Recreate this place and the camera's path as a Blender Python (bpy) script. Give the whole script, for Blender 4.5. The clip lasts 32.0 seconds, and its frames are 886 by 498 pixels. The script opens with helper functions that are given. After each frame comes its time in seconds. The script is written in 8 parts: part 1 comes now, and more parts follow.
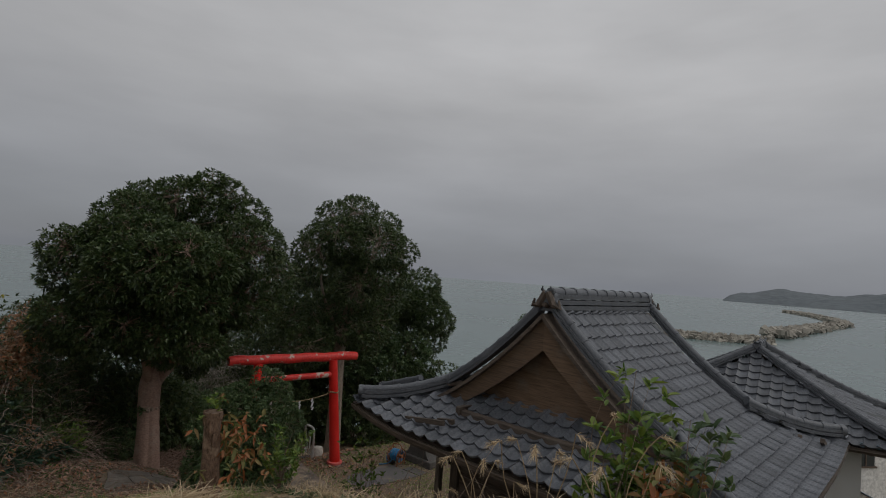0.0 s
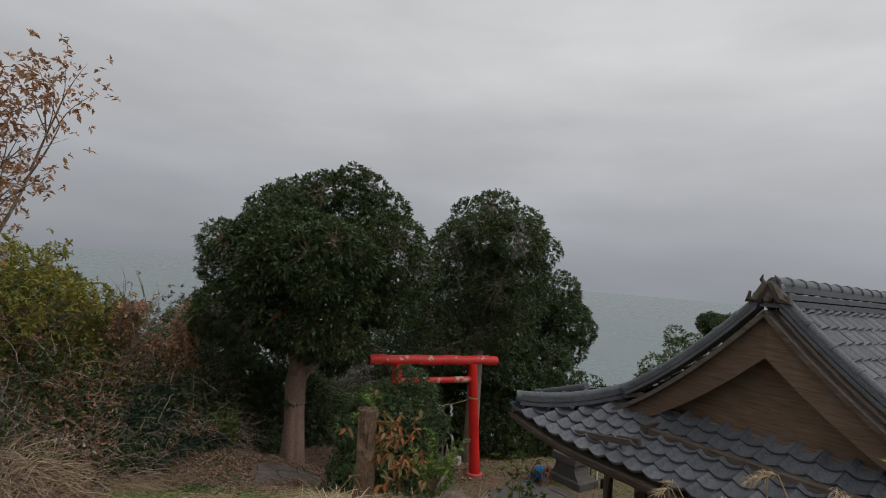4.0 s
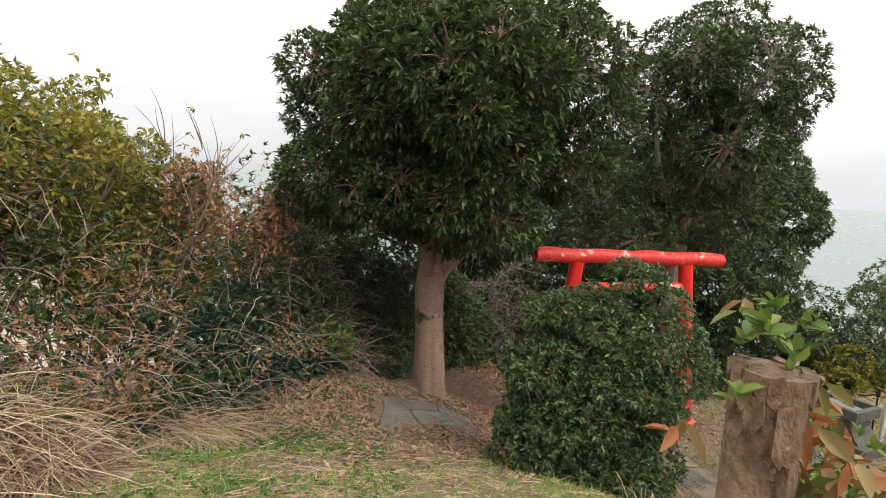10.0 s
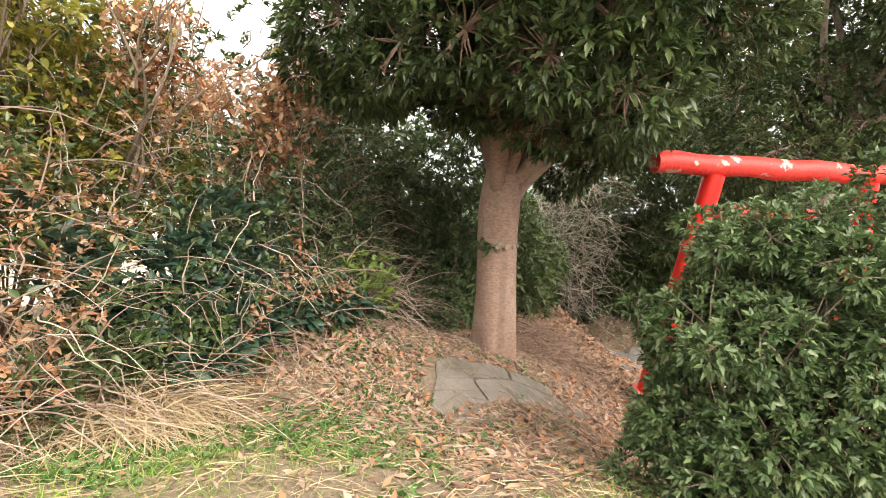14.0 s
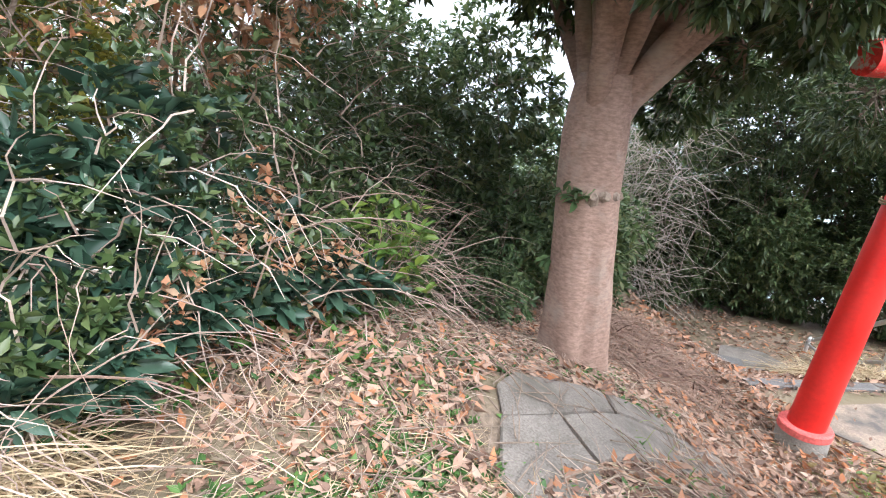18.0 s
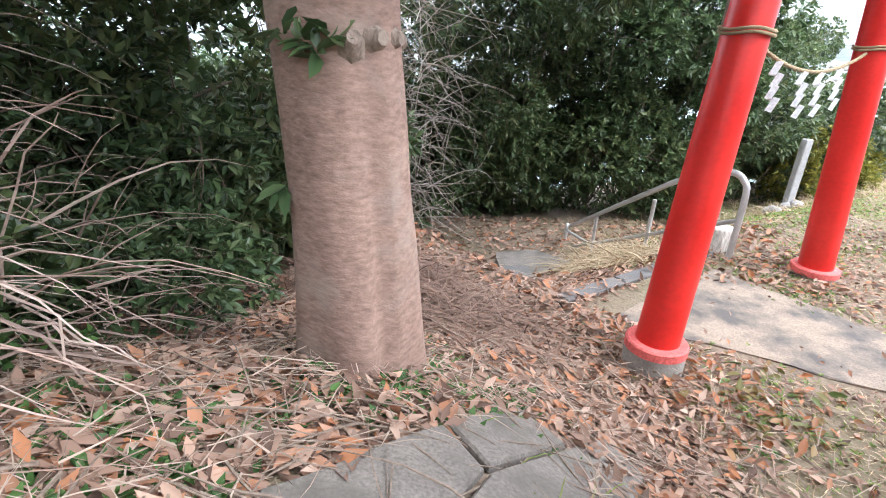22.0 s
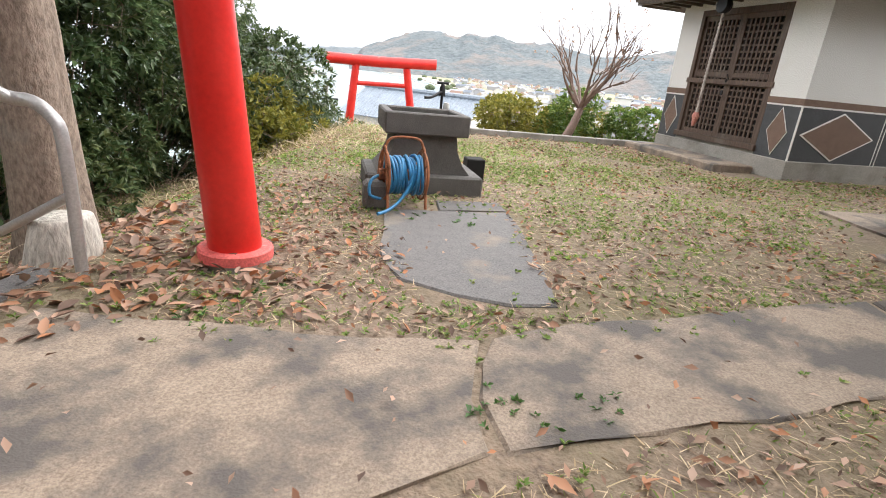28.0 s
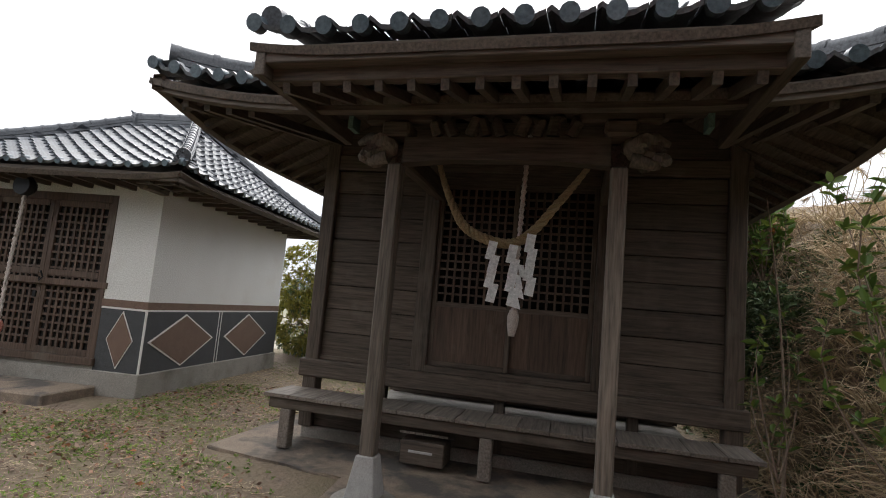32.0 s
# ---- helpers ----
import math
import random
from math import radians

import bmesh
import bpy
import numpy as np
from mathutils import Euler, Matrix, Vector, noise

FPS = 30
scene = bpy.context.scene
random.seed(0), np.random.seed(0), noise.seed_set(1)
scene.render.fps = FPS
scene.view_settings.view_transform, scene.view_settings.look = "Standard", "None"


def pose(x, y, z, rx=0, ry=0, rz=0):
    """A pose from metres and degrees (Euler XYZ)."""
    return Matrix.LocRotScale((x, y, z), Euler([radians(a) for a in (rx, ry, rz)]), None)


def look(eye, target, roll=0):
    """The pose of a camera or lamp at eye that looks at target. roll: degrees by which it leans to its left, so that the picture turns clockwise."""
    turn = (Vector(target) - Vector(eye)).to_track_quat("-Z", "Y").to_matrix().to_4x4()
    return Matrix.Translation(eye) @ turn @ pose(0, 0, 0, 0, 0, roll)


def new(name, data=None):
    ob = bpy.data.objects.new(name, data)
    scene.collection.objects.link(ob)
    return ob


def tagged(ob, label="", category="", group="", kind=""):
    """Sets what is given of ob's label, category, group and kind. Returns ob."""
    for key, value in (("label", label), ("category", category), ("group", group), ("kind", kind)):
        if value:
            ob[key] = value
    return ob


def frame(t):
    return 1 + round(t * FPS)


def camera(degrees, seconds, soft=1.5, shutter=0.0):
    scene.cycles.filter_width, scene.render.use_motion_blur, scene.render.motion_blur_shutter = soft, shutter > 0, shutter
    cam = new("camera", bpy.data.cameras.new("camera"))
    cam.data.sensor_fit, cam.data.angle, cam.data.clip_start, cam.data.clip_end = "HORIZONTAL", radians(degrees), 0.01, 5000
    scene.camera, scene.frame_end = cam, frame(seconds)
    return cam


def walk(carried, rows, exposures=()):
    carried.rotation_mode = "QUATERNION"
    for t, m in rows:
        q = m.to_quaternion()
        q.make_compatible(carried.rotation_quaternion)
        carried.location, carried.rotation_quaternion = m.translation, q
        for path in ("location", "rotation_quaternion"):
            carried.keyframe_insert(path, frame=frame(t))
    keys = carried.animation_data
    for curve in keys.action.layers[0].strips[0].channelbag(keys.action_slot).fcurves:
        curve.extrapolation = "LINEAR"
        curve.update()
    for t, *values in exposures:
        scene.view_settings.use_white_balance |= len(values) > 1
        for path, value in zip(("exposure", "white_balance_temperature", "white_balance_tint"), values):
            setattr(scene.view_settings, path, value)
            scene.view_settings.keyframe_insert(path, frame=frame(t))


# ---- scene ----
cam = camera(80.9, 32.0, 1.0)
PATH = [
    (0, (1.686, 3.211, 5.351), (1.362, 5.183, 5.446), 4.3),
    (0.5, (1.659, 3.187, 5.350), (1.293, 5.150, 5.456), 4.4),
    (1, (1.633, 3.200, 5.340), (1.164, 5.140, 5.461), 4.5),
    (1.5, (1.614, 3.214, 5.332), (1.076, 5.136, 5.460), 4.5),
    (2, (1.535, 3.236, 5.297), (0.944, 5.142, 5.426), 4.5),
    (2.5, (1.346, 3.367, 5.236), (0.706, 5.257, 5.366), 4.6),
    (3, (1.148, 3.555, 5.162), (0.459, 5.428, 5.283), 4.8),
    (3.5, (0.987, 3.821, 5.081), (0.259, 5.681, 5.191), 4.9),
    (5.5, (0.176, 4.950, 4.664), (-0.667, 6.764, 4.707), 4.4),
    (6, (-0.076, 5.237, 4.581), (-0.943, 7.039, 4.589), 4.4),
    (6.5, (-0.330, 5.473, 4.478), (-1.222, 7.263, 4.462), 4.4),
    (7, (-0.565, 5.730, 4.416), (-1.491, 7.502, 4.366), 4.4),
    (7.5, (-0.769, 6.027, 4.352), (-1.723, 7.782, 4.265), 4.3),
    (8, (-0.979, 6.300, 4.249), (-1.968, 8.034, 4.120), 4.3),
    (8.5, (-1.177, 6.552, 4.184), (-2.193, 8.267, 4.019), 4.0),
    (9, (-1.458, 6.840, 4.083), (-2.499, 8.535, 3.884), 3.9),
    (9.5, (-1.733, 7.110, 4.002), (-2.807, 8.781, 3.773), 3.9),
    (10, (-1.993, 7.365, 3.955), (-3.086, 9.017, 3.686), 3.8),
    (10.5, (-2.217, 7.597, 3.902), (-3.336, 9.224, 3.589), 3.9),
    (11, (-2.411, 7.812, 3.816), (-3.548, 9.420, 3.469), 3.9),
    (11.5, (-2.593, 8.035, 3.717), (-3.738, 9.631, 3.338), 3.8),
    (12, (-2.802, 8.241, 3.655), (-3.966, 9.814, 3.240), 3.8),
    (12.5, (-2.989, 8.432, 3.560), (-4.151, 9.998, 3.119), 3.8),
    (13, (-3.182, 8.639, 3.474), (-4.347, 10.193, 2.997), 3.9),
    (13.5, (-3.370, 8.839, 3.370), (-4.537, 10.386, 2.876), 4.0),
    (14, (-3.551, 9.006, 3.234), (-4.719, 10.547, 2.726), 4.1),
    (14.5, (-3.744, 9.209, 3.127), (-4.935, 10.728, 2.604), 4.1),
    (15, (-3.952, 9.418, 3.073), (-5.168, 10.905, 2.517), 4.0),
    (15.5, (-4.144, 9.625, 3.004), (-5.373, 11.090, 2.417), 3.9),
    (17.5, (-4.891, 10.176, 2.550), (-6.106, 11.658, 1.980), 5.0),
    (18, (-4.970, 10.400, 2.461), (-6.171, 11.889, 1.875), 5.0),
    (18.5, (-5.065, 10.585, 2.390), (-6.243, 12.086, 1.794), 4.8),
    (19, (-5.233, 10.799, 2.295), (-6.386, 12.315, 1.685), 4.8),
    (19.5, (-5.358, 11.001, 2.229), (-6.475, 12.537, 1.601), 4.6),
    (20, (-5.488, 11.209, 2.136), (-6.544, 12.782, 1.496), 4.3),
    (20.5, (-5.623, 11.386, 2.098), (-6.549, 13.031, 1.440), 4.0),
    (21, (-5.723, 11.655, 2.064), (-6.445, 13.384, 1.365), 3.5),
    (21.5, (-5.788, 11.881, 1.957), (-6.314, 13.667, 1.227), 3.5),
    (22, (-5.827, 12.090, 1.877), (-6.113, 13.914, 1.108), 3.2),
    (22.5, (-5.824, 12.291, 1.805), (-5.868, 14.121, 1.000), 2.8),
    (23, (-5.807, 12.478, 1.760), (-5.597, 14.282, 0.923), 2.7),
    (23.5, (-5.677, 12.639, 1.722), (-5.261, 14.398, 0.864), 2.7),
    (24, (-5.537, 12.794, 1.675), (-4.952, 14.502, 0.815), 2.8),
    (24.5, (-5.394, 12.993, 1.568), (-4.686, 14.652, 0.706), 3.0),
    (26.5, (-5.012, 13.613, 1.124), (-4.083, 15.165, 0.270), 5.3),
    (27, (-4.782, 13.889, 1.080), (-3.788, 15.415, 0.253), 5.4),
    (27.5, (-4.513, 14.080, 1.065), (-3.364, 15.535, 0.314), 5.4),
    (28, (-4.202, 14.263, 1.104), (-2.874, 15.609, 0.452), 5.6),
    (28.5, (-3.949, 14.454, 1.144), (-2.456, 15.662, 0.587), 5.7),
    (29, (-3.733, 14.666, 1.170), (-2.022, 15.608, 0.739), 6.0),
    (29.5, (-3.483, 14.806, 1.244), (-1.601, 15.401, 0.923), 6.8),
    (30, (-3.288, 15.008, 1.256), (-1.300, 15.146, 1.089), 7.0),
    (30.5, (-3.083, 15.081, 1.284), (-1.094, 14.877, 1.246), 6.3),
    (31, (-2.862, 15.145, 1.372), (-0.919, 14.682, 1.462), 5.8),
    (31.5, (-2.673, 15.213, 1.434), (-0.776, 14.605, 1.605), 5.3),
    (32, (-2.558, 15.296, 1.446), (-0.694, 14.607, 1.667), 5.0),
]
walk(cam, [(t, look(eye, target, roll)) for t, eye, target, roll in PATH],
     [(0, -0.95, 6500, 10), (3.5, -0.6, 6500, 10), (6, -0.1, 6500, 10), (9, 0.65, 6800, 10), (13, 2.0, 7600, 10), (15, 2.3, 7000, 10), (19, 2.42, 5800, 10),
      (22, 2.42, 5800, 10), (24, 2.3, 5800, 10), (28, 1.75, 6500, 10), (30, 0.65, 6500, 10), (32, 0.85, 6400, 10)])

# ---- light ----
world = bpy.data.worlds.new("overcast_sky")
scene.world = world
world.use_nodes = True
wn = world.node_tree
wn.nodes.clear()


def w_node(kind, **inputs):
    nd = wn.nodes.new(kind)
    for k, v in inputs.items():
        nd.inputs[k.replace("_", " ")].default_value = v
    return nd


w_out, w_bg = w_node("ShaderNodeOutputWorld"), w_node("ShaderNodeBackground", Strength=0.1)
w_sky = w_node("ShaderNodeTexSky")
w_sky.sky_type, w_sky.sun_disc = "NISHITA", False
w_sky.sun_elevation, w_sky.sun_rotation = radians(38), radians(120)
# A closed cloud deck over the clear sky: brighter overhead and toward the hidden sun.
w_tc, w_map, w_cl = w_node("ShaderNodeTexCoord"), w_node("ShaderNodeMapping", Scale=(1.2, 1.2, 4.5)), w_node("ShaderNodeTexNoise", Scale=1.6, Detail=5.0, Roughness=0.5)
w_sep, w_alt = w_node("ShaderNodeSeparateXYZ"), w_node("ShaderNodeValToRGB")
els = w_alt.color_ramp.elements
els[0].position, els[0].color = 0.0, (3.3, 3.5, 3.95, 1)
els[1].position, els[1].color = 1.0, (9.5, 9.5, 9.6, 1)
for p, c in ((0.10, (4.2, 4.3, 4.6, 1)), (0.32, (7.0, 7.0, 7.1, 1))):
    e = els.new(p)
    e.color = c
w_dot = w_node("ShaderNodeVectorMath")
w_dot.operation = "DOT_PRODUCT"
w_dot.inputs[1].default_value = (0.92, -0.15, 0.2)
w_side, w_var = w_node("ShaderNodeMapRange", From_Min=-1.0, From_Max=1.0, To_Min=1.08, To_Max=1.38), w_node("ShaderNodeMapRange", From_Min=0.3, From_Max=0.7, To_Min=0.86, To_Max=1.12)
w_mul, w_mul2, w_mix = w_node("ShaderNodeMath"), w_node("ShaderNodeVectorMath"), wn.nodes.new("ShaderNodeMix")
w_mul.operation, w_mul2.operation, w_mix.data_type = "MULTIPLY", "SCALE", "RGBA"
w_mix.inputs[0].default_value = 0.93
for a, b in ((w_tc.outputs["Generated"], w_map.inputs["Vector"]), (w_map.outputs["Vector"], w_cl.inputs["Vector"]), (w_tc.outputs["Generated"], w_sep.inputs["Vector"]), (w_sep.outputs["Z"], w_alt.inputs["Fac"]),
             (w_tc.outputs["Generated"], w_dot.inputs[0]), (w_dot.outputs["Value"], w_side.inputs["Value"]), (w_cl.outputs["Fac"], w_var.inputs["Value"]), (w_side.outputs["Result"], w_mul.inputs[0]), (w_var.outputs["Result"], w_mul.inputs[1]),
             (w_alt.outputs["Color"], w_mul2.inputs[0]), (w_mul.outputs["Value"], w_mul2.inputs["Scale"]), (w_sky.outputs["Color"], w_mix.inputs[6]), (w_mul2.outputs["Vector"], w_mix.inputs[7]),
             (w_mix.outputs[2], w_bg.inputs["Color"]), (w_bg.outputs["Background"], w_out.inputs["Surface"])):
    wn.links.new(a, b)
sun = new("sun", bpy.data.lights.new("sun", "SUN"))
sun.data.energy, sun.data.angle, sun.data.color = 0.8, radians(30), (1.0, 0.97, 0.93)
sun.matrix_world = look((30, -6, 30), (0, 0, 0))

# ---- mesh and material helpers ----
def mat(name, color, rough=0.8, metal=0.0):
    m = bpy.data.materials.new(name)
    m.use_nodes = True
    b = m.node_tree.nodes["Principled BSDF"]
    b.inputs["Base Color"].default_value = (*color, 1)
    b.inputs["Roughness"].default_value = rough
    b.inputs["Metallic"].default_value = metal
    return m


def box(bm, x0, x1, y0, y1, z0, z1, m=None):
    vs = [bm.verts.new((x, y, z)) for x in (x0, x1) for y in (y0, y1) for z in (z0, z1)]
    if m is not None:
        for v in vs:
            v.co = m @ v.co
    for f in ((0, 1, 3, 2), (4, 6, 7, 5), (0, 4, 5, 1), (2, 3, 7, 6), (0, 2, 6, 4), (1, 5, 7, 3)):
        bm.faces.new([vs[i] for i in f])
    return vs


def tube(bm, pts, radii, n=10, caps=True):
    rings = []
    pts = [Vector(p) for p in pts]
    side = None
    for i, p in enumerate(pts):
        d = (pts[min(i + 1, len(pts) - 1)] - pts[max(i - 1, 0)]).normalized()
        if side is None:
            side = d.orthogonal().normalized()
        side = (side - d * side.dot(d)).normalized()
        other = d.cross(side)
        r = radii[i] if isinstance(radii, (list, tuple)) else radii
        rings.append([bm.verts.new(p + r * (math.cos(2 * math.pi * k / n) * side + math.sin(2 * math.pi * k / n) * other)) for k in range(n)])
    for a, b in zip(rings, rings[1:]):
        for k in range(n):
            bm.faces.new((a[k], a[(k + 1) % n], b[(k + 1) % n], b[k]))
    if caps:
        bm.faces.new(rings[0][::-1])
        bm.faces.new(rings[-1])
    return rings


def mesh_of(bm, name, material, smooth=None):
    me = bpy.data.meshes.new(name)
    bmesh.ops.recalc_face_normals(bm, faces=bm.faces)
    bm.to_mesh(me)
    bm.free()
    if material:
        me.materials.append(material)
    if smooth is not None:
        me.shade_smooth()
        me.set_sharp_from_angle(angle=radians(smooth))
    return me


def part(name, bm, material, parent=None, label="", smooth=None, place=None):
    ob = new(name, mesh_of(bm, name, material, smooth) if isinstance(bm, bmesh.types.BMesh) else bm)
    if parent is not None:
        ob.parent = parent
    if place is not None:
        ob.matrix_basis = place
    if label:
        ob["label"] = label
    return ob


def thing(name, m, label, category, group="", kind=""):
    ob = new(name)
    ob.matrix_basis = m
    return tagged(ob, label, category, group, kind)


def smooth01(a):
    a = np.clip(a, 0.0, 1.0)
    return a * a * (3 - 2 * a)


HILL_TURN, HILL_SIZE = radians(8.18), 0.929
HILL = Matrix.Translation((-3.398, 9.133, 0)) @ Matrix.Rotation(HILL_TURN, 4, "Z") @ Matrix.Diagonal((HILL_SIZE, HILL_SIZE, 0.92, 1)) @ Matrix.Translation((4.406, -8.143, 0))


def on_hill(x, y):
    """From the hill's own plan, turned and smaller against the yard's, to the world."""
    p = HILL @ Vector((x, y, 0))
    return p.x, p.y


def sq(x, y):
    """Distance down the sloping path and across it."""
    x, y = np.asarray(x, float) - 1.67, np.asarray(y, float) - 3.63
    return (-0.6035 * x + 0.7974 * y) / HILL_SIZE, (0.7974 * x + 0.6035 * y) / HILL_SIZE


def bank_foot(s):
    return np.interp(s, (0, 4, 5.2, 7.3, 9.1, 10, 11, 13, 16), (7.5, 4.7, 4.4, 3.7, 3.25, 2.95, 2.5, 1.6, 1.6))


def ground(x, y):
    """Height of the land: the sloping path, the bank beside it, the flat yard and the falls to the sea."""
    x, y = np.asarray(x, float), np.asarray(y, float)
    s, q = sq(x, y)
    top = 0.92 * np.interp(s, (-8, 0, 9, 12, 14, 16, 19, 26), (6.2, 4.25, 1.9, 0.83, 0.58, 0.13, -1.1, -4))
    q0 = np.interp(s, (0, 4, 5.2, 6.5, 8, 9.2, 11, 13, 16), (3.5, 3.0, 2.8, 2.4, 1.9, 1.2, 0.2, -0.7, -0.6))
    f = smooth01((q - q0) / (bank_foot(s) - q0))
    z = (top + 0.45 * np.exp(-((x + 7.35) ** 2 + (y - 12.4) ** 2) / 1.5)) * (1 - f)
    a = np.maximum(0, 0.58 * x + 0.81 * y - 19.2)
    z = z - 0.24 * np.minimum(a, 12) - 0.8 * np.maximum(0, a - 12)
    along, left = 0.71 * (x + 5.34) + 0.70 * (y - 15.85), -0.70 * (x + 5.34) + 0.71 * (y - 15.85)
    z = z - smooth01((along + 0.3) / 0.8) * f * (0.5 * np.clip(left - 0.1, 0, 1.8) + 0.1 * np.clip(left - 1.9, 0, 60))
    z = z - 0.6 * np.maximum(0, -7.5 - q) - 0.5 * np.maximum(0, s - 22)
    e = np.maximum(0, 0.821 * (x - 0.71) - 0.571 * (y - 13.55) - 9)
    z = z - 0.6 * e
    return np.maximum(z, -26.5)


def gz(x, y):
    return float(ground(x, y))


SHRINE = pose(0.71, 13.55, 0, 0, 0, math.degrees(math.atan2(-0.821, -0.571)))
STORE = pose(4.947, 16.42, 0, 0, 0, math.degrees(math.atan2(-0.884, -0.467)))


# ---- materials ----
def surface(name, c1, c2, scale=6.0, stretch=(1, 1, 1), fine=70.0, bump=0.25, rough=(0.6, 0.9), stain=None, stain_scale=0.9, stain_at=(0.5, 0.7),
            metal=0.0, rand=0.0, island=0.0, spec=0.5, contrast=(0.35, 0.65), bump_dist=0.01, grain=0.55, streak=None):
    """Two colours mixed by grain, a finer grain in value, stains with their own shape, relief and uneven gloss."""
    m = bpy.data.materials.new(name)
    m.use_nodes = True
    nt = m.node_tree
    n, l = nt.nodes, nt.links
    b = n["Principled BSDF"]
    tc, mp = n.new("ShaderNodeTexCoord"), n.new("ShaderNodeMapping")
    mp.inputs["Scale"].default_value = stretch
    l.new(tc.outputs["Object"], mp.inputs["Vector"])

    def noise_tex(s, detail, vector):
        t = n.new("ShaderNodeTexNoise")
        t.inputs["Scale"].default_value, t.inputs["Detail"].default_value, t.inputs["Roughness"].default_value = s, detail, 0.6
        l.new(vector, t.inputs["Vector"])
        return t.outputs["Fac"]

    def ramp(fac, lo, hi):
        r = n.new("ShaderNodeMapRange")
        r.inputs["From Min"].default_value, r.inputs["From Max"].default_value = lo, hi
        l.new(fac, r.inputs["Value"])
        return r.outputs["Result"]

    def mix(fac, a, bb, kind="MIX"):
        x = n.new("ShaderNodeMix")
        x.data_type, x.blend_type = "RGBA", kind
        for sock, v in ((x.inputs[0], fac), (x.inputs[6], a), (x.inputs[7], bb)):
            if isinstance(v, (int, float)):
                sock.default_value = v
            elif isinstance(v, tuple):
                sock.default_value = (*v, 1)
            else:
                l.new(v, sock)
        return x.outputs[2]

    big, small = noise_tex(scale, 5, mp.outputs["Vector"]), noise_tex(fine, 3, mp.outputs["Vector"])
    col = mix(ramp(big, *contrast), c1, c2)
    col = mix(grain, col, mix(ramp(small, 0.3, 0.7), tuple(0.55 * a for a in c1), tuple(min(1, 1.3 * a) for a in c2)))
    if stain:
        where = tc.outputs["Object"]
        if streak:
            sm = n.new("ShaderNodeMapping")
            sm.inputs["Scale"].default_value = streak
            l.new(where, sm.inputs["Vector"])
            where = sm.outputs["Vector"]
        col = mix(ramp(noise_tex(stain_scale, 6, where), *stain_at), col, stain)
    if rand or island:
        src = n.new("ShaderNodeObjectInfo").outputs["Random"] if rand else n.new("ShaderNodeNewGeometry").outputs["Random Per Island"]
        k = rand or island
        v = n.new("ShaderNodeMapRange")
        v.inputs["To Min"].default_value, v.inputs["To Max"].default_value = 1 - k, 1 + k
        l.new(src, v.inputs["Value"])
        hs = n.new("ShaderNodeHueSaturation")
        l.new(v.outputs["Result"], hs.inputs["Value"])
        l.new(col, hs.inputs["Color"])
        col = hs.outputs["Color"]
    l.new(col, b.inputs["Base Color"])
    rr = n.new("ShaderNodeMapRange")
    rr.inputs["To Min"].default_value, rr.inputs["To Max"].default_value = rough
    l.new(big, rr.inputs["Value"])
    l.new(rr.outputs["Result"], b.inputs["Roughness"])
    b.inputs["Metallic"].default_value = metal
    b.inputs["Specular IOR Level"].default_value = spec
    if bump:
        bp = n.new("ShaderNodeBump")
        bp.inputs["Strength"].default_value, bp.inputs["Distance"].default_value = bump, bump_dist
        ad = n.new("ShaderNodeMath")
        l.new(big, ad.inputs[0])
        l.new(small, ad.inputs[1])
        l.new(ad.outputs[0], bp.inputs["Height"])
        l.new(bp.outputs["Normal"], b.inputs["Normal"])
    return m


def leafy(name, colours, rough=0.45, through_light=0.25):
    """Leaves: each takes a colour of its own out of the given ones, and lets some light through."""
    m = bpy.data.materials.new(name)
    m.use_nodes = True
    nt = m.node_tree
    n, l = nt.nodes, nt.links
    b = n["Principled BSDF"]
    g, r = n.new("ShaderNodeNewGeometry"), n.new("ShaderNodeValToRGB")
    els = r.color_ramp.elements
    while len(els) < len(colours):
        els.new(0.5)
    for i, c in enumerate(colours):
        els[i].position, els[i].color = i / max(1, len(colours) - 1), (*c, 1)
    l.new(g.outputs["Random Per Island"], r.inputs["Fac"])
    l.new(r.outputs["Color"], b.inputs["Base Color"])
    b.inputs["Roughness"].default_value = rough
    t, x = n.new("ShaderNodeBsdfTranslucent"), n.new("ShaderNodeMixShader")
    l.new(r.outputs["Color"], t.inputs["Color"])
    x.inputs["Fac"].default_value = through_light
    l.new(b.outputs["BSDF"], x.inputs[1])
    l.new(t.outputs["BSDF"], x.inputs[2])
    l.new(x.outputs["Shader"], n["Material Output"].inputs["Surface"])
    return m


def wood(name, axis, c1=(0.045, 0.032, 0.024), c2=(0.115, 0.088, 0.068)):
    st = [14.0, 14.0, 14.0]
    st["xyz".index(axis)] = 0.9
    return surface(name, c1, c2, 1.0, tuple(st), 4.0, 0.35, (0.55, 0.85), (0.15, 0.125, 0.10), 2.0, (0.55, 0.8), rand=0.2, bump_dist=0.004)


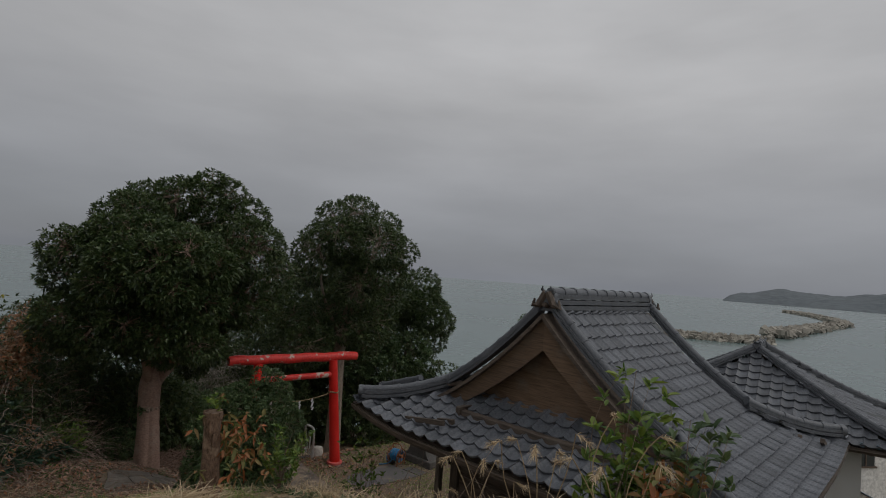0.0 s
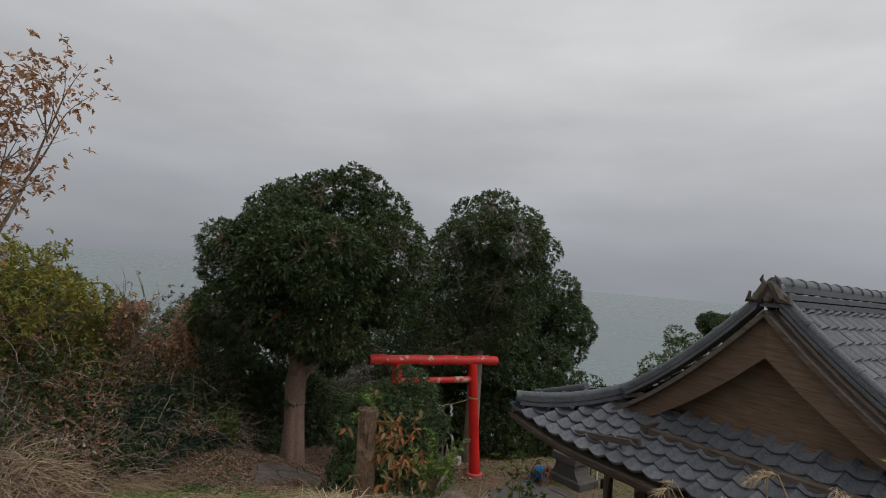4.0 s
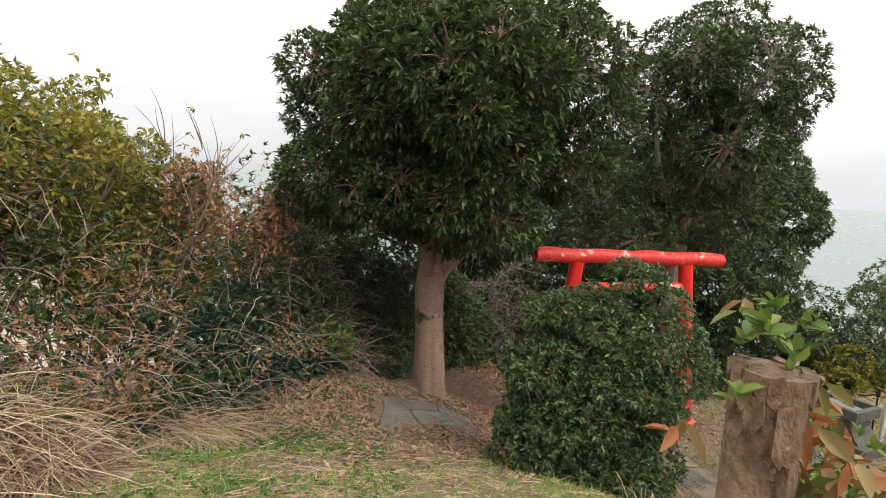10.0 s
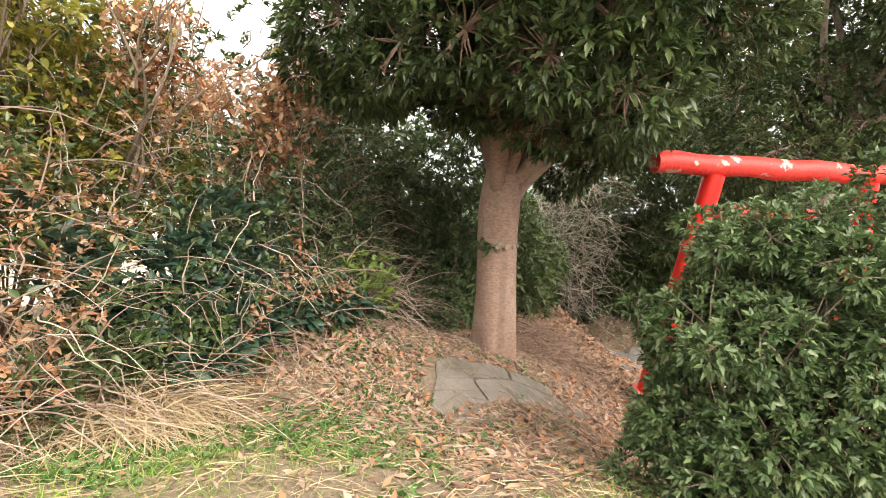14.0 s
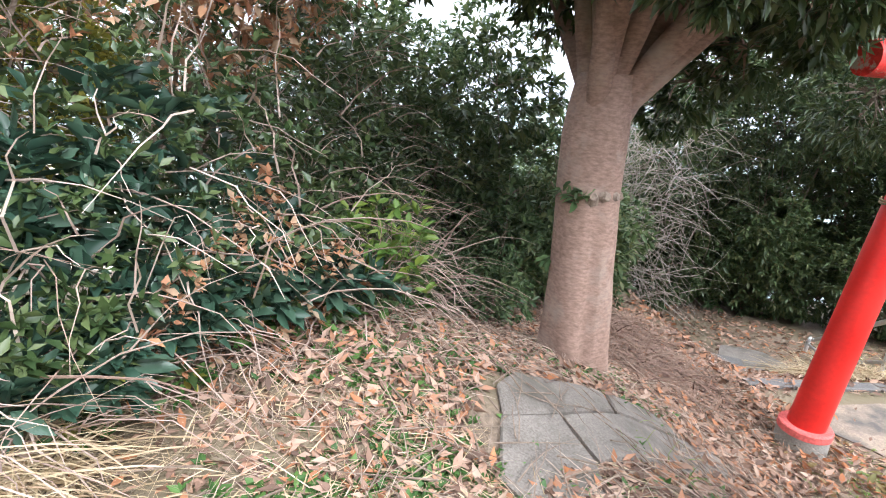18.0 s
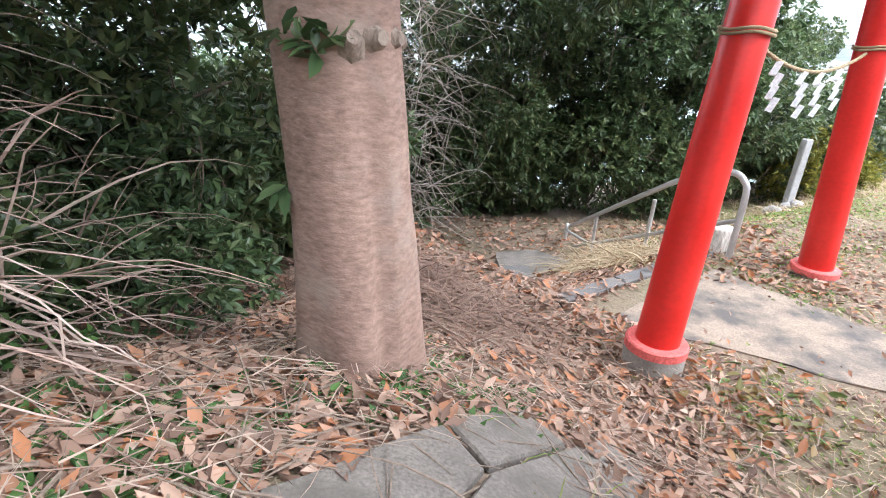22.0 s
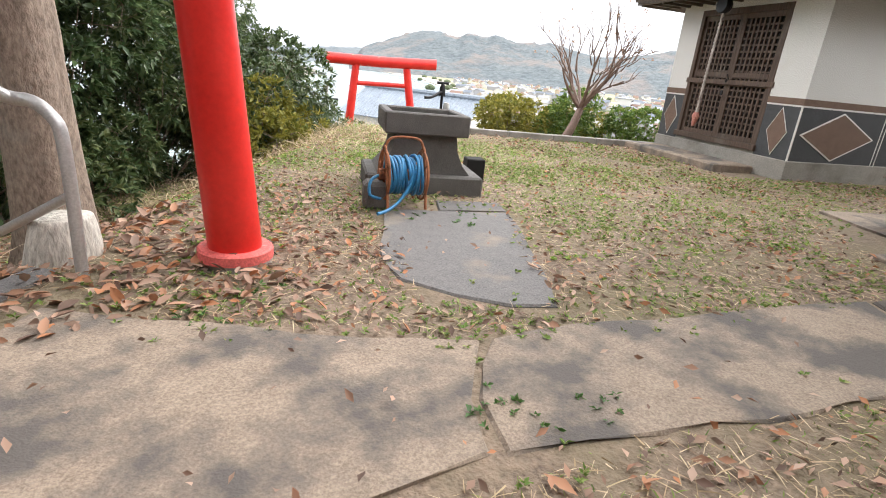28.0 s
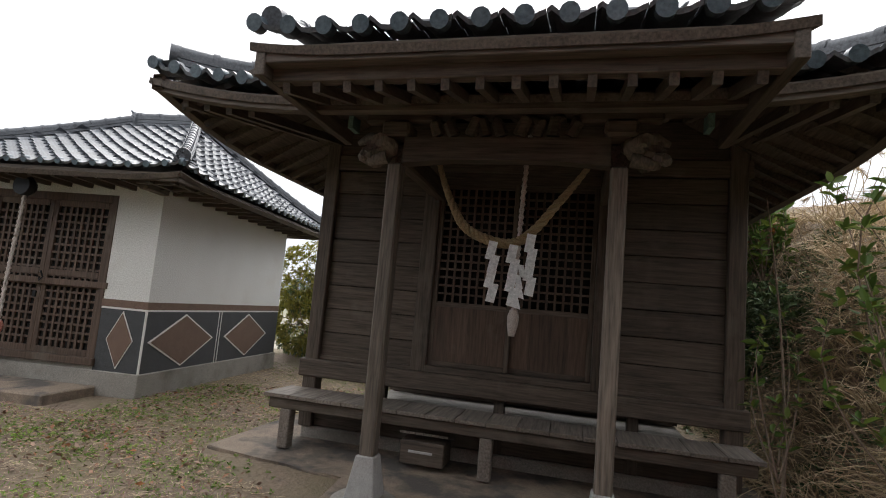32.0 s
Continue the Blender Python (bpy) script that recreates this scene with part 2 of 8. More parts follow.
M_wood_x, M_wood_y, M_wood_z = wood("old_wood_along", "x"), wood("old_wood_deep", "y"), wood("old_wood_upright", "z")
M_bench = wood("bench_wood", "y", (0.12, 0.10, 0.085), (0.24, 0.205, 0.175))
M_post = wood("post_wood", "z", (0.085, 0.068, 0.055), (0.2, 0.165, 0.135))
M_door = wood("door_wood", "z", (0.065, 0.04, 0.028), (0.11, 0.072, 0.052))
M_gable = wood("gable_board", "y", (0.10, 0.062, 0.036), (0.17, 0.11, 0.068))
# Near-black standing in for shade inside the buildings; the drain box shares it.
M_dark = mat("inside_shade_and_drain", (0.012, 0.011, 0.010), 0.9)
M_tile = surface("grey_roof_tile", (0.075, 0.082, 0.095), (0.15, 0.16, 0.178), 3.0, fine=40, bump=0.1, rough=(0.28, 0.5), stain=(0.05, 0.058, 0.045), stain_scale=1.6, stain_at=(0.58, 0.75), rand=0.22)
M_tile_rest = surface("grey_roof_tile_field", (0.075, 0.082, 0.095), (0.15, 0.16, 0.178), 3.0, fine=40, bump=0.1, rough=(0.28, 0.5), stain=(0.05, 0.058, 0.045), stain_scale=1.6, stain_at=(0.58, 0.75), island=0.22)
M_ridge = surface("ridge_tile", (0.06, 0.065, 0.075), (0.13, 0.14, 0.155), 5.0, fine=50, bump=0.15, rough=(0.3, 0.55))
M_bluetile = surface("glazed_edge_tile", (0.05, 0.075, 0.095), (0.12, 0.155, 0.18), 4.0, fine=40, bump=0.1, rough=(0.25, 0.45), rand=0.15)
M_plaster = surface("white_plaster", (0.72, 0.70, 0.66), (0.80, 0.785, 0.75), 2.0, fine=60, bump=0.06, rough=(0.8, 0.95), stain=(0.62, 0.59, 0.53), stain_scale=1.3, stain_at=(0.58, 0.8))
M_band = surface("dark_wall_band", (0.045, 0.047, 0.05), (0.075, 0.078, 0.082), 5, fine=80, bump=0.15, rough=(0.6, 0.85))
M_brown = surface("brown_render", (0.15, 0.095, 0.07), (0.22, 0.145, 0.11), 9, fine=120, bump=0.4, rough=(0.8, 0.95))
M_line = mat("white_line", (0.75, 0.73, 0.7), 0.7)
M_conc = surface("grey_concrete", (0.24, 0.225, 0.20), (0.36, 0.335, 0.30), 4.0, fine=90, bump=0.25, rough=(0.75, 0.95), stain=(0.15, 0.135, 0.115), stain_scale=1.4, stain_at=(0.5, 0.72))
M_slab = surface("worn_concrete_paving", (0.225, 0.172, 0.128), (0.33, 0.26, 0.198), 7.0, fine=90, bump=0.45, rough=(0.75, 0.95), stain=(0.105, 0.092, 0.082), stain_scale=2.0, stain_at=(0.44, 0.58), rand=0.06, contrast=(0.37, 0.63), bump_dist=0.012)
M_slab_dark = surface("dark_stone_paving", (0.10, 0.094, 0.092), (0.165, 0.155, 0.148), 8.0, fine=90, bump=0.45, rough=(0.6, 0.9), stain=(0.22, 0.185, 0.145), stain_scale=1.9, stain_at=(0.56, 0.7), rand=0.08)
M_stone = surface("dark_basin_stone", (0.075, 0.07, 0.066), (0.145, 0.135, 0.125), 6.0, fine=110, bump=0.45, rough=(0.75, 0.95), stain=(0.19, 0.18, 0.16), stain_scale=3.0, stain_at=(0.6, 0.8))
M_granite = surface("grey_granite", (0.28, 0.275, 0.265), (0.44, 0.43, 0.415), 12.0, fine=180, bump=0.25, rough=(0.7, 0.9))
M_red = surface("red_paint", (0.60, 0.016, 0.012), (0.72, 0.028, 0.02), 3.0, fine=30, bump=0.08, rough=(0.28, 0.5), stain=(0.42, 0.27, 0.15), stain_scale=7.0, stain_at=(0.66, 0.685), grain=0.15, streak=(1, 1, 0.13))
M_redworn = surface("peeling_red_paint", (0.60, 0.022, 0.016), (0.72, 0.05, 0.04), 3.0, (1, 1, 1), fine=30, bump=0.25, rough=(0.4, 0.7), stain=(0.52, 0.44, 0.37), stain_scale=4.0, stain_at=(0.56, 0.6))
M_redplinth = surface("pink_red_plinth_paint", (0.62, 0.10, 0.09), (0.74, 0.16, 0.14), 6, fine=60, bump=0.3, rough=(0.6, 0.85), stain=(0.4, 0.36, 0.33), stain_scale=5, stain_at=(0.66, 0.74))
M_steel = surface("galvanised_steel", (0.50, 0.49, 0.48), (0.62, 0.61, 0.60), 6, fine=90, bump=0.05, rough=(0.25, 0.42), metal=0.45, grain=0.3)
M_rust = surface("rusty_steel", (0.22, 0.075, 0.03), (0.36, 0.14, 0.06), 14, fine=120, bump=0.4, rough=(0.7, 0.95), stain=(0.10, 0.05, 0.035), stain_scale=9, stain_at=(0.55, 0.7))
M_hose = surface("blue_hose", (0.02, 0.15, 0.34), (0.04, 0.24, 0.46), 9, fine=60, bump=0.03, rough=(0.3, 0.5))
M_rope = surface("straw_rope", (0.24, 0.17, 0.09), (0.42, 0.32, 0.19), 30, (1, 1, 3), fine=140, bump=0.6, rough=(0.8, 0.95))
M_bellrope = surface("faded_bell_rope", (0.36, 0.31, 0.28), (0.56, 0.50, 0.46), 22, fine=120, bump=0.5, rough=(0.8, 0.95))
M_paper = surface("white_paper", (0.72, 0.73, 0.76), (0.83, 0.84, 0.86), 6, fine=50, bump=0.03, rough=(0.7, 0.9))
M_iron = mat("black_iron", (0.03, 0.03, 0.032), 0.5, 0.6)
M_copper = surface("green_copper", (0.10, 0.19, 0.16), (0.17, 0.28, 0.24), 12, fine=70, bump=0.1, rough=(0.5, 0.8))
M_bark = surface("smooth_brown_bark", (0.235, 0.148, 0.112), (0.325, 0.215, 0.168), 3.0, (1, 1, 2.4), 22, 0.4, (0.75, 0.95), (0.36, 0.29, 0.24), 3.0, (0.5, 0.75), bump_dist=0.012)
M_bark2 = surface("grey_brown_bark", (0.19, 0.14, 0.11), (0.33, 0.26, 0.205), 5, (1, 1, 0.5), 40, 0.6, (0.8, 0.95), (0.30, 0.27, 0.23), 2.2, (0.58, 0.75), bump_dist=0.02)
M_stump = surface("cracked_stump_bark", (0.085, 0.052, 0.034), (0.21, 0.135, 0.09), 5, (1, 1, 0.6), 26, 0.9, (0.8, 0.95), (0.27, 0.19, 0.13), 4.0, (0.52, 0.62), bump_dist=0.03)
M_twig = surface("bare_twig", (0.16, 0.115, 0.085), (0.28, 0.215, 0.165), 8, fine=50, bump=0.2, rough=(0.8, 0.95))
M_straw = leafy("dry_straw", [(0.32, 0.23, 0.13), (0.48, 0.37, 0.22), (0.66, 0.54, 0.36), (0.40, 0.27, 0.17)], 0.8, 0.15)
M_stalk = leafy("dead_stalk", [(0.22, 0.16, 0.12), (0.34, 0.26, 0.20), (0.48, 0.38, 0.30), (0.30, 0.20, 0.15)], 0.8, 0.1)
M_vine = leafy("dead_vine_stem", [(0.22, 0.155, 0.125), (0.34, 0.25, 0.205), (0.47, 0.37, 0.31), (0.30, 0.20, 0.155)], 0.85, 0.0)
M_bark_red = surface("reddish_bare_bark", (0.12, 0.075, 0.058), (0.24, 0.16, 0.125), 9, (1, 1, 0.4), 60, 0.5)
M_stalk_red = leafy("red_brown_stalk", [(0.13, 0.08, 0.06), (0.23, 0.145, 0.11), (0.33, 0.225, 0.17), (0.20, 0.12, 0.085)], 0.85, 0.05)
M_litter = leafy("fallen_leaf", [(0.10, 0.062, 0.045), (0.21, 0.125, 0.088), (0.32, 0.20, 0.14), (0.47, 0.33, 0.25), (0.42, 0.17, 0.07), (0.27, 0.19, 0.145)], 0.75, 0.1)
M_grass_bright = leafy("bright_grass", [(0.14, 0.27, 0.04), (0.22, 0.37, 0.06), (0.32, 0.43, 0.09), (0.38, 0.40, 0.14)], 0.7, 0.35)
M_grass = leafy("lawn_grass", [(0.09, 0.17, 0.03), (0.16, 0.26, 0.05), (0.24, 0.32, 0.08), (0.34, 0.33, 0.14)], 0.7, 0.3)
M_weed = leafy("ground_weed", [(0.045, 0.11, 0.025), (0.08, 0.17, 0.04), (0.12, 0.22, 0.05)], 0.55, 0.3)
M_slab_grey = surface("cracked_grey_concrete", (0.165, 0.143, 0.122), (0.255, 0.225, 0.195), 6.0, fine=80, bump=0.6, rough=(0.8, 0.95), stain=(0.13, 0.115, 0.095), stain_scale=2.6, stain_at=(0.5, 0.66), rand=0.1, bump_dist=0.008)
M_leaf = leafy("evergreen_leaf", [(0.033, 0.06, 0.022), (0.05, 0.085, 0.028), (0.08, 0.115, 0.04), (0.125, 0.16, 0.06)], 0.36, 0.25)
M_leaf_shrub = leafy("shrub_leaf", [(0.045, 0.085, 0.034), (0.07, 0.12, 0.045), (0.105, 0.16, 0.062), (0.16, 0.21, 0.09)], 0.38, 0.28)
M_leaf_far = leafy("woodland_leaf", [(0.045, 0.08, 0.03), (0.075, 0.12, 0.045), (0.115, 0.16, 0.06), (0.16, 0.18, 0.07)], 0.45, 0.3)
M_leaf_yellow = leafy("yellowing_leaf", [(0.16, 0.17, 0.03), (0.24, 0.23, 0.04), (0.34, 0.29, 0.05), (0.11, 0.14, 0.03)], 0.6, 0.35)
M_leaf_brown = leafy("withered_leaf", [(0.30, 0.13, 0.07), (0.43, 0.21, 0.11), (0.47, 0.31, 0.19), (0.36, 0.26, 0.18), (0.50, 0.23, 0.10)], 0.75, 0.25)
M_leaf_blue = leafy("dark_broad_leaf", [(0.03, 0.065, 0.045), (0.045, 0.095, 0.06), (0.075, 0.13, 0.085)], 0.35, 0.2)
M_leaf_bright = leafy("bright_broad_leaf", [(0.07, 0.14, 0.025), (0.13, 0.21, 0.04), (0.22, 0.28, 0.05)], 0.42, 0.3)
M_leaf_orange = leafy("orange_broad_leaf", [(0.42, 0.15, 0.05), (0.30, 0.12, 0.05), (0.10, 0.16, 0.04), (0.36, 0.20, 0.09)], 0.6, 0.25)
M_rock = surface("breakwater_block", (0.24, 0.22, 0.18), (0.38, 0.35, 0.30), 0.3, fine=3, bump=0.3, rough=(0.8, 0.95), island=0.3)


# ---- the shrine ----
def bx(name, parent, material, x0, x1, y0, y1, z0, z1, bev=0.006, label="", jitter=0.0):
    bm = bmesh.new()
    box(bm, x0, x1, y0, y1, z0, z1)
    if bev:
        bmesh.ops.bevel(bm, geom=list(bm.edges), offset=bev, segments=1, affect="EDGES")
    if jitter:
        for v in bm.verts:
            v.co += Vector([random.uniform(-jitter, jitter) for _ in range(3)])
    return part(name, bm, material, parent, label)


def prism(name, parent, material, outline, axis, a0, a1, label="", smooth=None):
    """An outline in two axes drawn out along the third, from a0 to a1."""
    bm = bmesh.new()
    put = {"x": lambda p, a: (a, p[0], p[1]), "y": lambda p, a: (p[0], a, p[1]), "z": lambda p, a: (p[0], p[1], a)}[axis]
    lo, hi = [bm.verts.new(put(p, a0)) for p in outline], [bm.verts.new(put(p, a1)) for p in outline]
    bm.faces.new(lo[::-1])
    bm.faces.new(hi)
    for i in range(len(lo)):
        j = (i + 1) % len(lo)
        bm.faces.new((lo[i], lo[j], hi[j], hi[i]))
    return part(name, bm, material, parent, label, smooth)


TILE_SECTION = ((-0.5, 0.20), (-0.40, 0.30), (-0.30, 0.20), (-0.15, 0.03), (0.05, 0.0), (0.25, 0.05), (0.38, 0.14), (0.5, 0.20))


def tile_points(w, h, lift):
    """One wave tile: rows of points across it at its upper end, its lower end and under its lower lip."""
    up = [(a * w, h, b * w * 0.75) for a, b in TILE_SECTION]
    lo = [(a * w, 0, b * w * 0.75 + lift) for a, b in TILE_SECTION]
    lip = [(a * w, 0.004, b * w * 0.75 + lift - 0.028) for a, b in TILE_SECTION]
    return up + lo + lip


def tile_faces(n=8):
    f = []
    for i in range(n - 1):
        f.append((i, n + i, n + i + 1, i + 1))
        f.append((n + i, 2 * n + i, 2 * n + i + 1, n + i + 1))
    return f


def tile_roof(parent, cells, w, h, near, label="grey wave tiles in rows"):
    """cells: matrices of tiles, of which the first `near` are parts of their own and the rest one part."""
    pts, faces = tile_points(w, h * 1.12, 0.035), tile_faces()
    me = bpy.data.meshes.new("roof_tile")
    me.from_pydata(pts, [], faces)
    me.materials.append(M_tile)
    me.shade_smooth()
    me.set_sharp_from_angle(angle=radians(50))
    for c in cells[:near]:
        ob = new("roof_tile", me)
        ob.parent, ob.matrix_basis = parent, c
    rest = cells[near:]
    if rest:
        vs, fs = [], []
        for c in rest:
            o = len(vs)
            vs += [tuple(c @ Vector(p)) for p in pts]
            fs += [tuple(i + o for i in f) for f in faces]
        me2 = bpy.data.meshes.new("tile_field")
        me2.from_pydata(vs, [], fs)
        me2.materials.append(M_tile_rest)
        me2.shade_smooth()
        me2.set_sharp_from_angle(angle=radians(50))
        tagged(part("tile_field", me2, None, parent, label), kind="stuff")


def slope_cells(origin, along, up_in, length, depth, height_at, w, h, keep=lambda a, d: True):
    """Tile matrices on a slope. origin: a corner of the eave; along: the way of the eave; up_in: the level way up the slope;
    height_at(a, d): the height at a along the eave and d in from it."""
    along, up_in = Vector(along), Vector(up_in)
    cells, d = [], 0.0
    cols = int(round(length / w))
    w = length / cols
    while d < depth - 0.02:
        g = (height_at(length / 2, d + 0.05) - height_at(length / 2, d)) / 0.05
        step = h / math.sqrt(1 + g * g)
        for i in range(cols):
            a = (i + 0.5) * w
            if keep(a, d + step / 2):
                p = Vector(origin) + along * a + up_in * d
                z0, z1 = height_at(a, d), height_at(a, d + step)
                y = (up_in * step + Vector((0, 0, z1 - z0))).normalized()
                s = (height_at(a + 0.05, d) - height_at(a - 0.05, d)) / 0.1
                x = (along + Vector((0, 0, s))).normalized()
                zz = x.cross(y)
                if zz.z < 0:
                    zz = -zz
                    x = -x
                m = Matrix((x, y, zz)).transposed().to_4x4()
                m.translation = p + Vector((0, 0, z0 + random.uniform(-0.004, 0.004)))
                cells.append(m @ Matrix.Rotation(random.uniform(-0.012, 0.012), 4, "Z"))
        d += step
    return cells


def ridge_line(parent, pts, r, name="ridge", layers=2, end=True, caps=0.3, material=None):
    """A ridge: flat courses under a row of round cap tiles, with collars and round end discs."""
    material = material or M_ridge
    pts = [Vector(p) for p in pts]
    total = sum((b - a).length for a, b in zip(pts, pts[1:]))

    def along(t):
        for a, b in zip(pts, pts[1:]):
            ln = (b - a).length
            if t <= ln + 1e-6:
                return a.lerp(b, t / ln)
            t -= ln
        return pts[-1]

    bm = bmesh.new()
    for k in range(layers):
        wd = r * (1.9 - 0.22 * k)
        prev = None
        for p_i in range(13):
            p = along(total * p_i / 12)
            d = (along(min(total, total * p_i / 12 + 0.05)) - along(max(0, total * p_i / 12 - 0.05))).normalized()
            s = d.cross(Vector((0, 0, 1))).normalized()
            z = k * r * 0.62
            ring = [bm.verts.new(p + s * sx * wd * 0.5 + Vector((0, 0, z + zz))) for sx, zz in ((-1, 0), (-1, r * 0.5), (1, r * 0.5), (1, 0))]
            if prev:
                for i in range(4):
                    bm.faces.new((prev[i], prev[(i + 1) % 4], ring[(i + 1) % 4], ring[i]))
            else:
                bm.faces.new(ring)
            prev = ring
        bm.faces.new(prev[::-1])
    base = part(name, bm, material, parent)
    top = layers * r * 0.62
    n = max(2, int(total / caps))
    for i in range(n):
        a, b = along(total * i / n), along(total * (i + 1) / n)
        up = Vector((0, 0, top))
        bm = bmesh.new()
        tube(bm, [a + up, a.lerp(b, 0.82) + up, a.lerp(b, 0.83) + up, b + up], [r * 0.62, r * 0.62, r * 0.74, r * 0.74], 10)
        part("cap_tile", bm, material, base, smooth=40)
    if end:
        d = (pts[0] - along(0.1)).normalized()
        bm = bmesh.new()
        tube(bm, [pts[0] + Vector((0, 0, top * 0.75)) - d * 0.02, pts[0] + Vector((0, 0, top * 0.75)) + d * 0.06], r * 0.95, 14)
        part("end_disc", bm, material, base, smooth=40)
    return base


def ogre_tile(parent, place, size):
    """A ridge-end tile: a shouldered plate with curled horns, side scrolls and a round boss."""
    bm = bmesh.new()
    outline = []
    for i in range(25):
        a = math.pi * i / 24
        rr = size * (0.5 + 0.08 * math.cos(6 * a))
        outline.append((rr * math.cos(a), rr * math.sin(a) * 1.15 + size * 0.1))
    outline = [(size * 0.62, -size * 0.2)] + outline + [(-size * 0.62, -size * 0.2)]
    for y in (0, 0.09):
        f = [bm.verts.new((x, y, z)) for x, z in outline]
        bm.faces.new(f)
        if y == 0:
            first = f
    for i in range(len(outline)):
        j = (i + 1) % len(outline)
        bm.faces.new((first[i], first[j], f[j], f[i]))
    for s in (-1, 1):
        pts = [(s * size * (0.35 + 0.2 * math.cos(t)), -0.02, size * (0.15 + 0.2 * math.sin(t))) for t in np.linspace(-1.5, 3.6, 12)]
        tube(bm, pts, [size * 0.09 * (1 - 0.06 * i) for i in range(12)], 7)
        tube(bm, [(s * size * 0.2, 0.03, size * 0.6), (s * size * 0.3, -0.03, size * 0.82), (s * size * 0.2, -0.06, size * 0.98)], [size * 0.1, size * 0.07, size * 0.02], 7)
    tube(bm, [(0, 0.05, size * 0.25), (0, -0.05, size * 0.25)], size * 0.2, 12)
    tube(bm, [(0, 0.05, size * 0.6), (0, -0.07, size * 0.72)], [size * 0.16, size * 0.06], 9)
    return part("ridge_end_tile", bm, M_ridge, parent, "dark carved ridge-end tile", 50, place)


CX, EAVE_Z, RIDGE_Y = -0.22, 2.95, 2.62
shrine = thing("shrine", SHRINE, "small weathered dark wooden shrine with a grey tiled hip-and-gable roof", "shrine")


def profile(d):
    return EAVE_Z + 0.268 * d + 0.133 * d * d


HALF_X, FRONT_Y, BACK_Y, GABLE_D = 2.75, -0.4, 5.64, 1.2
DEPTH = RIDGE_Y - FRONT_Y


def upturn(a, length, d):
    e = min(a, length - a)
    return 0.2 * max(0.0, 1 - e / 1.6) ** 2 * max(0.0, 1 - d / 1.3)


def z_long(a, d):
    return profile(d) + upturn(a, 2 * HALF_X, d)


def z_short(a, d):
    return profile(d) + upturn(a, BACK_Y - FRONT_Y, d)


W, H = 0.25, 0.22
long_keep = lambda a, d: min(a, 2 * HALF_X - a) > min(d, GABLE_D) - 0.05
short_keep = lambda a, d: min(a, BACK_Y - FRONT_Y - a) > d - 0.05
rear = slope_cells((CX - HALF_X, BACK_Y, 0), (1, 0, 0), (0, -1, 0), 2 * HALF_X, DEPTH, z_long, W, H, long_keep)
front = slope_cells((CX - HALF_X, FRONT_Y, 0), (1, 0, 0), (0, 1, 0), 2 * HALF_X, DEPTH, z_long, W, H, long_keep)
right = slope_cells((CX + HALF_X, FRONT_Y, 0), (0, 1, 0), (-1, 0, 0), BACK_Y - FRONT_Y, GABLE_D, z_short, W, H, short_keep)
leftside = slope_cells((CX - HALF_X, FRONT_Y, 0), (0, 1, 0), (1, 0, 0), BACK_Y - FRONT_Y, GABLE_D, z_short, W, H, short_keep)
bm = bmesh.new()


def sheet(bm, origin, along, up_in, length, depth, height_at, keep, drop=0.075, n=28, k=14):
    """The boarding under the tiles, as a sheet clipped at the hips."""
    rows = []
    for j in range(k + 1):
        d = depth * j / k
        cut = keep(d)
        rows.append([bm.verts.new(Vector(origin) + Vector(along) * (cut + (length - 2 * cut) * i / n) + Vector(up_in) * d
                                  + Vector((0, 0, height_at(cut + (length - 2 * cut) * i / n, d) - drop))) for i in range(n + 1)])
    for a, b in zip(rows, rows[1:]):
        for i in range(n):
            bm.faces.new((a[i], a[i + 1], b[i + 1], b[i]))


sides = [((CX - HALF_X, oy, 0), (1, 0, 0), (0, s, 0), 2 * HALF_X, DEPTH, z_long, lambda d: min(d, GABLE_D - 0.3)) for oy, s in ((FRONT_Y, 1), (BACK_Y, -1))]
sides += [((ox, FRONT_Y, 0), (0, 1, 0), (s, 0, 0), BACK_Y - FRONT_Y, GABLE_D, z_short, lambda d: d) for ox, s in ((CX + HALF_X, -1), (CX - HALF_X, 1))]
roof = None
for side in sides:
    bm = bmesh.new()
    sheet(bm, *side)
    deck = part("slope_boarding", bm, M_wood_y, roof) if roof else part("roof", bm, M_wood_y, shrine, "grey tiled hip-and-gable roof on dark boarding")
    roof = roof or deck
    deck.modifiers.new("thick", "SOLIDIFY").thickness = 0.05
tile_roof(roof, sorted(right, key=lambda c: -c.translation.x) + rear + front + leftside, W, H, 290)
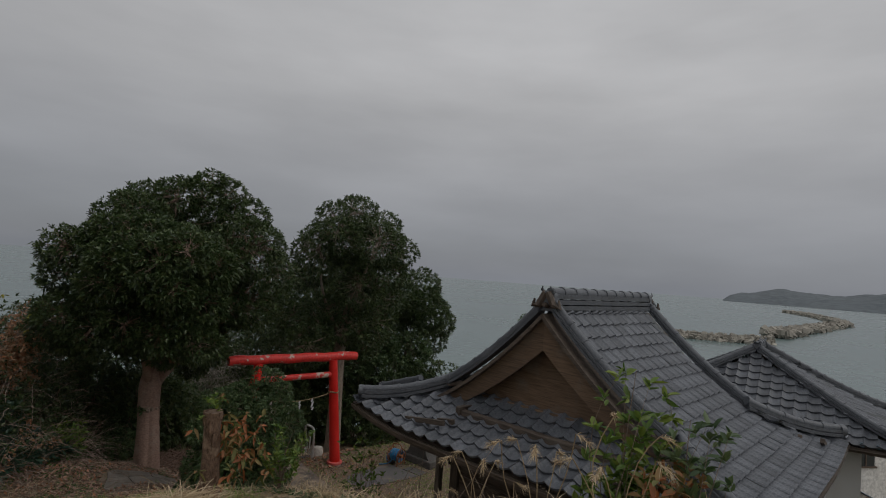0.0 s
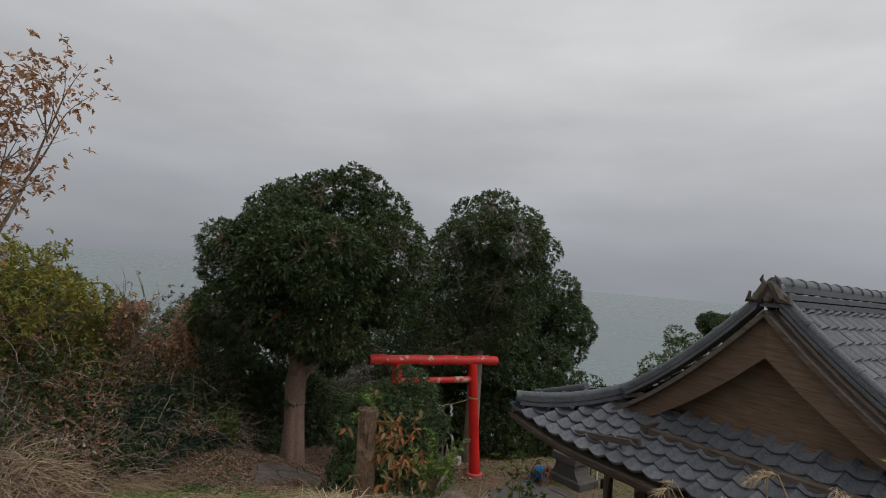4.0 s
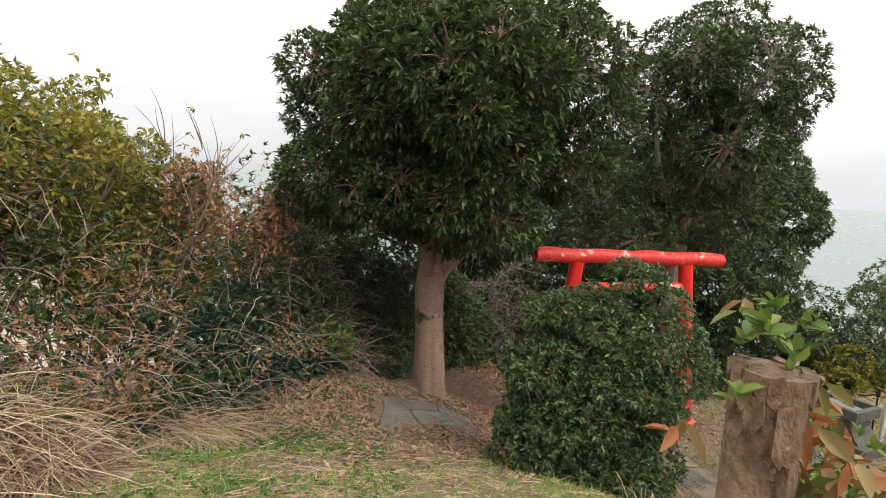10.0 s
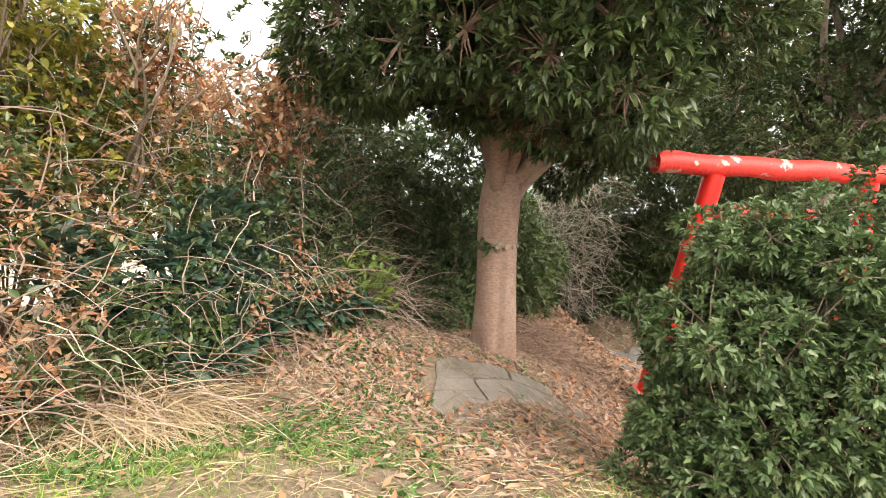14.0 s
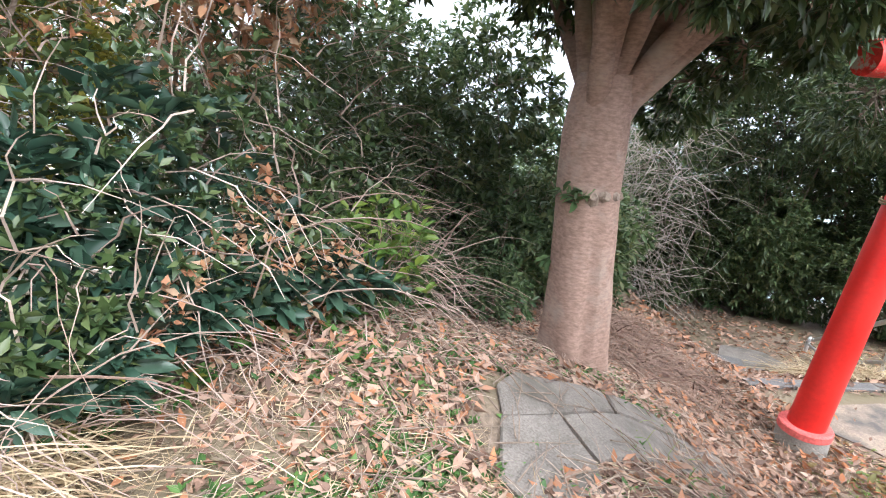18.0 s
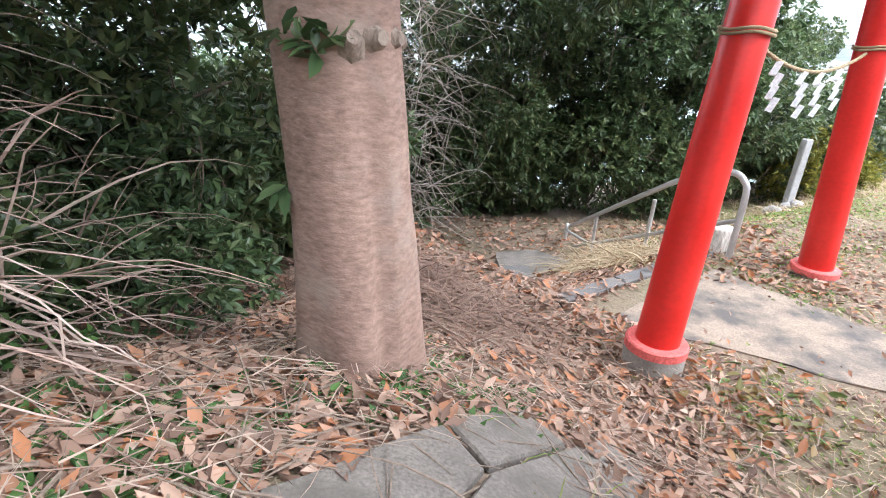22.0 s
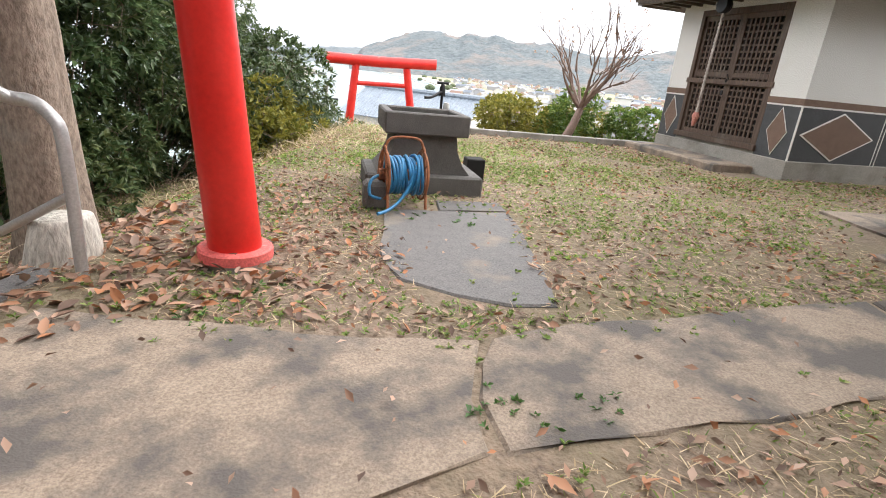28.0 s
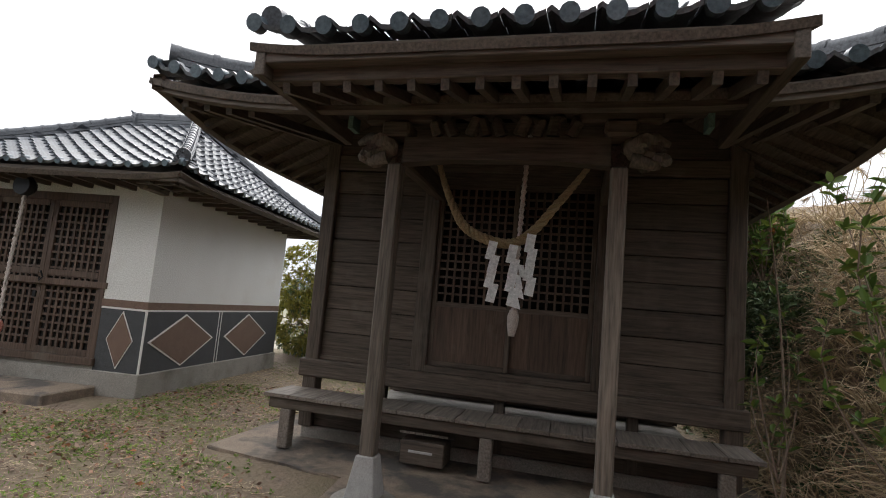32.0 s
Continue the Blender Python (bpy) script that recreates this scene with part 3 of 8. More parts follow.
# Ridges, hips and gables.
gx = HALF_X - GABLE_D
ridge_line(roof, [(CX + gx + 0.1, RIDGE_Y, profile(DEPTH) - 0.02), (CX - gx - 0.1, RIDGE_Y, profile(DEPTH) - 0.02)], 0.13, layers=3, end=False)
for s in (-1, 1):
    ogre_tile(roof, pose(CX + s * (gx + 0.16), RIDGE_Y, profile(DEPTH) + 0.02, 0, 0, 90 * s), 0.3)
    for oy, t in ((FRONT_Y, 1), (BACK_Y, -1)):
        hip = [(CX + s * (HALF_X - d), oy + t * d, profile(d) + 0.2 * max(0, 1 - d / 1.6) ** 2 * max(0, 1 - d / 1.3) + 0.07) for d in np.linspace(0.12, GABLE_D + 0.02, 8)]
        ridge_line(roof, hip, 0.10, "hip_ridge")
        drop = [(CX + s * (gx + 0.12 - 0.0), RIDGE_Y - t * (DEPTH - d), profile(d) + 0.06) for d in np.linspace(GABLE_D + 0.05, DEPTH - 0.12, 8)]
        ridge_line(roof, drop, 0.095, "gable_ridge")
        # barge board
        bb = [(RIDGE_Y - t * (DEPTH - d), profile(d) - 0.10) for d in np.linspace(GABLE_D - 0.15, DEPTH, 7)]
        lo = [(y, z - 0.2 - 0.05 * i) for i, (y, z) in enumerate(bb)][::-1]
        prism("barge_board", roof, M_gable, bb + lo, "x", CX + s * (gx + 0.16), CX + s * (gx + 0.21))
    wall = [(RIDGE_Y - (DEPTH - GABLE_D), profile(GABLE_D) - 0.05), (RIDGE_Y + (DEPTH - GABLE_D), profile(GABLE_D) - 0.05), (RIDGE_Y, profile(DEPTH) - 0.15)]
    prism("gable_wall", roof, M_gable, wall, "x", CX + s * (gx - 0.12), CX + s * (gx - 0.06))
    bx("gable_sill", roof, M_gable, CX + s * (gx - 0.06) - 0.06, CX + s * (gx - 0.06) + 0.1, RIDGE_Y - 1.5, RIDGE_Y + 1.5, profile(GABLE_D) - 0.08, profile(GABLE_D) + 0.02)
    bmg = bmesh.new()
    tube(bmg, [(CX + s * (gx + 0.14), RIDGE_Y, 5.02), (CX + s * (gx + 0.26), RIDGE_Y, 5.02)], [0.05, 0.03], 10)
    for k in (-1, 1):
        tube(bmg, [(CX + s * (gx + 0.2), RIDGE_Y + k * y, z) for y, z in ((0.02, 5.2), (0.12, 5.02), (0.22, 5.0), (0.2, 5.1))], [0.05, 0.06, 0.04, 0.015], 7)
    part("gable_pendant", bmg, M_wood_z, roof, smooth=40)
# Eave boards and rafters.
for oy, t in ((FRONT_Y, 1), (BACK_Y, -1)):
    bm = bmesh.new()
    n = 24
    last = None
    for i in range(n + 1):
        a = 2 * HALF_X * i / n
        z = z_long(a, 0)
        ring = [bm.verts.new((CX - HALF_X + a, oy + t * (0.03 + dy), z + dz)) for dy, dz in ((0, -0.16), (0, -0.05), (0.09, -0.05), (0.09, -0.16))]
        if last:
            for k in range(4):
                bm.faces.new((last[k], last[(k + 1) % 4], ring[(k + 1) % 4], ring[k]))
        last = ring
    part("eave_board", bm, M_wood_x, shrine)
for ox, t in ((CX + HALF_X, -1), (CX - HALF_X, 1)):
    bm = bmesh.new()
    last = None
    for i in range(21):
        a = (BACK_Y - FRONT_Y) * i / 20
        z = z_short(a, 0)
        ring = [bm.verts.new((ox + t * (0.03 + dx), FRONT_Y + a, z + dz)) for dx, dz in ((0, -0.16), (0, -0.05), (0.09, -0.05), (0.09, -0.16))]
        if last:
            for k in range(4):
                bm.faces.new((last[k], last[(k + 1) % 4], ring[(k + 1) % 4], ring[k]))
        last = ring
    part("eave_board", bm, M_wood_y, shrine)


def rafter(x0, y0, z0, x1, y1, z1, w=0.055, h=0.07):
    d = Vector((x1 - x0, y1 - y0, z1 - z0))
    m = Matrix.Translation((x0, y0, z0)) @ d.to_track_quat("X", "Z").to_matrix().to_4x4()
    bm = bmesh.new()
    box(bm, 0, d.length, -w / 2, w / 2, -h / 2, h / 2, m)
    part("rafter", bm, M_wood_y, shrine)


for i in range(25):
    a = 0.25 + (2 * HALF_X - 0.5) * i / 24
    x = CX - HALF_X + a
    if abs(x - CX) > 1.75:
        rafter(x, FRONT_Y + 0.14, z_long(a, 0.14) - 0.2, x, 1.5, z_long(a, 0.9) - 0.16)
    rafter(x, BACK_Y - 0.14, z_long(a, 0.14) - 0.2, x, 4.1, z_long(a, 0.9) - 0.16)
for i in range(20):
    a = 0.25 + (BACK_Y - FRONT_Y - 0.5) * i / 19
    y = FRONT_Y + a
    for s in (-1, 1):
        rafter(CX + s * (HALF_X - 0.14), y, z_short(a, 0.14) - 0.2, CX + s * 1.9, y, z_short(a, 0.9) - 0.12)

# The porch roof in front.
PX, PHALF, PY = -0.05, 1.53, -1.06
porch_z = lambda a, d: 2.98 + 0.32 * d + 0.05 * max(0, 1 - min(a, 2 * PHALF - a) / 0.7) ** 2
bm = bmesh.new()
sheet(bm, (PX - PHALF, PY, 0), (1, 0, 0), (0, 1, 0), 2 * PHALF, 2.15, porch_z, lambda d: 0)
dk = porch = part("porch_roof", bm, M_wood_y, shrine, "grey tiled porch roof on dark boarding")
tile_roof(porch, slope_cells((PX - PHALF, PY, 0), (1, 0, 0), (0, 1, 0), 2 * PHALF, 2.1, porch_z, W, H), W, H, 90)
sol = dk.modifiers.new("thick", "SOLIDIFY")
sol.thickness = 0.05
bx("porch_eave_board", shrine, M_wood_x, PX - PHALF + 0.04, PX + PHALF - 0.04, PY + 0.03, PY + 0.12, 2.83, 2.94)
bx("porch_eave_board", shrine, M_wood_x, PX - PHALF + 0.10, PX + PHALF - 0.10, PY + 0.12, PY + 0.2, 2.75, 2.85)
for s in (-1, 1):
    bx("porch_side_board", shrine, M_wood_y, PX + s * (PHALF - 0.07) - 0.035, PX + s * (PHALF - 0.07) + 0.035, PY + 0.02, 0.3, 2.75, 2.95)
    tube_pts = [(PX + s * (PHALF - 0.1), PY + 0.1 + d, porch_z(0.1, 0.1 + d) + 0.06) for d in np.linspace(0, 1.0, 5)]
    ridge_line(porch, tube_pts, 0.08, "porch_ridge", layers=1)
for i in range(14):
    x = PX - PHALF + 0.2 + (2 * PHALF - 0.4) * i / 13
    rafter(x, PY + 0.14, 2.72, x, 0.9, 3.2, 0.05, 0.07)
# Round end tiles along the front eaves.
for k in range(13):
    bm = bmesh.new()
    x = PX - PHALF + (2 * PHALF) * (k + 0.1) / 13
    tube(bm, [(x, PY - 0.02, porch_z(x - PX + PHALF, 0) + 0.045), (x, PY + 0.05, porch_z(x - PX + PHALF, 0) + 0.06)], 0.055, 12)
    part("eave_disc", bm, M_bluetile, porch, smooth=40)
for k in range(26):
    x = CX - HALF_X + 2 * HALF_X * (k + 0.1) / 26
    if abs(x - PX) > PHALF + 0.1:
        z = z_long(x - CX + HALF_X, 0) + 0.05
        bm = bmesh.new()
        tube(bm, [(x, FRONT_Y - 0.02, z), (x, FRONT_Y + 0.05, z + 0.015)], 0.052, 12)
        part("eave_disc", bm, M_bluetile, roof, smooth=40)

# Frame, walls and doors.
BX0, BX1, BY0, BY1 = -2.17, 1.80, 1.40, 4.2
for x in (BX0, BX1):
    for y in (BY0, BY1):
        bx("corner_post", shrine, M_wood_z, x - 0.075, x + 0.075, y - 0.075, y + 0.075, 0.12, 3.2, 0.01)
DX0, DX1 = -0.90, 0.575
for x in (DX0 - 0.12, DX1 + 0.12):
    bx("door_post", shrine, M_wood_z, x - 0.08, x + 0.08, BY0 - 0.07, BY0 + 0.07, 0.8, 2.85, 0.008)
for a, b in ((BX0 + 0.075, DX0 - 0.2), (DX1 + 0.2, BX1 - 0.075)):
    for k in range(8):
        z = 0.84 + k * 0.247
        bx("wall_plank", shrine, M_wood_x, a, b, BY0 - 0.02 + random.uniform(-0.004, 0.004), BY0 + 0.02, z, z + 0.241, 0.005)
for x, s in ((BX0, -1), (BX1, 1)):
    for k in range(9):
        z = 0.6 + k * 0.29
        bx("wall_plank", shrine, M_wood_y, x - 0.02, x + 0.02, BY0 + 0.075, BY1 - 0.075, z, z + 0.283, 0.005)
for k in range(9):
    bx("wall_plank", shrine, M_wood_x, BX0 + 0.075, BX1 - 0.075, BY1 - 0.02, BY1 + 0.02, 0.6 + k * 0.29, 0.6 + k * 0.29 + 0.283, 0.005)
# Near-black block filling the room, in place of the shade behind the lattice.
bx("inside_shade_block", shrine, M_dark, BX0 + 0.03, BX1 - 0.03, BY0 + 0.25, BY1 - 0.03, 0.6, 3.2, 0)
bx("floor_sill", shrine, M_wood_x, BX0 - 0.12, BX1 + 0.12, BY0 - 0.1, BY0 + 0.06, 0.62, 0.8, 0.012)
bx("upper_sill", shrine, M_wood_x, BX0 + 0.07, DX0 - 0.2, BY0 - 0.05, BY0 + 0.04, 0.8, 0.845, 0.006)
bx("upper_sill", shrine, M_wood_x, DX1 + 0.2, BX1 - 0.07, BY0 - 0.05, BY0 + 0.04, 0.8, 0.845, 0.006)
bx("door_threshold", shrine, M_wood_x, DX0 - 0.05, DX1 + 0.05, BY0 - 0.085, BY0 + 0.05, 0.8, 0.87, 0.008)
bx("head_beam", shrine, M_wood_x, BX0 - 0.12, BX1 + 0.12, BY0 - 0.06, BY0 + 0.08, 2.82, 2.98, 0.01)
bx("wall_plate", shrine, M_wood_x, BX0 - 0.1, BX1 + 0.1, BY0 - 0.03, BY0 + 0.05, 2.98, 3.35, 0.01)
for s in (BX0, BX1):
    bx("side_beam", shrine, M_wood_y, s - 0.06, s + 0.06, BY0, BY1, 2.95, 3.3, 0.01)
bx("door_head", shrine, M_wood_x, DX0 - 0.04, DX1 + 0.04, BY0 - 0.04, BY0 + 0.05, 2.70, 2.82, 0.006)
mid = (DX0 + DX1) / 2
for k, (a, b) in enumerate(((DX0 - 0.04, mid + 0.02), (mid - 0.02, DX1 + 0.04))):
    y = BY0 + (0.02 if k else -0.015)
    leaf = bx("lattice_door", shrine, M_door, a, b, y - 0.012, y + 0.012, 0.87, 1.49, 0, "reddish-brown plank and lattice sliding door")
    for j in range(4):
        w = (b - a - 0.09) / 4
        bx("door_panel", leaf, M_door, a + 0.045 + j * w, a + 0.045 + (j + 1) * w - 0.004, y - 0.017, y - 0.013, 0.92, 1.45, 0)
    for x in (a, b - 0.045):
        bx("stile", leaf, M_wood_z, x, x + 0.045, y - 0.02, y + 0.02, 0.87, 2.70, 0.004)
    for z, hgt in ((0.87, 0.05), (1.45, 0.05), (2.65, 0.05)):
        bx("rail", leaf, M_wood_x, a + 0.045, b - 0.045, y - 0.018, y + 0.018, z, z + hgt, 0.004)
    for j in range(8):
        x = a + 0.045 + (b - a - 0.09) * (j + 1) / 9
        bx("lattice_bar", leaf, M_door, x - 0.011, x + 0.011, y - 0.012, y + 0.008, 1.5, 2.65, 0)
    for j in range(13):
        z = 1.5 + 1.15 * (j + 1) / 14
        bx("lattice_bar", leaf, M_door, a + 0.045, b - 0.045, y - 0.009, y + 0.010, z - 0.010, z + 0.010, 0)

# Veranda.
bench = thing("veranda", SHRINE, "grey weathered plank veranda on square legs", "veranda")
n = 16
for i in range(n):
    x = -2.35 + (1.89 + 2.35) * i / n
    bx("plank", bench, M_bench, x + 0.003, x + 4.24 / n - 0.003, 0.80 + random.uniform(-0.008, 0.008), 1.30, 0.475, 0.51, 0.004)
bx("edge_beam", bench, M_wood_x, -2.3, 1.84, 0.83, 0.9, 0.375, 0.473, 0.008)
bx("back_beam", bench, M_wood_x, -2.28, 1.82, 1.22, 1.29, 0.375, 0.473, 0.008)
for x in (-2.12, -0.22, 1.64):
    bx("leg", bench, M_bench, x - 0.055, x + 0.055, 0.83, 0.94, 0.02, 0.375, 0.01)
for y in (1.45, 4.1):
    bx("foundation_beam", shrine, M_wood_x, BX0, BX1, y - 0.06, y + 0.06, 0.12, 0.3, 0.01)
base_stone = bx("foundation", shrine, M_conc, BX0 - 0.05, BX1 + 0.05, 1.35, BY1 + 0.1, -0.06, 0.12, 0.02)
for x in (-1.4, -0.2, 1.0):
    bx("floor_post", shrine, M_wood_z, x - 0.05, x + 0.05, 1.38, 1.48, 0.12, 0.62, 0.006)

# Porch posts on stone feet, beam with carved noses, brackets.
for x in (-0.945, 0.682):
    bm = bmesh.new()
    box(bm, x - 0.057, x + 0.057, -0.057, 0.057, 0.33, 2.5)
    bmesh.ops.bevel(bm, geom=list(bm.edges), offset=0.014, segments=1, affect="EDGES")
    part("porch_post", bm, M_post, shrine, "greyed square porch post")
    bm = bmesh.new()
    vs = box(bm, x - 0.07, x + 0.07, -0.07, 0.07, 0.05, 0.345)
    for v in vs:
        if v.co.z < 0.1:
            v.co.x, v.co.y = x + (v.co.x - x) * 1.65, v.co.y * 1.65
    bmesh.ops.bevel(bm, geom=list(bm.edges), offset=0.008, segments=1, affect="EDGES")
    part("post_foot", bm, M_granite, shrine, "pale granite tapered post foot")
    bm = bmesh.new()
    tube(bm, [(x, 0, -0.03), (x, 0, 0.03), (x, 0, 0.05)], [0.25, 0.24, 0.21], 22)
    part("foot_slab", bm, M_conc, shrine, smooth=40)
    bx("capital", shrine, M_wood_x, x - 0.11, x + 0.11, -0.11, 0.11, 2.70, 2.82, 0.02)
    bx("bracket_arm", shrine, M_wood_x, x - 0.28, x + 0.28, -0.05, 0.05, 2.82, 2.92, 0.02)
    bx("tie_beam", shrine, M_wood_y, x - 0.06, x + 0.06, 0.07, BY0, 2.52, 2.7, 0.015)
prism("porch_beam", shrine, M_wood_x, [(-0.88, 2.50), (-0.5, 2.53), (0.25, 2.53), (0.62, 2.50), (0.62, 2.70), (-0.88, 2.70)], "y", -0.06, 0.06)
bx("porch_purlin", shrine, M_wood_x, PX - 1.55, PX + 1.55, -0.06, 0.06, 2.88, 2.98, 0.01)
for s, x in ((-1, -1.02), (1, 0.755)):
    bm = bmesh.new()
    for k in range(5):
        r = 0.10 - 0.012 * k
        pts = [(x + s * (0.02 + 0.045 * k) + 0.02 * math.cos(t), -0.075 + 0.15 * (i / 9), 2.60 + 0.05 * math.sin(t + k)) for i, t in enumerate(np.linspace(0, 3, 10))]
        tube(bm, pts, [r * (0.7 + 0.3 * math.sin(2.2 * i + k)) for i in range(10)], 8)
    tube(bm, [(x, -0.02, 2.66), (x + s * 0.16, -0.02, 2.70), (x + s * 0.25, -0.02, 2.66)], [0.07, 0.05, 0.02], 8)
    tube(bm, [(x, -0.02, 2.56), (x + s * 0.14, -0.02, 2.53), (x + s * 0.2, -0.02, 2.57)], [0.06, 0.05, 0.015], 8)
    part("beam_nose", bm, M_post, shrine, "carved wooden beast-head beam nose", 50)
rng = random.Random(4)
for k in range(9):
    x = -0.62 + k * 0.12
    bm = bmesh.new()
    tube(bm, [(x, -0.03, 2.72), (x + rng.uniform(-0.06, 0.06), -0.05, 2.80 + rng.uniform(0, 0.05)), (x + rng.uniform(-0.1, 0.1), -0.02, 2.86)], [0.05, 0.045, 0.02], 7)
    part("carved_curl", bm, M_wood_x, shrine, "dark carved curl over the beam", 50)
for s in (-1, 1):
    bm = bmesh.new()
    box(bm, PX + s * 1.3 - 0.02, PX + s * 1.3 + 0.02, -0.04, 0.1, 2.78, 2.95)
    part("copper_cap", bm, M_copper, shrine, "green copper beam-end cap")

# Rope, paper streamers, tassel.
rope = thing("sacred_rope", SHRINE, "twisted straw rope with white paper streamers hung across the doorway", "rope")
ropepts = [(-0.72, 0.34, 2.66), (-0.64, 0.34, 2.44), (-0.55, 0.34, 2.25), (-0.45, 0.34, 2.10), (-0.28, 0.34, 2.01), (-0.07, 0.34, 1.98), (0.09, 0.34, 2.08), (0.27, 0.34, 2.31), (0.40, 0.34, 2.48), (0.52, 0.34, 2.66)]


def catmull(pts, per=6):
    pts = [Vector(p) for p in pts]
    out = []
    for i in range(len(pts) - 1):
        a, b, c, d = pts[max(0, i - 1)], pts[i], pts[i + 1], pts[min(len(pts) - 1, i + 2)]
        for k in range(per):
            t = k / per
            out.append(0.5 * (2 * b + (c - a) * t + (2 * a - 5 * b + 4 * c - d) * t * t + (3 * b - a - 3 * c + d) * t ** 3))
    return out + [pts[-1]]


def twisted(name, parent, pts, r, turns, material, strands=3, label="", per=10, thick=None):
    line = catmull(pts, per)
    bm = bmesh.new()
    for s in range(strands):
        path, radii = [], []
        for i, p in enumerate(line):
            d = (line[min(i + 1, len(line) - 1)] - line[max(i - 1, 0)]).normalized()
            a = d.orthogonal().normalized() if abs(d.z) > 0.9 else d.cross(Vector((0, 0, 1))).normalized()
            b = d.cross(a)
            t = i / (len(line) - 1)
            rr = r * (thick(t) if thick else 1.0)
            w = 2 * math.pi * (turns * t + s / strands)
            path.append(p + (math.cos(w) * a + math.sin(w) * b) * rr * 0.5)
            radii.append(rr * 0.56)
        tube(bm, path, radii, 7)
    return part(name, bm, material, parent, label, 60)


twisted("straw_cord", rope, ropepts, 0.036, 13, M_rope, thick=lambda t: 0.55 + 0.6 * math.sin(math.pi * t))


def streamer(parent, x, y, z, size=1.0, flip=1):
    """A zigzag folded paper streamer."""
    bm = bmesh.new()
    w, h, last = 0.065 * size, 0.145 * size, None
    px = x
    for k in range(4):
        yy, top = y - 0.006 * k - 0.004, z - k * h * 0.72
        pts = [(px, yy, top), (px + w, yy, top - 0.01), (px + w - flip * 0.055 * size, yy + 0.012, top - h), (px - flip * 0.055 * size, yy + 0.012, top - h + 0.012)]
        front = [bm.verts.new(p) for p in pts]
        back = [bm.verts.new((p[0], p[1] + 0.0015, p[2])) for p in pts]
        bm.faces.new(front)
        bm.faces.new(back[::-1])
        for i in range(4):
            bm.faces.new((front[i], back[i], back[(i + 1) % 4], front[(i + 1) % 4]))
        if last:
            bm.faces.new((last[0], last[1], front[1]))
        last = front[3], front[2]
        px += (0.045 if k % 2 == 0 else -0.03) * size * flip
    return part("paper_streamer", bm, M_paper, parent, "white folded paper streamer")


streamer(rope, -0.23, 0.29, 1.99, 1.05, 0.5)
streamer(rope, -0.07, 0.29, 1.97, 1.05, 0.45)
streamer(rope, 0.06, 0.29, 2.06, 1.05, 0.35)
streamer(rope, 0.0, 0.275, 1.82, 0.75, -0.6)
bell = twisted("bell_cord", rope, [(0.02, 0.36, 2.86), (0.0, 0.36, 2.4), (-0.01, 0.35, 1.9), (-0.01, 0.34, 1.45)], 0.024, 14, M_bellrope)
bm = bmesh.new()
tube(bm, [(-0.01, 0.34, 1.47), (-0.01, 0.34, 1.42), (-0.012, 0.34, 1.36), (-0.015, 0.34, 1.27)], [0.03, 0.045, 0.042, 0.025], 10)
part("tassel", bm, M_bellrope, rope, "frayed straw tassel", 50)

chest = thing("offering_box", SHRINE @ pose(-0.78, 1.0, 0.06), "small dark wooden offering box with a slatted lid under the veranda", "box")
bx("body", chest, M_wood_x, -0.2, 0.2, -0.14, 0.14, 0, 0.2, 0.008)
for k in range(6):
    m = Matrix.Rotation(radians(-14), 4, "X")
    bm = bmesh.new()
    box(bm, -0.22 + k * 0.074, -0.152 + k * 0.074, -0.17, 0.17, 0.215, 0.235, m)
    part("lid_slat", bm, M_bench, chest)
bx("slot_plate", chest, M_steel, -0.12, 0.1, -0.147, -0.141, 0.1, 0.122, 0.002, "pale metal plate")

# ---- the plastered side hall ----
hall = thing("side_hall", STORE, "white-plastered side hall with a dark lower band and tiled roof", "hall")
SX0, SY1, SH = -3.05, 3.8, 2.86
bx("plinth", hall, M_conc, SX0 - 0.03, 0.03, -0.03, SY1 + 0.03, -0.35, 0.28, 0.01, "grey cement plinth")
DL, DR = -2.53, -0.63
walls = (("front_wall", [(SX0, DL, 0, 0.14), (DR, 0, 0, 0.14)]), ("side_wall", [(-0.14, 0, 0.14, SY1)]), ("side_wall", [(SX0, SX0 + 0.14, 0.14, SY1)]), ("back_wall", [(SX0 + 0.14, -0.14, SY1 - 0.14, SY1)]))
for name, pieces in walls:
    for x0, x1, y0, y1 in pieces:
        w = bx(name, hall, M_plaster, x0, x1, y0, y1, 1.18, SH, 0, "white plaster wall")
        bx("dark_band", w, M_band, x0 - 0.004, x1 + 0.004, y0 - 0.004, y1 + 0.004, 0.28, 1.06, 0, "dark grey lower band")
        bx("brown_strip", w, M_brown, x0 - 0.010, x1 + 0.010, y0 - 0.010, y1 + 0.010, 1.085, 1.18, 0)
        bx("white_line", w, M_line, x0 - 0.007, x1 + 0.007, y0 - 0.007, y1 + 0.007, 1.06, 1.085, 0)
bx("front_wall", hall, M_plaster, DL, DR, 0, 0.14, 2.52, SH, 0)
bx("front_sill_wall", hall, M_conc, DL, DR, 0.0, 0.14, 0.28, 0.36, 0)


def diamond(parent, place, hw, hh):
    """A brown lozenge in a white outline, proud of the wall."""
    for name, k, mt, y in (("lozenge_outline", 1.0, M_line, -0.008), ("lozenge", 0.93, M_brown, -0.014)):
        bm = bmesh.new()
        f = [bm.verts.new((x * k * hw, yy, z * k * hh)) for yy in (0.0, y) for x, z in ((1, 0), (0, 1), (-1, 0), (0, -1))]
        bm.faces.new(f[4:])
        for i in range(4):
            bm.faces.new((f[i], f[(i + 1) % 4], f[4 + (i + 1) % 4], f[4 + i]))
        part(name, bm, mt, parent, place=place)


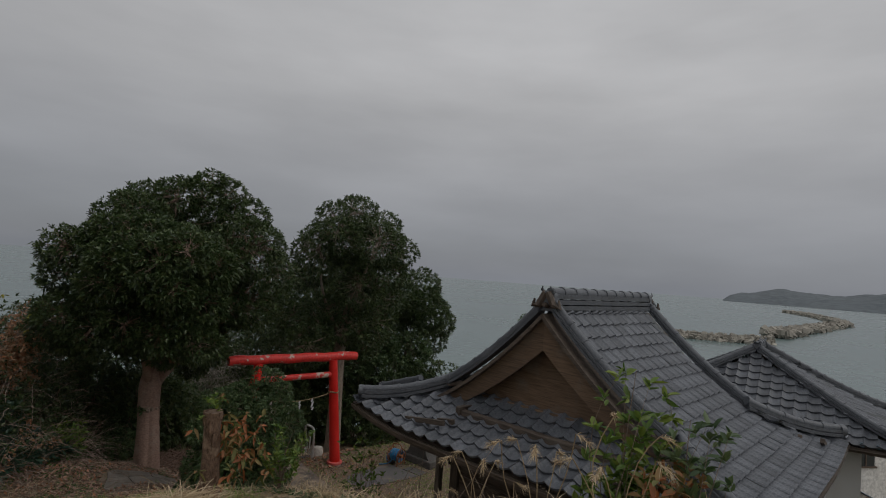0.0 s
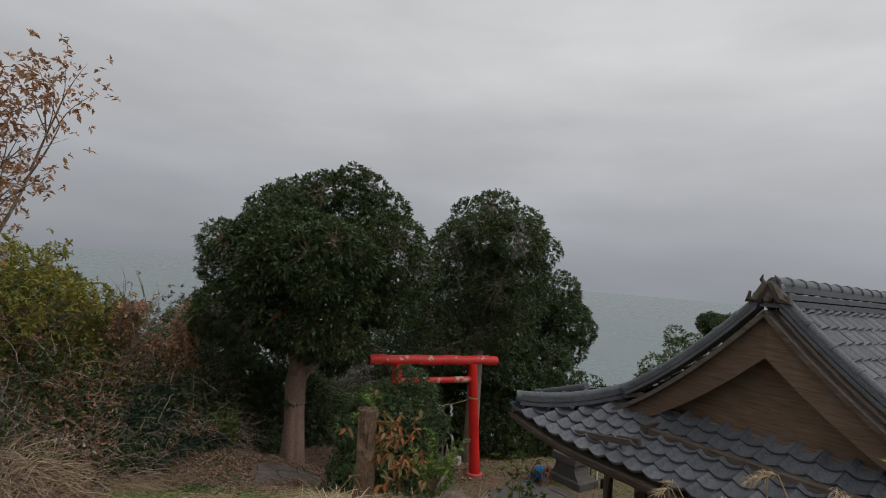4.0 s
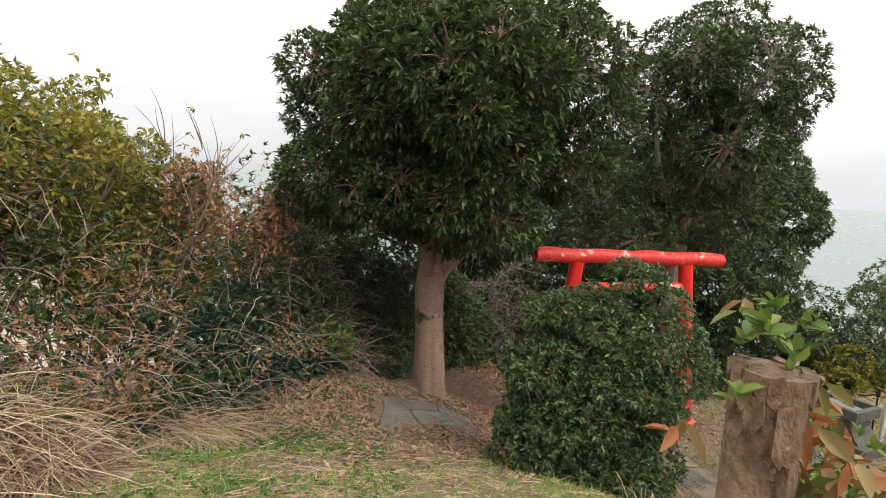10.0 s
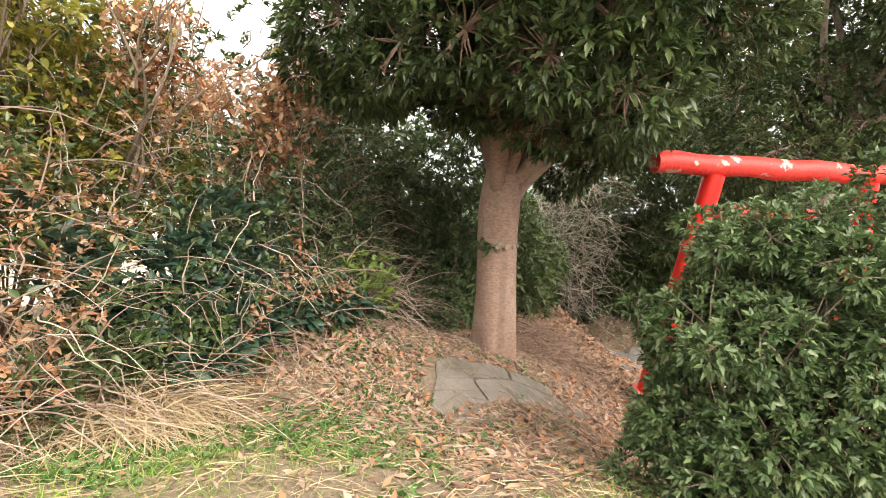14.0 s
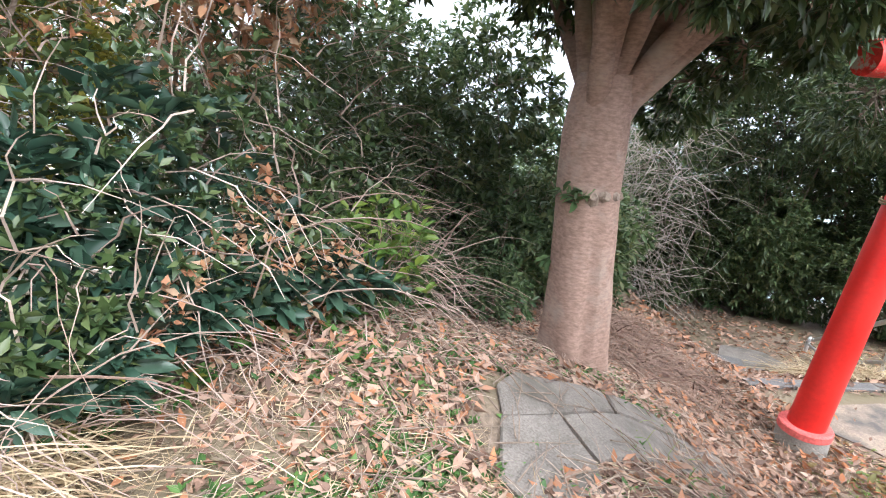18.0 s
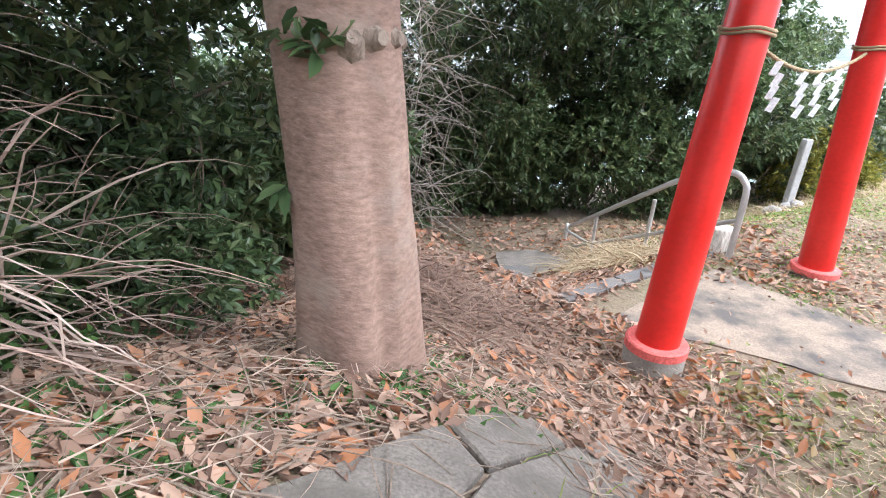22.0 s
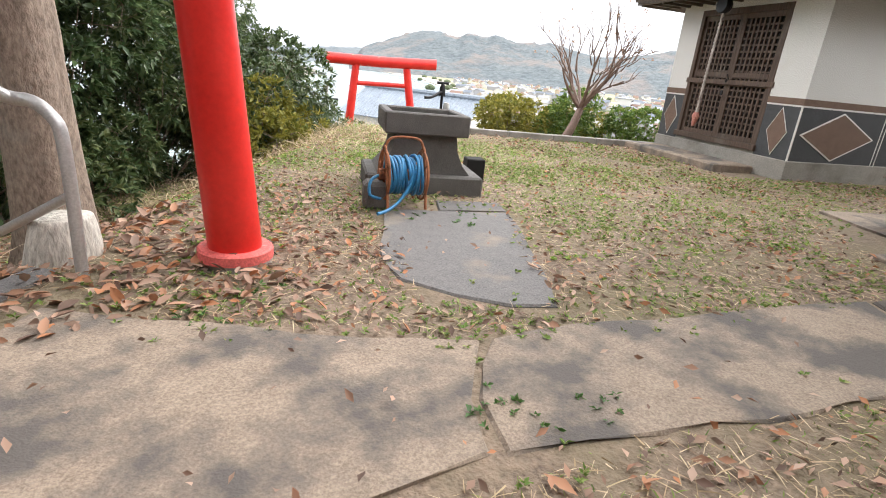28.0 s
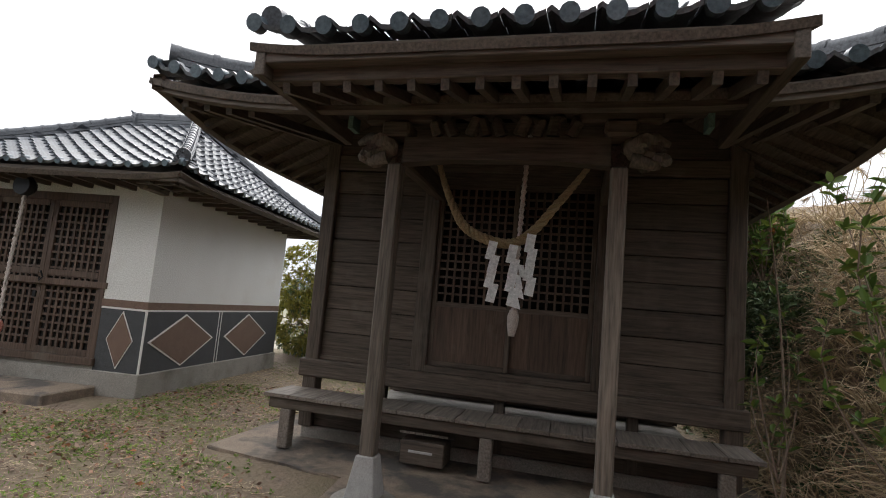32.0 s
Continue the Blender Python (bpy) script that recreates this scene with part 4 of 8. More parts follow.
for x in (-0.315, -2.79):
    diamond(hall, pose(x, -0.005, 0.68), 0.185, 0.36)
for y in (0.82, 2.62):
    diamond(hall, pose(0.005, y, 0.67, 0, 0, 90), 0.74, 0.36)
for y in (1.67, 1.74):
    bx("white_line", hall, M_line, 0.005, 0.009, y, y + 0.018, 0.28, 1.06, 0)
bx("corner_line", hall, M_line, -0.012, 0.009, -0.012, 0.009, 0.28, 1.06, 0)
# Lattice doors.
bx("door_frame", hall, M_door, DL, DL + 0.08, -0.01, 0.15, 0.36, 2.52, 0.005)
bx("door_frame", hall, M_door, DR - 0.08, DR, -0.01, 0.15, 0.36, 2.52, 0.005)
bx("door_frame", hall, M_door, DL + 0.08, DR - 0.08, -0.01, 0.15, 2.42, 2.52, 0.005)
bx("door_sill", hall, M_door, DL - 0.02, DR + 0.02, -0.05, 0.14, 0.33, 0.42, 0.006)
# Near-black filler block: the hall's interior shade as a solid.
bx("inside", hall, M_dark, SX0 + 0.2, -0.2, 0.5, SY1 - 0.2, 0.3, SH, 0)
for k in range(2):
    w = (DR - DL - 0.16) / 2
    a = DL + 0.08 + k * w
    # The leaf's own sheet is near-black, painted-in shade between the bars.
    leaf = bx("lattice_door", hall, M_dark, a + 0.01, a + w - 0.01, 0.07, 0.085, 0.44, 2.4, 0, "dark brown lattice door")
    for x in (a, a + w - 0.07):
        bx("stile", leaf, M_door, x, x + 0.07, 0.03, 0.07, 0.42, 2.42, 0.004)
    for z in (0.42, 1.28, 1.42, 2.34):
        bx("rail", leaf, M_door, a + 0.07, a + w - 0.07, 0.028, 0.068, z, z + 0.08, 0.004)
    for j in range(7):
        x = a + 0.07 + (w - 0.14) * (j + 1) / 8
        bx("lattice_bar", leaf, M_door, x - 0.016, x + 0.016, 0.035, 0.06, 0.5, 2.34, 0)
    for j in range(17):
        z = 0.5 + 1.84 * (j + 1) / 18
        bx("lattice_bar", leaf, M_door, a + 0.07, a + w - 0.07, 0.04, 0.066, z - 0.014, z + 0.014, 0)
bx("bar", hall, M_door, DL - 0.03, DR + 0.03, -0.02, 0.02, 1.30, 1.38, 0.004)
bm = bmesh.new()
tube(bm, [(-1.58, -0.02, 1.45), (-1.53, -0.06, 1.46), (-1.5, -0.05, 1.38), (-1.55, -0.05, 1.34), (-1.58, -0.02, 1.38)], 0.01, 7)
part("latch_ring", bm, M_iron, hall, "black iron latch", 50)
bx("padlock", hall, M_iron, -1.62, -1.57, -0.045, -0.02, 1.12, 1.2, 0.006)
# Rain and eave work.
LX0, LX1, LY0, LY1 = -3.72, 0.66, -0.68, 4.45
prof = lambda d: 2.74 + 0.44 * d + 0.035 * d * d
up = lambda a, ln, d: 0.07 * max(0, 1 - min(a, ln - a) / 0.9) ** 2 * max(0, 1 - d)
zl, zs = (lambda a, d: prof(d) + up(a, LX1 - LX0, d)), (lambda a, d: prof(d) + up(a, LY1 - LY0, d))
dep = (LX1 - LX0) / 2 - 0.55
dep2 = (LY1 - LY0) / 2
tw, th = 0.225, 0.21
kl = lambda a, d: min(a, LX1 - LX0 - a) > d * ((LX1 - LX0) / 2 - 0.55) / dep2 - 0.05
ks = lambda a, d: min(a, LY1 - LY0 - a) > d * dep2 / dep - 0.05
prof2 = lambda d: prof(d * dep2 / dep)
zs2 = lambda a, d: prof2(d) + up(a, LY1 - LY0, d)
cells = slope_cells((LX0, LY0, 0), (1, 0, 0), (0, 1, 0), LX1 - LX0, dep2, zl, tw, th, kl)
cells2 = slope_cells((LX1, LY0, 0), (0, 1, 0), (-1, 0, 0), LY1 - LY0, dep, zs2, tw, th, ks)
cells3 = slope_cells((LX0, LY1, 0), (1, 0, 0), (0, -1, 0), LX1 - LX0, dep2, zl, tw, th, kl) + slope_cells((LX0, LY0, 0), (0, 1, 0), (1, 0, 0), LY1 - LY0, dep, zs2, tw, th, ks)
bm = bmesh.new()
for oy, s in ((LY0, 1), (LY1, -1)):
    sheet(bm, (LX0, oy, 0), (1, 0, 0), (0, s, 0), LX1 - LX0, dep2, zl, lambda d: d * dep / dep2)
for ox, s in ((LX1, -1), (LX0, 1)):
    sheet(bm, (ox, LY0, 0), (0, 1, 0), (s, 0, 0), LY1 - LY0, dep, zs2, lambda d: d * dep2 / dep)
dk = hall_roof = part("roof", bm, M_wood_y, hall, "grey tiled hip roof on dark boarding")
tile_roof(hall_roof, cells + cells2 + cells3, tw, th, 290)
sol = dk.modifiers.new("thick", "SOLIDIFY")
sol.thickness = 0.06
mx = (LX0 + LX1) / 2
ridge_line(hall_roof, [(mx + 0.55, LY0 + dep2, prof(dep2) - 0.02), (mx - 0.55, LY0 + dep2, prof(dep2) - 0.02)], 0.1, layers=3, end=False)
for s in (-1, 1):
    ogre_tile(hall_roof, pose(mx + s * 0.62, LY0 + dep2, prof(dep2) + 0.06, 0, 0, 90 * s), 0.22)
    for oy, t in ((LY0, 1), (LY1, -1)):
        hx = LX1 if s > 0 else LX0
        hip = [(hx - s * d * dep / dep2, oy + t * d, prof(d) + 0.05 + 0.07 * max(0, 1 - d / 0.9) ** 2 * max(0, 1 - d)) for d in np.linspace(0.1, dep2 - 0.05, 9)]
        hr = ridge_line(hall_roof, hip, 0.085, "hip_ridge", caps=0.22)
        ogre_tile(hr, pose(hx - s * 0.06, oy + t * 0.06, prof(0.1) + 0.1, 0, 0, (45 if t > 0 else 135) * s), 0.13)
for (x0, y0), (dx, dy), ln in (((LX0, LY0), (1, 0), LX1 - LX0), ((LX1, LY0), (0, 1), LY1 - LY0)):
    n = int(ln / tw)
    for k in range(n):
        a = ln * (k + 0.1) / n
        bm = bmesh.new()
        px, py = x0 + dx * a, y0 + dy * a
        z = 2.74 + up(a, ln, 0) + 0.04
        tube(bm, [(px + 0.02 * dy, py - 0.02 * dx, z), (px - 0.04 * dy, py + 0.04 * dx, z + 0.012)], 0.042, 10)
        part("eave_disc", bm, M_bluetile, hall_roof, smooth=40)
for i in range(14):
    x = LX0 + 0.15 + (LX1 - LX0 - 0.3) * i / 13
    bm = bmesh.new()
    box(bm, x - 0.03, x + 0.03, LY0 + 0.08, 0.02, 2.60, 2.67)
    part("rafter", bm, M_wood_y, hall)
for i in range(15):
    y = LY0 + 0.2 + (LY1 - LY0 - 0.4) * i / 14
    bm = bmesh.new()
    box(bm, -0.02, LX1 - 0.08, y - 0.03, y + 0.03, 2.60, 2.67)
    part("rafter", bm, M_wood_x, hall)
bx("eave_plate", hall, M_wood_x, LX0 + 0.05, LX1 - 0.05, LY0 + 0.04, LY0 + 0.09, 2.62, 2.72, 0.006)
bx("eave_plate", hall, M_wood_y, LX1 - 0.09, LX1 - 0.04, LY0 + 0.04, LY1 - 0.04, 2.62, 2.72, 0.006)
bx("corner_bracket", hall, M_wood_y, -0.06, 0.06, -0.4, 0.02, 2.56, 2.68, 0.01)
# Gong and rope.
gong = thing("bell_rope", STORE, "twisted pale bell rope hanging from a dark gong", "rope")
bm = bmesh.new()
tube(bm, [(-1.72, -0.36, 2.52), (-1.72, -0.29, 2.52), (-1.72, -0.22, 2.52)], [0.12, 0.14, 0.10], 16)
part("gong", bm, M_iron, gong, "dark bronze gong", 40)
twisted("cord", gong, [(-1.70, -0.3, 2.52), (-1.72, -0.3, 2.0), (-1.75, -0.3, 1.4), (-1.76, -0.3, 0.78)], 0.03, 13, M_bellrope)
bm = bmesh.new()
tube(bm, [(-1.76, -0.3, 0.80), (-1.76, -0.3, 0.74), (-1.765, -0.3, 0.68), (-1.77, -0.31, 0.56)], [0.04, 0.065, 0.05, 0.02], 10)
part("tassel", bm, surface("red_tassel", (0.4, 0.10, 0.07), (0.6, 0.3, 0.24), 30, bump=0.5), gong, "faded red tassel", 50)
stp = thing("entrance_step", STORE, "worn concrete doorstep before the lattice doors", "step")
bx("slab", stp, M_slab, -2.95, -0.52, -0.8, -0.03, -0.12, 0.1, 0.02, jitter=0.006)


# ---- the land ----
def grid_mesh(name, xs, ys, fn, material, label=""):
    X, Y = np.meshgrid(xs, ys, indexing="ij")
    Z = fn(X, Y)
    n, m = X.shape
    v = np.stack([X, Y, Z], -1).reshape(-1, 3)
    i = np.arange(n * m).reshape(n, m)
    f = np.stack([i[:-1, :-1], i[1:, :-1], i[1:, 1:], i[:-1, 1:]], -1).reshape(-1, 4)
    me = bpy.data.meshes.new(name)
    me.from_pydata(v.tolist(), [], f.tolist())
    me.materials.append(material)
    me.shade_smooth()
    return tagged(new(name, me), label, kind="structure")


def lumps(x, y):
    flat = 0.2 + 0.8 * smooth01((1.6 - sq(x, y)[1]) / 1.2)
    return flat * (0.03 * np.sin(1.9 * x + 0.7 * y) * np.sin(2.3 * y - 0.8 * x) + 0.015 * np.sin(5.1 * x) * np.sin(4.3 * y + 1))


M_earth = surface("earth_and_litter", (0.155, 0.112, 0.08), (0.275, 0.208, 0.15), 1.6, fine=26, bump=0.8, rough=(0.85, 0.98), stain=(0.185, 0.15, 0.092), stain_scale=0.8, stain_at=(0.44, 0.62), bump_dist=0.03)
grid_mesh("ground", np.unique(np.r_[np.linspace(-60, -12, 40), np.linspace(-12, 12, 170), np.linspace(12, 70, 50)]), np.unique(np.r_[np.linspace(-25, -4, 24), np.linspace(-4, 24, 200), np.linspace(24, 80, 50)]),
          lambda x, y: ground(x, y) + lumps(x, y) - 0.02, M_earth)
M_water = surface("grey_green_sea", (0.10, 0.155, 0.155), (0.135, 0.19, 0.185), 0.01, fine=0.35, bump=0.35, rough=(0.18, 0.35), bump_dist=0.3, contrast=(0.3, 0.7))
bm = bmesh.new()
box(bm, -4200, 4200, -400, 4300, -27, -25)
tagged(part("water", bm, M_water), "flat grey-green sea under cloud", kind="structure")


# ---- paving ----
def slab(name, parent, outline, z, thick, material, bev=0.012, label=""):
    bm = bmesh.new()
    hi = [bm.verts.new((x, y, z + gz(x, y))) for x, y in outline]
    lo = [bm.verts.new((x, y, z + gz(x, y) - thick)) for x, y in outline]
    bm.faces.new(hi)
    bm.faces.new(lo[::-1])
    for i in range(len(hi)):
        j = (i + 1) % len(hi)
        bm.faces.new((hi[i], lo[i], lo[j], hi[j]))
    bmesh.ops.bevel(bm, geom=[e for e in bm.edges if e.verts[0] in hi and e.verts[1] in hi], offset=bev, segments=1, affect="EDGES")
    return part(name, bm, material, parent, label)


def ragged(pts, amount=0.03, step=0.22, seed=0):
    """An outline with the same corners and worn, uneven edges."""
    r, out = random.Random(seed), []
    for (x0, y0), (x1, y1) in zip(pts, pts[1:] + pts[:1]):
        n = max(1, int(math.hypot(x1 - x0, y1 - y0) / step))
        nx, ny = -(y1 - y0), x1 - x0
        ln = math.hypot(nx, ny)
        for k in range(n):
            t, a = k / n, (r.uniform(-amount, amount) if k else 0)
            out.append((x0 + (x1 - x0) * t + nx / ln * a, y0 + (y1 - y0) * t + ny / ln * a))
    return out


pavement = tagged(new("pavement"), "worn concrete path slabs across the yard", kind="structure")
slab("paving_slab", pavement, ragged([(-5.12, 15.62), (-4.72, 15.47), (-4.2, 15.36), (-3.62, 15.16), (-3.12, 15.06), (-2.98, 15.3), (-2.62, 15.58), (-3.24, 16.04), (-3.72, 16.5), (-4.02, 16.84)], 0.03, 0.2, 1), -0.004, 0.12, M_slab)
slab("paving_slab", pavement, ragged([(-3.08, 15.02), (-2.55, 14.76), (-1.52, 14.28), (-0.9, 14.02), (-0.2, 14.56), (-1.33, 15.08), (-2.1, 15.42), (-2.56, 15.56), (-2.94, 15.28)], 0.03, 0.2, 2), -0.004, 0.12, M_slab)
slab("paving_slab", pavement, ragged([(-0.86, 14.0), (-0.54, 13.8), (0.16, 13.5), (0.72, 14.06), (-0.16, 14.53)], 0.03, 0.2, 3), -0.004, 0.12, M_slab)
slab("paving_slab", pavement, ragged([(-2.5, 16.3), (-2.38, 15.98), (-2.22, 15.74), (-2.0, 15.6), (-1.36, 16.30), (-0.78, 16.98), (-1.72, 17.50), (-2.06, 17.04), (-2.36, 16.68)], 0.02, 0.2, 4), -0.004, 0.1, M_slab_dark)
slab("paving_slab", pavement, ragged([(-0.76, 17.0), (-0.6, 17.26), (-1.1, 17.56), (-1.3, 17.3)], 0.015, 0.2, 5), -0.004, 0.1, M_slab_dark)
apron = tagged(new("shrine_apron"), "stained concrete apron under the shrine veranda", kind="structure")
apw = lambda x, y: tuple((SHRINE @ Vector((x, y, 0)))[:2])
slab("apron_slab", apron, ragged([apw(-2.75, 0.62), apw(-1.3, 0.42), apw(-1.25, -0.32), apw(-0.6, -0.36), apw(-0.5, 0.1), apw(0.35, 0.1), apw(0.4, -0.3), apw(1.05, -0.3), apw(1.1, 0.4), apw(2.1, 0.5), apw(2.2, 2.2), apw(-2.75, 2.2)], 0.03, 0.25, 7), 0.008, 0.12, M_slab)
# Kerb beside the stair.
kerb = tagged(new("kerb"), "dark concrete kerb beside the stair head", kind="structure")
for i in range(3):
    a, b = Vector((-5.42, 15.78, 0)).lerp(Vector((-3.92, 17.22, 0)), i / 3), Vector((-5.42, 15.78, 0)).lerp(Vector((-3.92, 17.22, 0)), (i + 0.985) / 3)
    m = Matrix.Translation(a) @ (b - a).to_track_quat("X", "Z").to_matrix().to_4x4()
    bm = bmesh.new()
    box(bm, 0, (b - a).length, -0.02, 0.11, -0.25, 0.02, m)
    bmesh.ops.bevel(bm, geom=list(bm.edges), offset=0.012, segments=1, affect="EDGES")
    part("kerb_stone", bm, M_slab_dark, kerb)
# Broken concrete slab on the slope by the tree.
ramp = thing("broken_slab", Matrix.Identity(4), "cracked grey concrete slab lying askew on the slope", "slab")


def tilted(parent, pts, thick, material):
    pts = [on_hill(p[0] + 0.12, p[1] + 0.16) for p in pts]
    bm = bmesh.new()
    rim = []
    for a, b in zip(pts, pts[1:] + pts[:1]):
        rim += [((a[0] * (4 - k) + b[0] * k) / 4, (a[1] * (4 - k) + b[1] * k) / 4) for k in range(4)]
    rim = ragged(rim, 0.012, 0.08, len(pts))
    c = (sum(p[0] for p in rim) / len(rim), sum(p[1] for p in rim) / len(rim))
    top = lambda x, y: gz(x, y) + float(lumps(np.array(x), np.array(y))) + 0.018
    rings = [[bm.verts.new((c[0] + f * (x - c[0]), c[1] + f * (y - c[1]), top(c[0] + f * (x - c[0]), c[1] + f * (y - c[1])) + d)) for x, y in rim] for f, d in ((1, -thick), (1, -0.012), (0.96, 0), (0.75, 0), (0.5, 0), (0.25, 0))]
    n = len(rim)
    for lo, hi in zip(rings, rings[1:]):
        for i in range(n):
            bm.faces.new((lo[i], lo[(i + 1) % n], hi[(i + 1) % n], hi[i]))
    bm.faces.new(rings[-1])
    bmesh.ops.recalc_face_normals(bm, faces=bm.faces)
    return part("slab_piece", bm, material, parent)


tilted(ramp, [(-7.12, 12.5, 1.22), (-6.98, 12.64, 1.13), (-6.64, 13.06, 0.80), (-6.5, 12.84, 0.84), (-6.72, 12.36, 1.10), (-6.95, 11.98, 1.25), (-7.1, 12.2, 1.28)], 0.12, M_slab_grey)
tilted(ramp, [(-6.63, 13.09, 0.77), (-6.28, 13.55, 0.33), (-6.1, 13.3, 0.34), (-6.48, 12.86, 0.81)], 0.11, M_slab_grey)
tilted(ramp, [(-6.70, 12.34, 1.09), (-6.48, 12.82, 0.83), (-6.08, 13.28, 0.34), (-5.86, 13.55, 0.11), (-5.72, 13.3, 0.15), (-6.1, 12.6, 0.72), (-6.4, 12.1, 1.06)], 0.1, M_slab_grey)
tilted(ramp, [(-6.95, 11.96), (-6.73, 12.33), (-6.43, 12.08), (-6.2, 11.72), (-6.45, 11.45), (-6.74, 11.52)], 0.1, M_slab_grey)
# Stair going down, with rail.
stair = thing("stair", Matrix.Identity(4), "concrete steps going down the slope under leaf litter", "stair")
dn = Vector((-0.35, 0.94, 0)).normalized()
acr = Vector((0.94, 0.35, 0))
for k in range(9):
    c = Vector((-6.05, 17.15, 0)) + dn * (0.36 * k)
    z = -0.56 - 0.17 * k
    m = Matrix((acr, dn, Vector((0, 0, 1)))).transposed().to_4x4()
    m.translation = c
    bm = bmesh.new()
    box(bm, -0.6, 0.5, 0, 0.40, z - 0.5, z, m)
    bmesh.ops.bevel(bm, geom=list(bm.edges), offset=0.015, segments=1, affect="EDGES")
    part("step", bm, M_slab_dark, stair)
rail = thing("handrail", Matrix.Identity(4), "bent galvanised steel tube handrail beside the stair", "handrail")
foot, far = Vector((-3.82, 17.14, -0.03)), Vector((-5.14, 19.75, -1.27))
bm = bmesh.new()
tube(bm, catmull([foot, foot + Vector((0, 0, 0.62)), foot + Vector((-0.03, 0.03, 0.78)), foot + Vector((-0.14, 0.12, 0.84)), foot + Vector((-0.4, 0.32, 0.74)), far + Vector((0.12, -0.1, 0.62)), far + Vector((0, 0, 0.52)), far], 5), 0.03, 10)
part("top_rail", bm, M_steel, rail, smooth=50)
for h in (0.42,):
    bm = bmesh.new()
    tube(bm, [foot + Vector((0, 0, h)), far + Vector((0, 0, h - 0.25))], 0.024, 9)
    part("lower_rail", bm, M_steel, rail, smooth=50)
for t in (0.4, 0.76):
    p = foot.lerp(far, t)
    bm = bmesh.new()
    tube(bm, [p, p + Vector((0, 0, 0.84 - 0.22 * t))], 0.024, 9)
    part("baluster", bm, M_steel, rail, smooth=50)
bm = bmesh.new()
tube(bm, [far + Vector((0, 0, 0.46)), foot.lerp(far, 0.76) + Vector((0, 0, 0.2))], 0.02, 9)
part("brace", bm, M_steel, rail, smooth=50)
landing = tagged(new("stair_landing"), "worn grey concrete landing among fallen leaves below the stair", kind="structure")
bm = bmesh.new()
rim = ragged([(-6.12, 18.62), (-6.02, 17.95), (-5.86, 17.72), (-5.45, 17.8), (-5.24, 18.08), (-5.16, 18.36), (-5.6, 18.74)], 0.02, 0.2, 21)
lids = [[bm.verts.new((x, y, z - 0.16 * (x + 5.2) * -0.6)) for x, y in rim] for z in (-0.74, -1.2)]
bm.faces.new(lids[0])
bm.faces.new(lids[1][::-1])
for i in range(len(rim)):
    bm.faces.new((lids[0][i], lids[1][i], lids[1][(i + 1) % len(rim)], lids[0][(i + 1) % len(rim)]))
bmesh.ops.recalc_face_normals(bm, faces=bm.faces)
part("landing_slab", bm, M_slab_grey, landing)


# ---- torii ----
def pillar(parent, bottom, top, r0, r1, plinth=True, material=None):
    b, t = Vector(bottom), Vector(top)
    bm = bmesh.new()
    tube(bm, [b.lerp(t, k / 8) for k in range(9)], [r0 + (r1 - r0) * k / 8 for k in range(9)], 28)
    part("pillar", bm, material or M_red, parent, smooth=50)
    if plinth:
        bm = bmesh.new()
        tube(bm, [b + Vector((0, 0, -0.2)), b + Vector((0, 0, 0.005))], [r0 * 1.4, r0 * 1.37], 26)
        pl = part("plinth", bm, M_conc, parent, "round concrete plinth", 40)
        bm = bmesh.new()
        tube(bm, [b + Vector((0, 0, -0.03)), b + Vector((0, 0, 0.02)), b + Vector((0, 0, 0.03))], [r0 * 1.42, r0 * 1.41, r0 * 1.33], 26)
        part("plinth_paint", bm, M_redplinth, pl, "pinkish red paint", 40)


torii = thing("torii", Matrix.Identity(4), "red-painted torii gate with a weathered peeling log lintel", "torii")
TA, TB = Vector((-4.91, 15.08, 0.15)), Vector((-3.12, 17.0, 0.045))
TC, TD = Vector((-4.72, 15.38, 2.78)), Vector((-3.37, 16.92, 2.78))
pillar(torii, TA, TC, 0.134, 0.112)
pillar(torii, TB, TD, 0.142, 0.115)
ka, kb = Vector((-5.22, 14.83, 2.88)), Vector((-2.91, 17.47, 2.87))
bm = bmesh.new()
rr = random.Random(8)
tube(bm, [ka.lerp(kb, k / 14) + Vector((0, 0, 0.012 * math.sin(k * 1.7))) for k in range(15)], [0.118 + rr.uniform(-0.006, 0.006) for _ in range(15)], 22)
part("lintel", bm, M_redworn, torii, "peeling red log lintel with bare grey wood", 50)
bm = bmesh.new()
tube(bm, [TA.lerp(TC, 0.845), TB.lerp(TD, 0.86)], 0.078, 18)
part("tie_beam", bm, M_redworn, torii, smooth=50)
tro = thing("torii_rope", Matrix.Identity(4), "thin straw rope with white paper streamers between the torii pillars", "rope")
pa, pb = TA.lerp(TC, 0.69), TB.lerp(TD, 0.69)
cord = [pa.lerp(pb, t) + Vector((0, 0, -0.75 * t * (1 - t))) for t in np.linspace(0.06, 0.94, 9)]
twisted("cord", tro, cord, 0.014, 30, M_rope, per=8)
for base in (pa, pb):
    for k in range(2):
        ring = [base + Vector((0.135 * math.cos(a), 0.135 * math.sin(a), 0.02 * k - 0.01 + 0.008 * math.sin(3 * a))) for a in np.linspace(0, 2 * math.pi, 26)]
        bm = bmesh.new()
        tube(bm, ring, 0.009, 6, caps=False)
        part("binding", bm, M_rope, tro, smooth=60)
for t in (0.22, 0.42, 0.56, 0.72):
    p = pa.lerp(pb, t) + Vector((0, 0, -0.75 * t * (1 - t)))
    st = streamer(tro, 0, 0, 0, 0.66, 0.7)
    st.matrix_basis = pose(p.x, p.y, p.z, 0, 0, 5 + 24 * t)

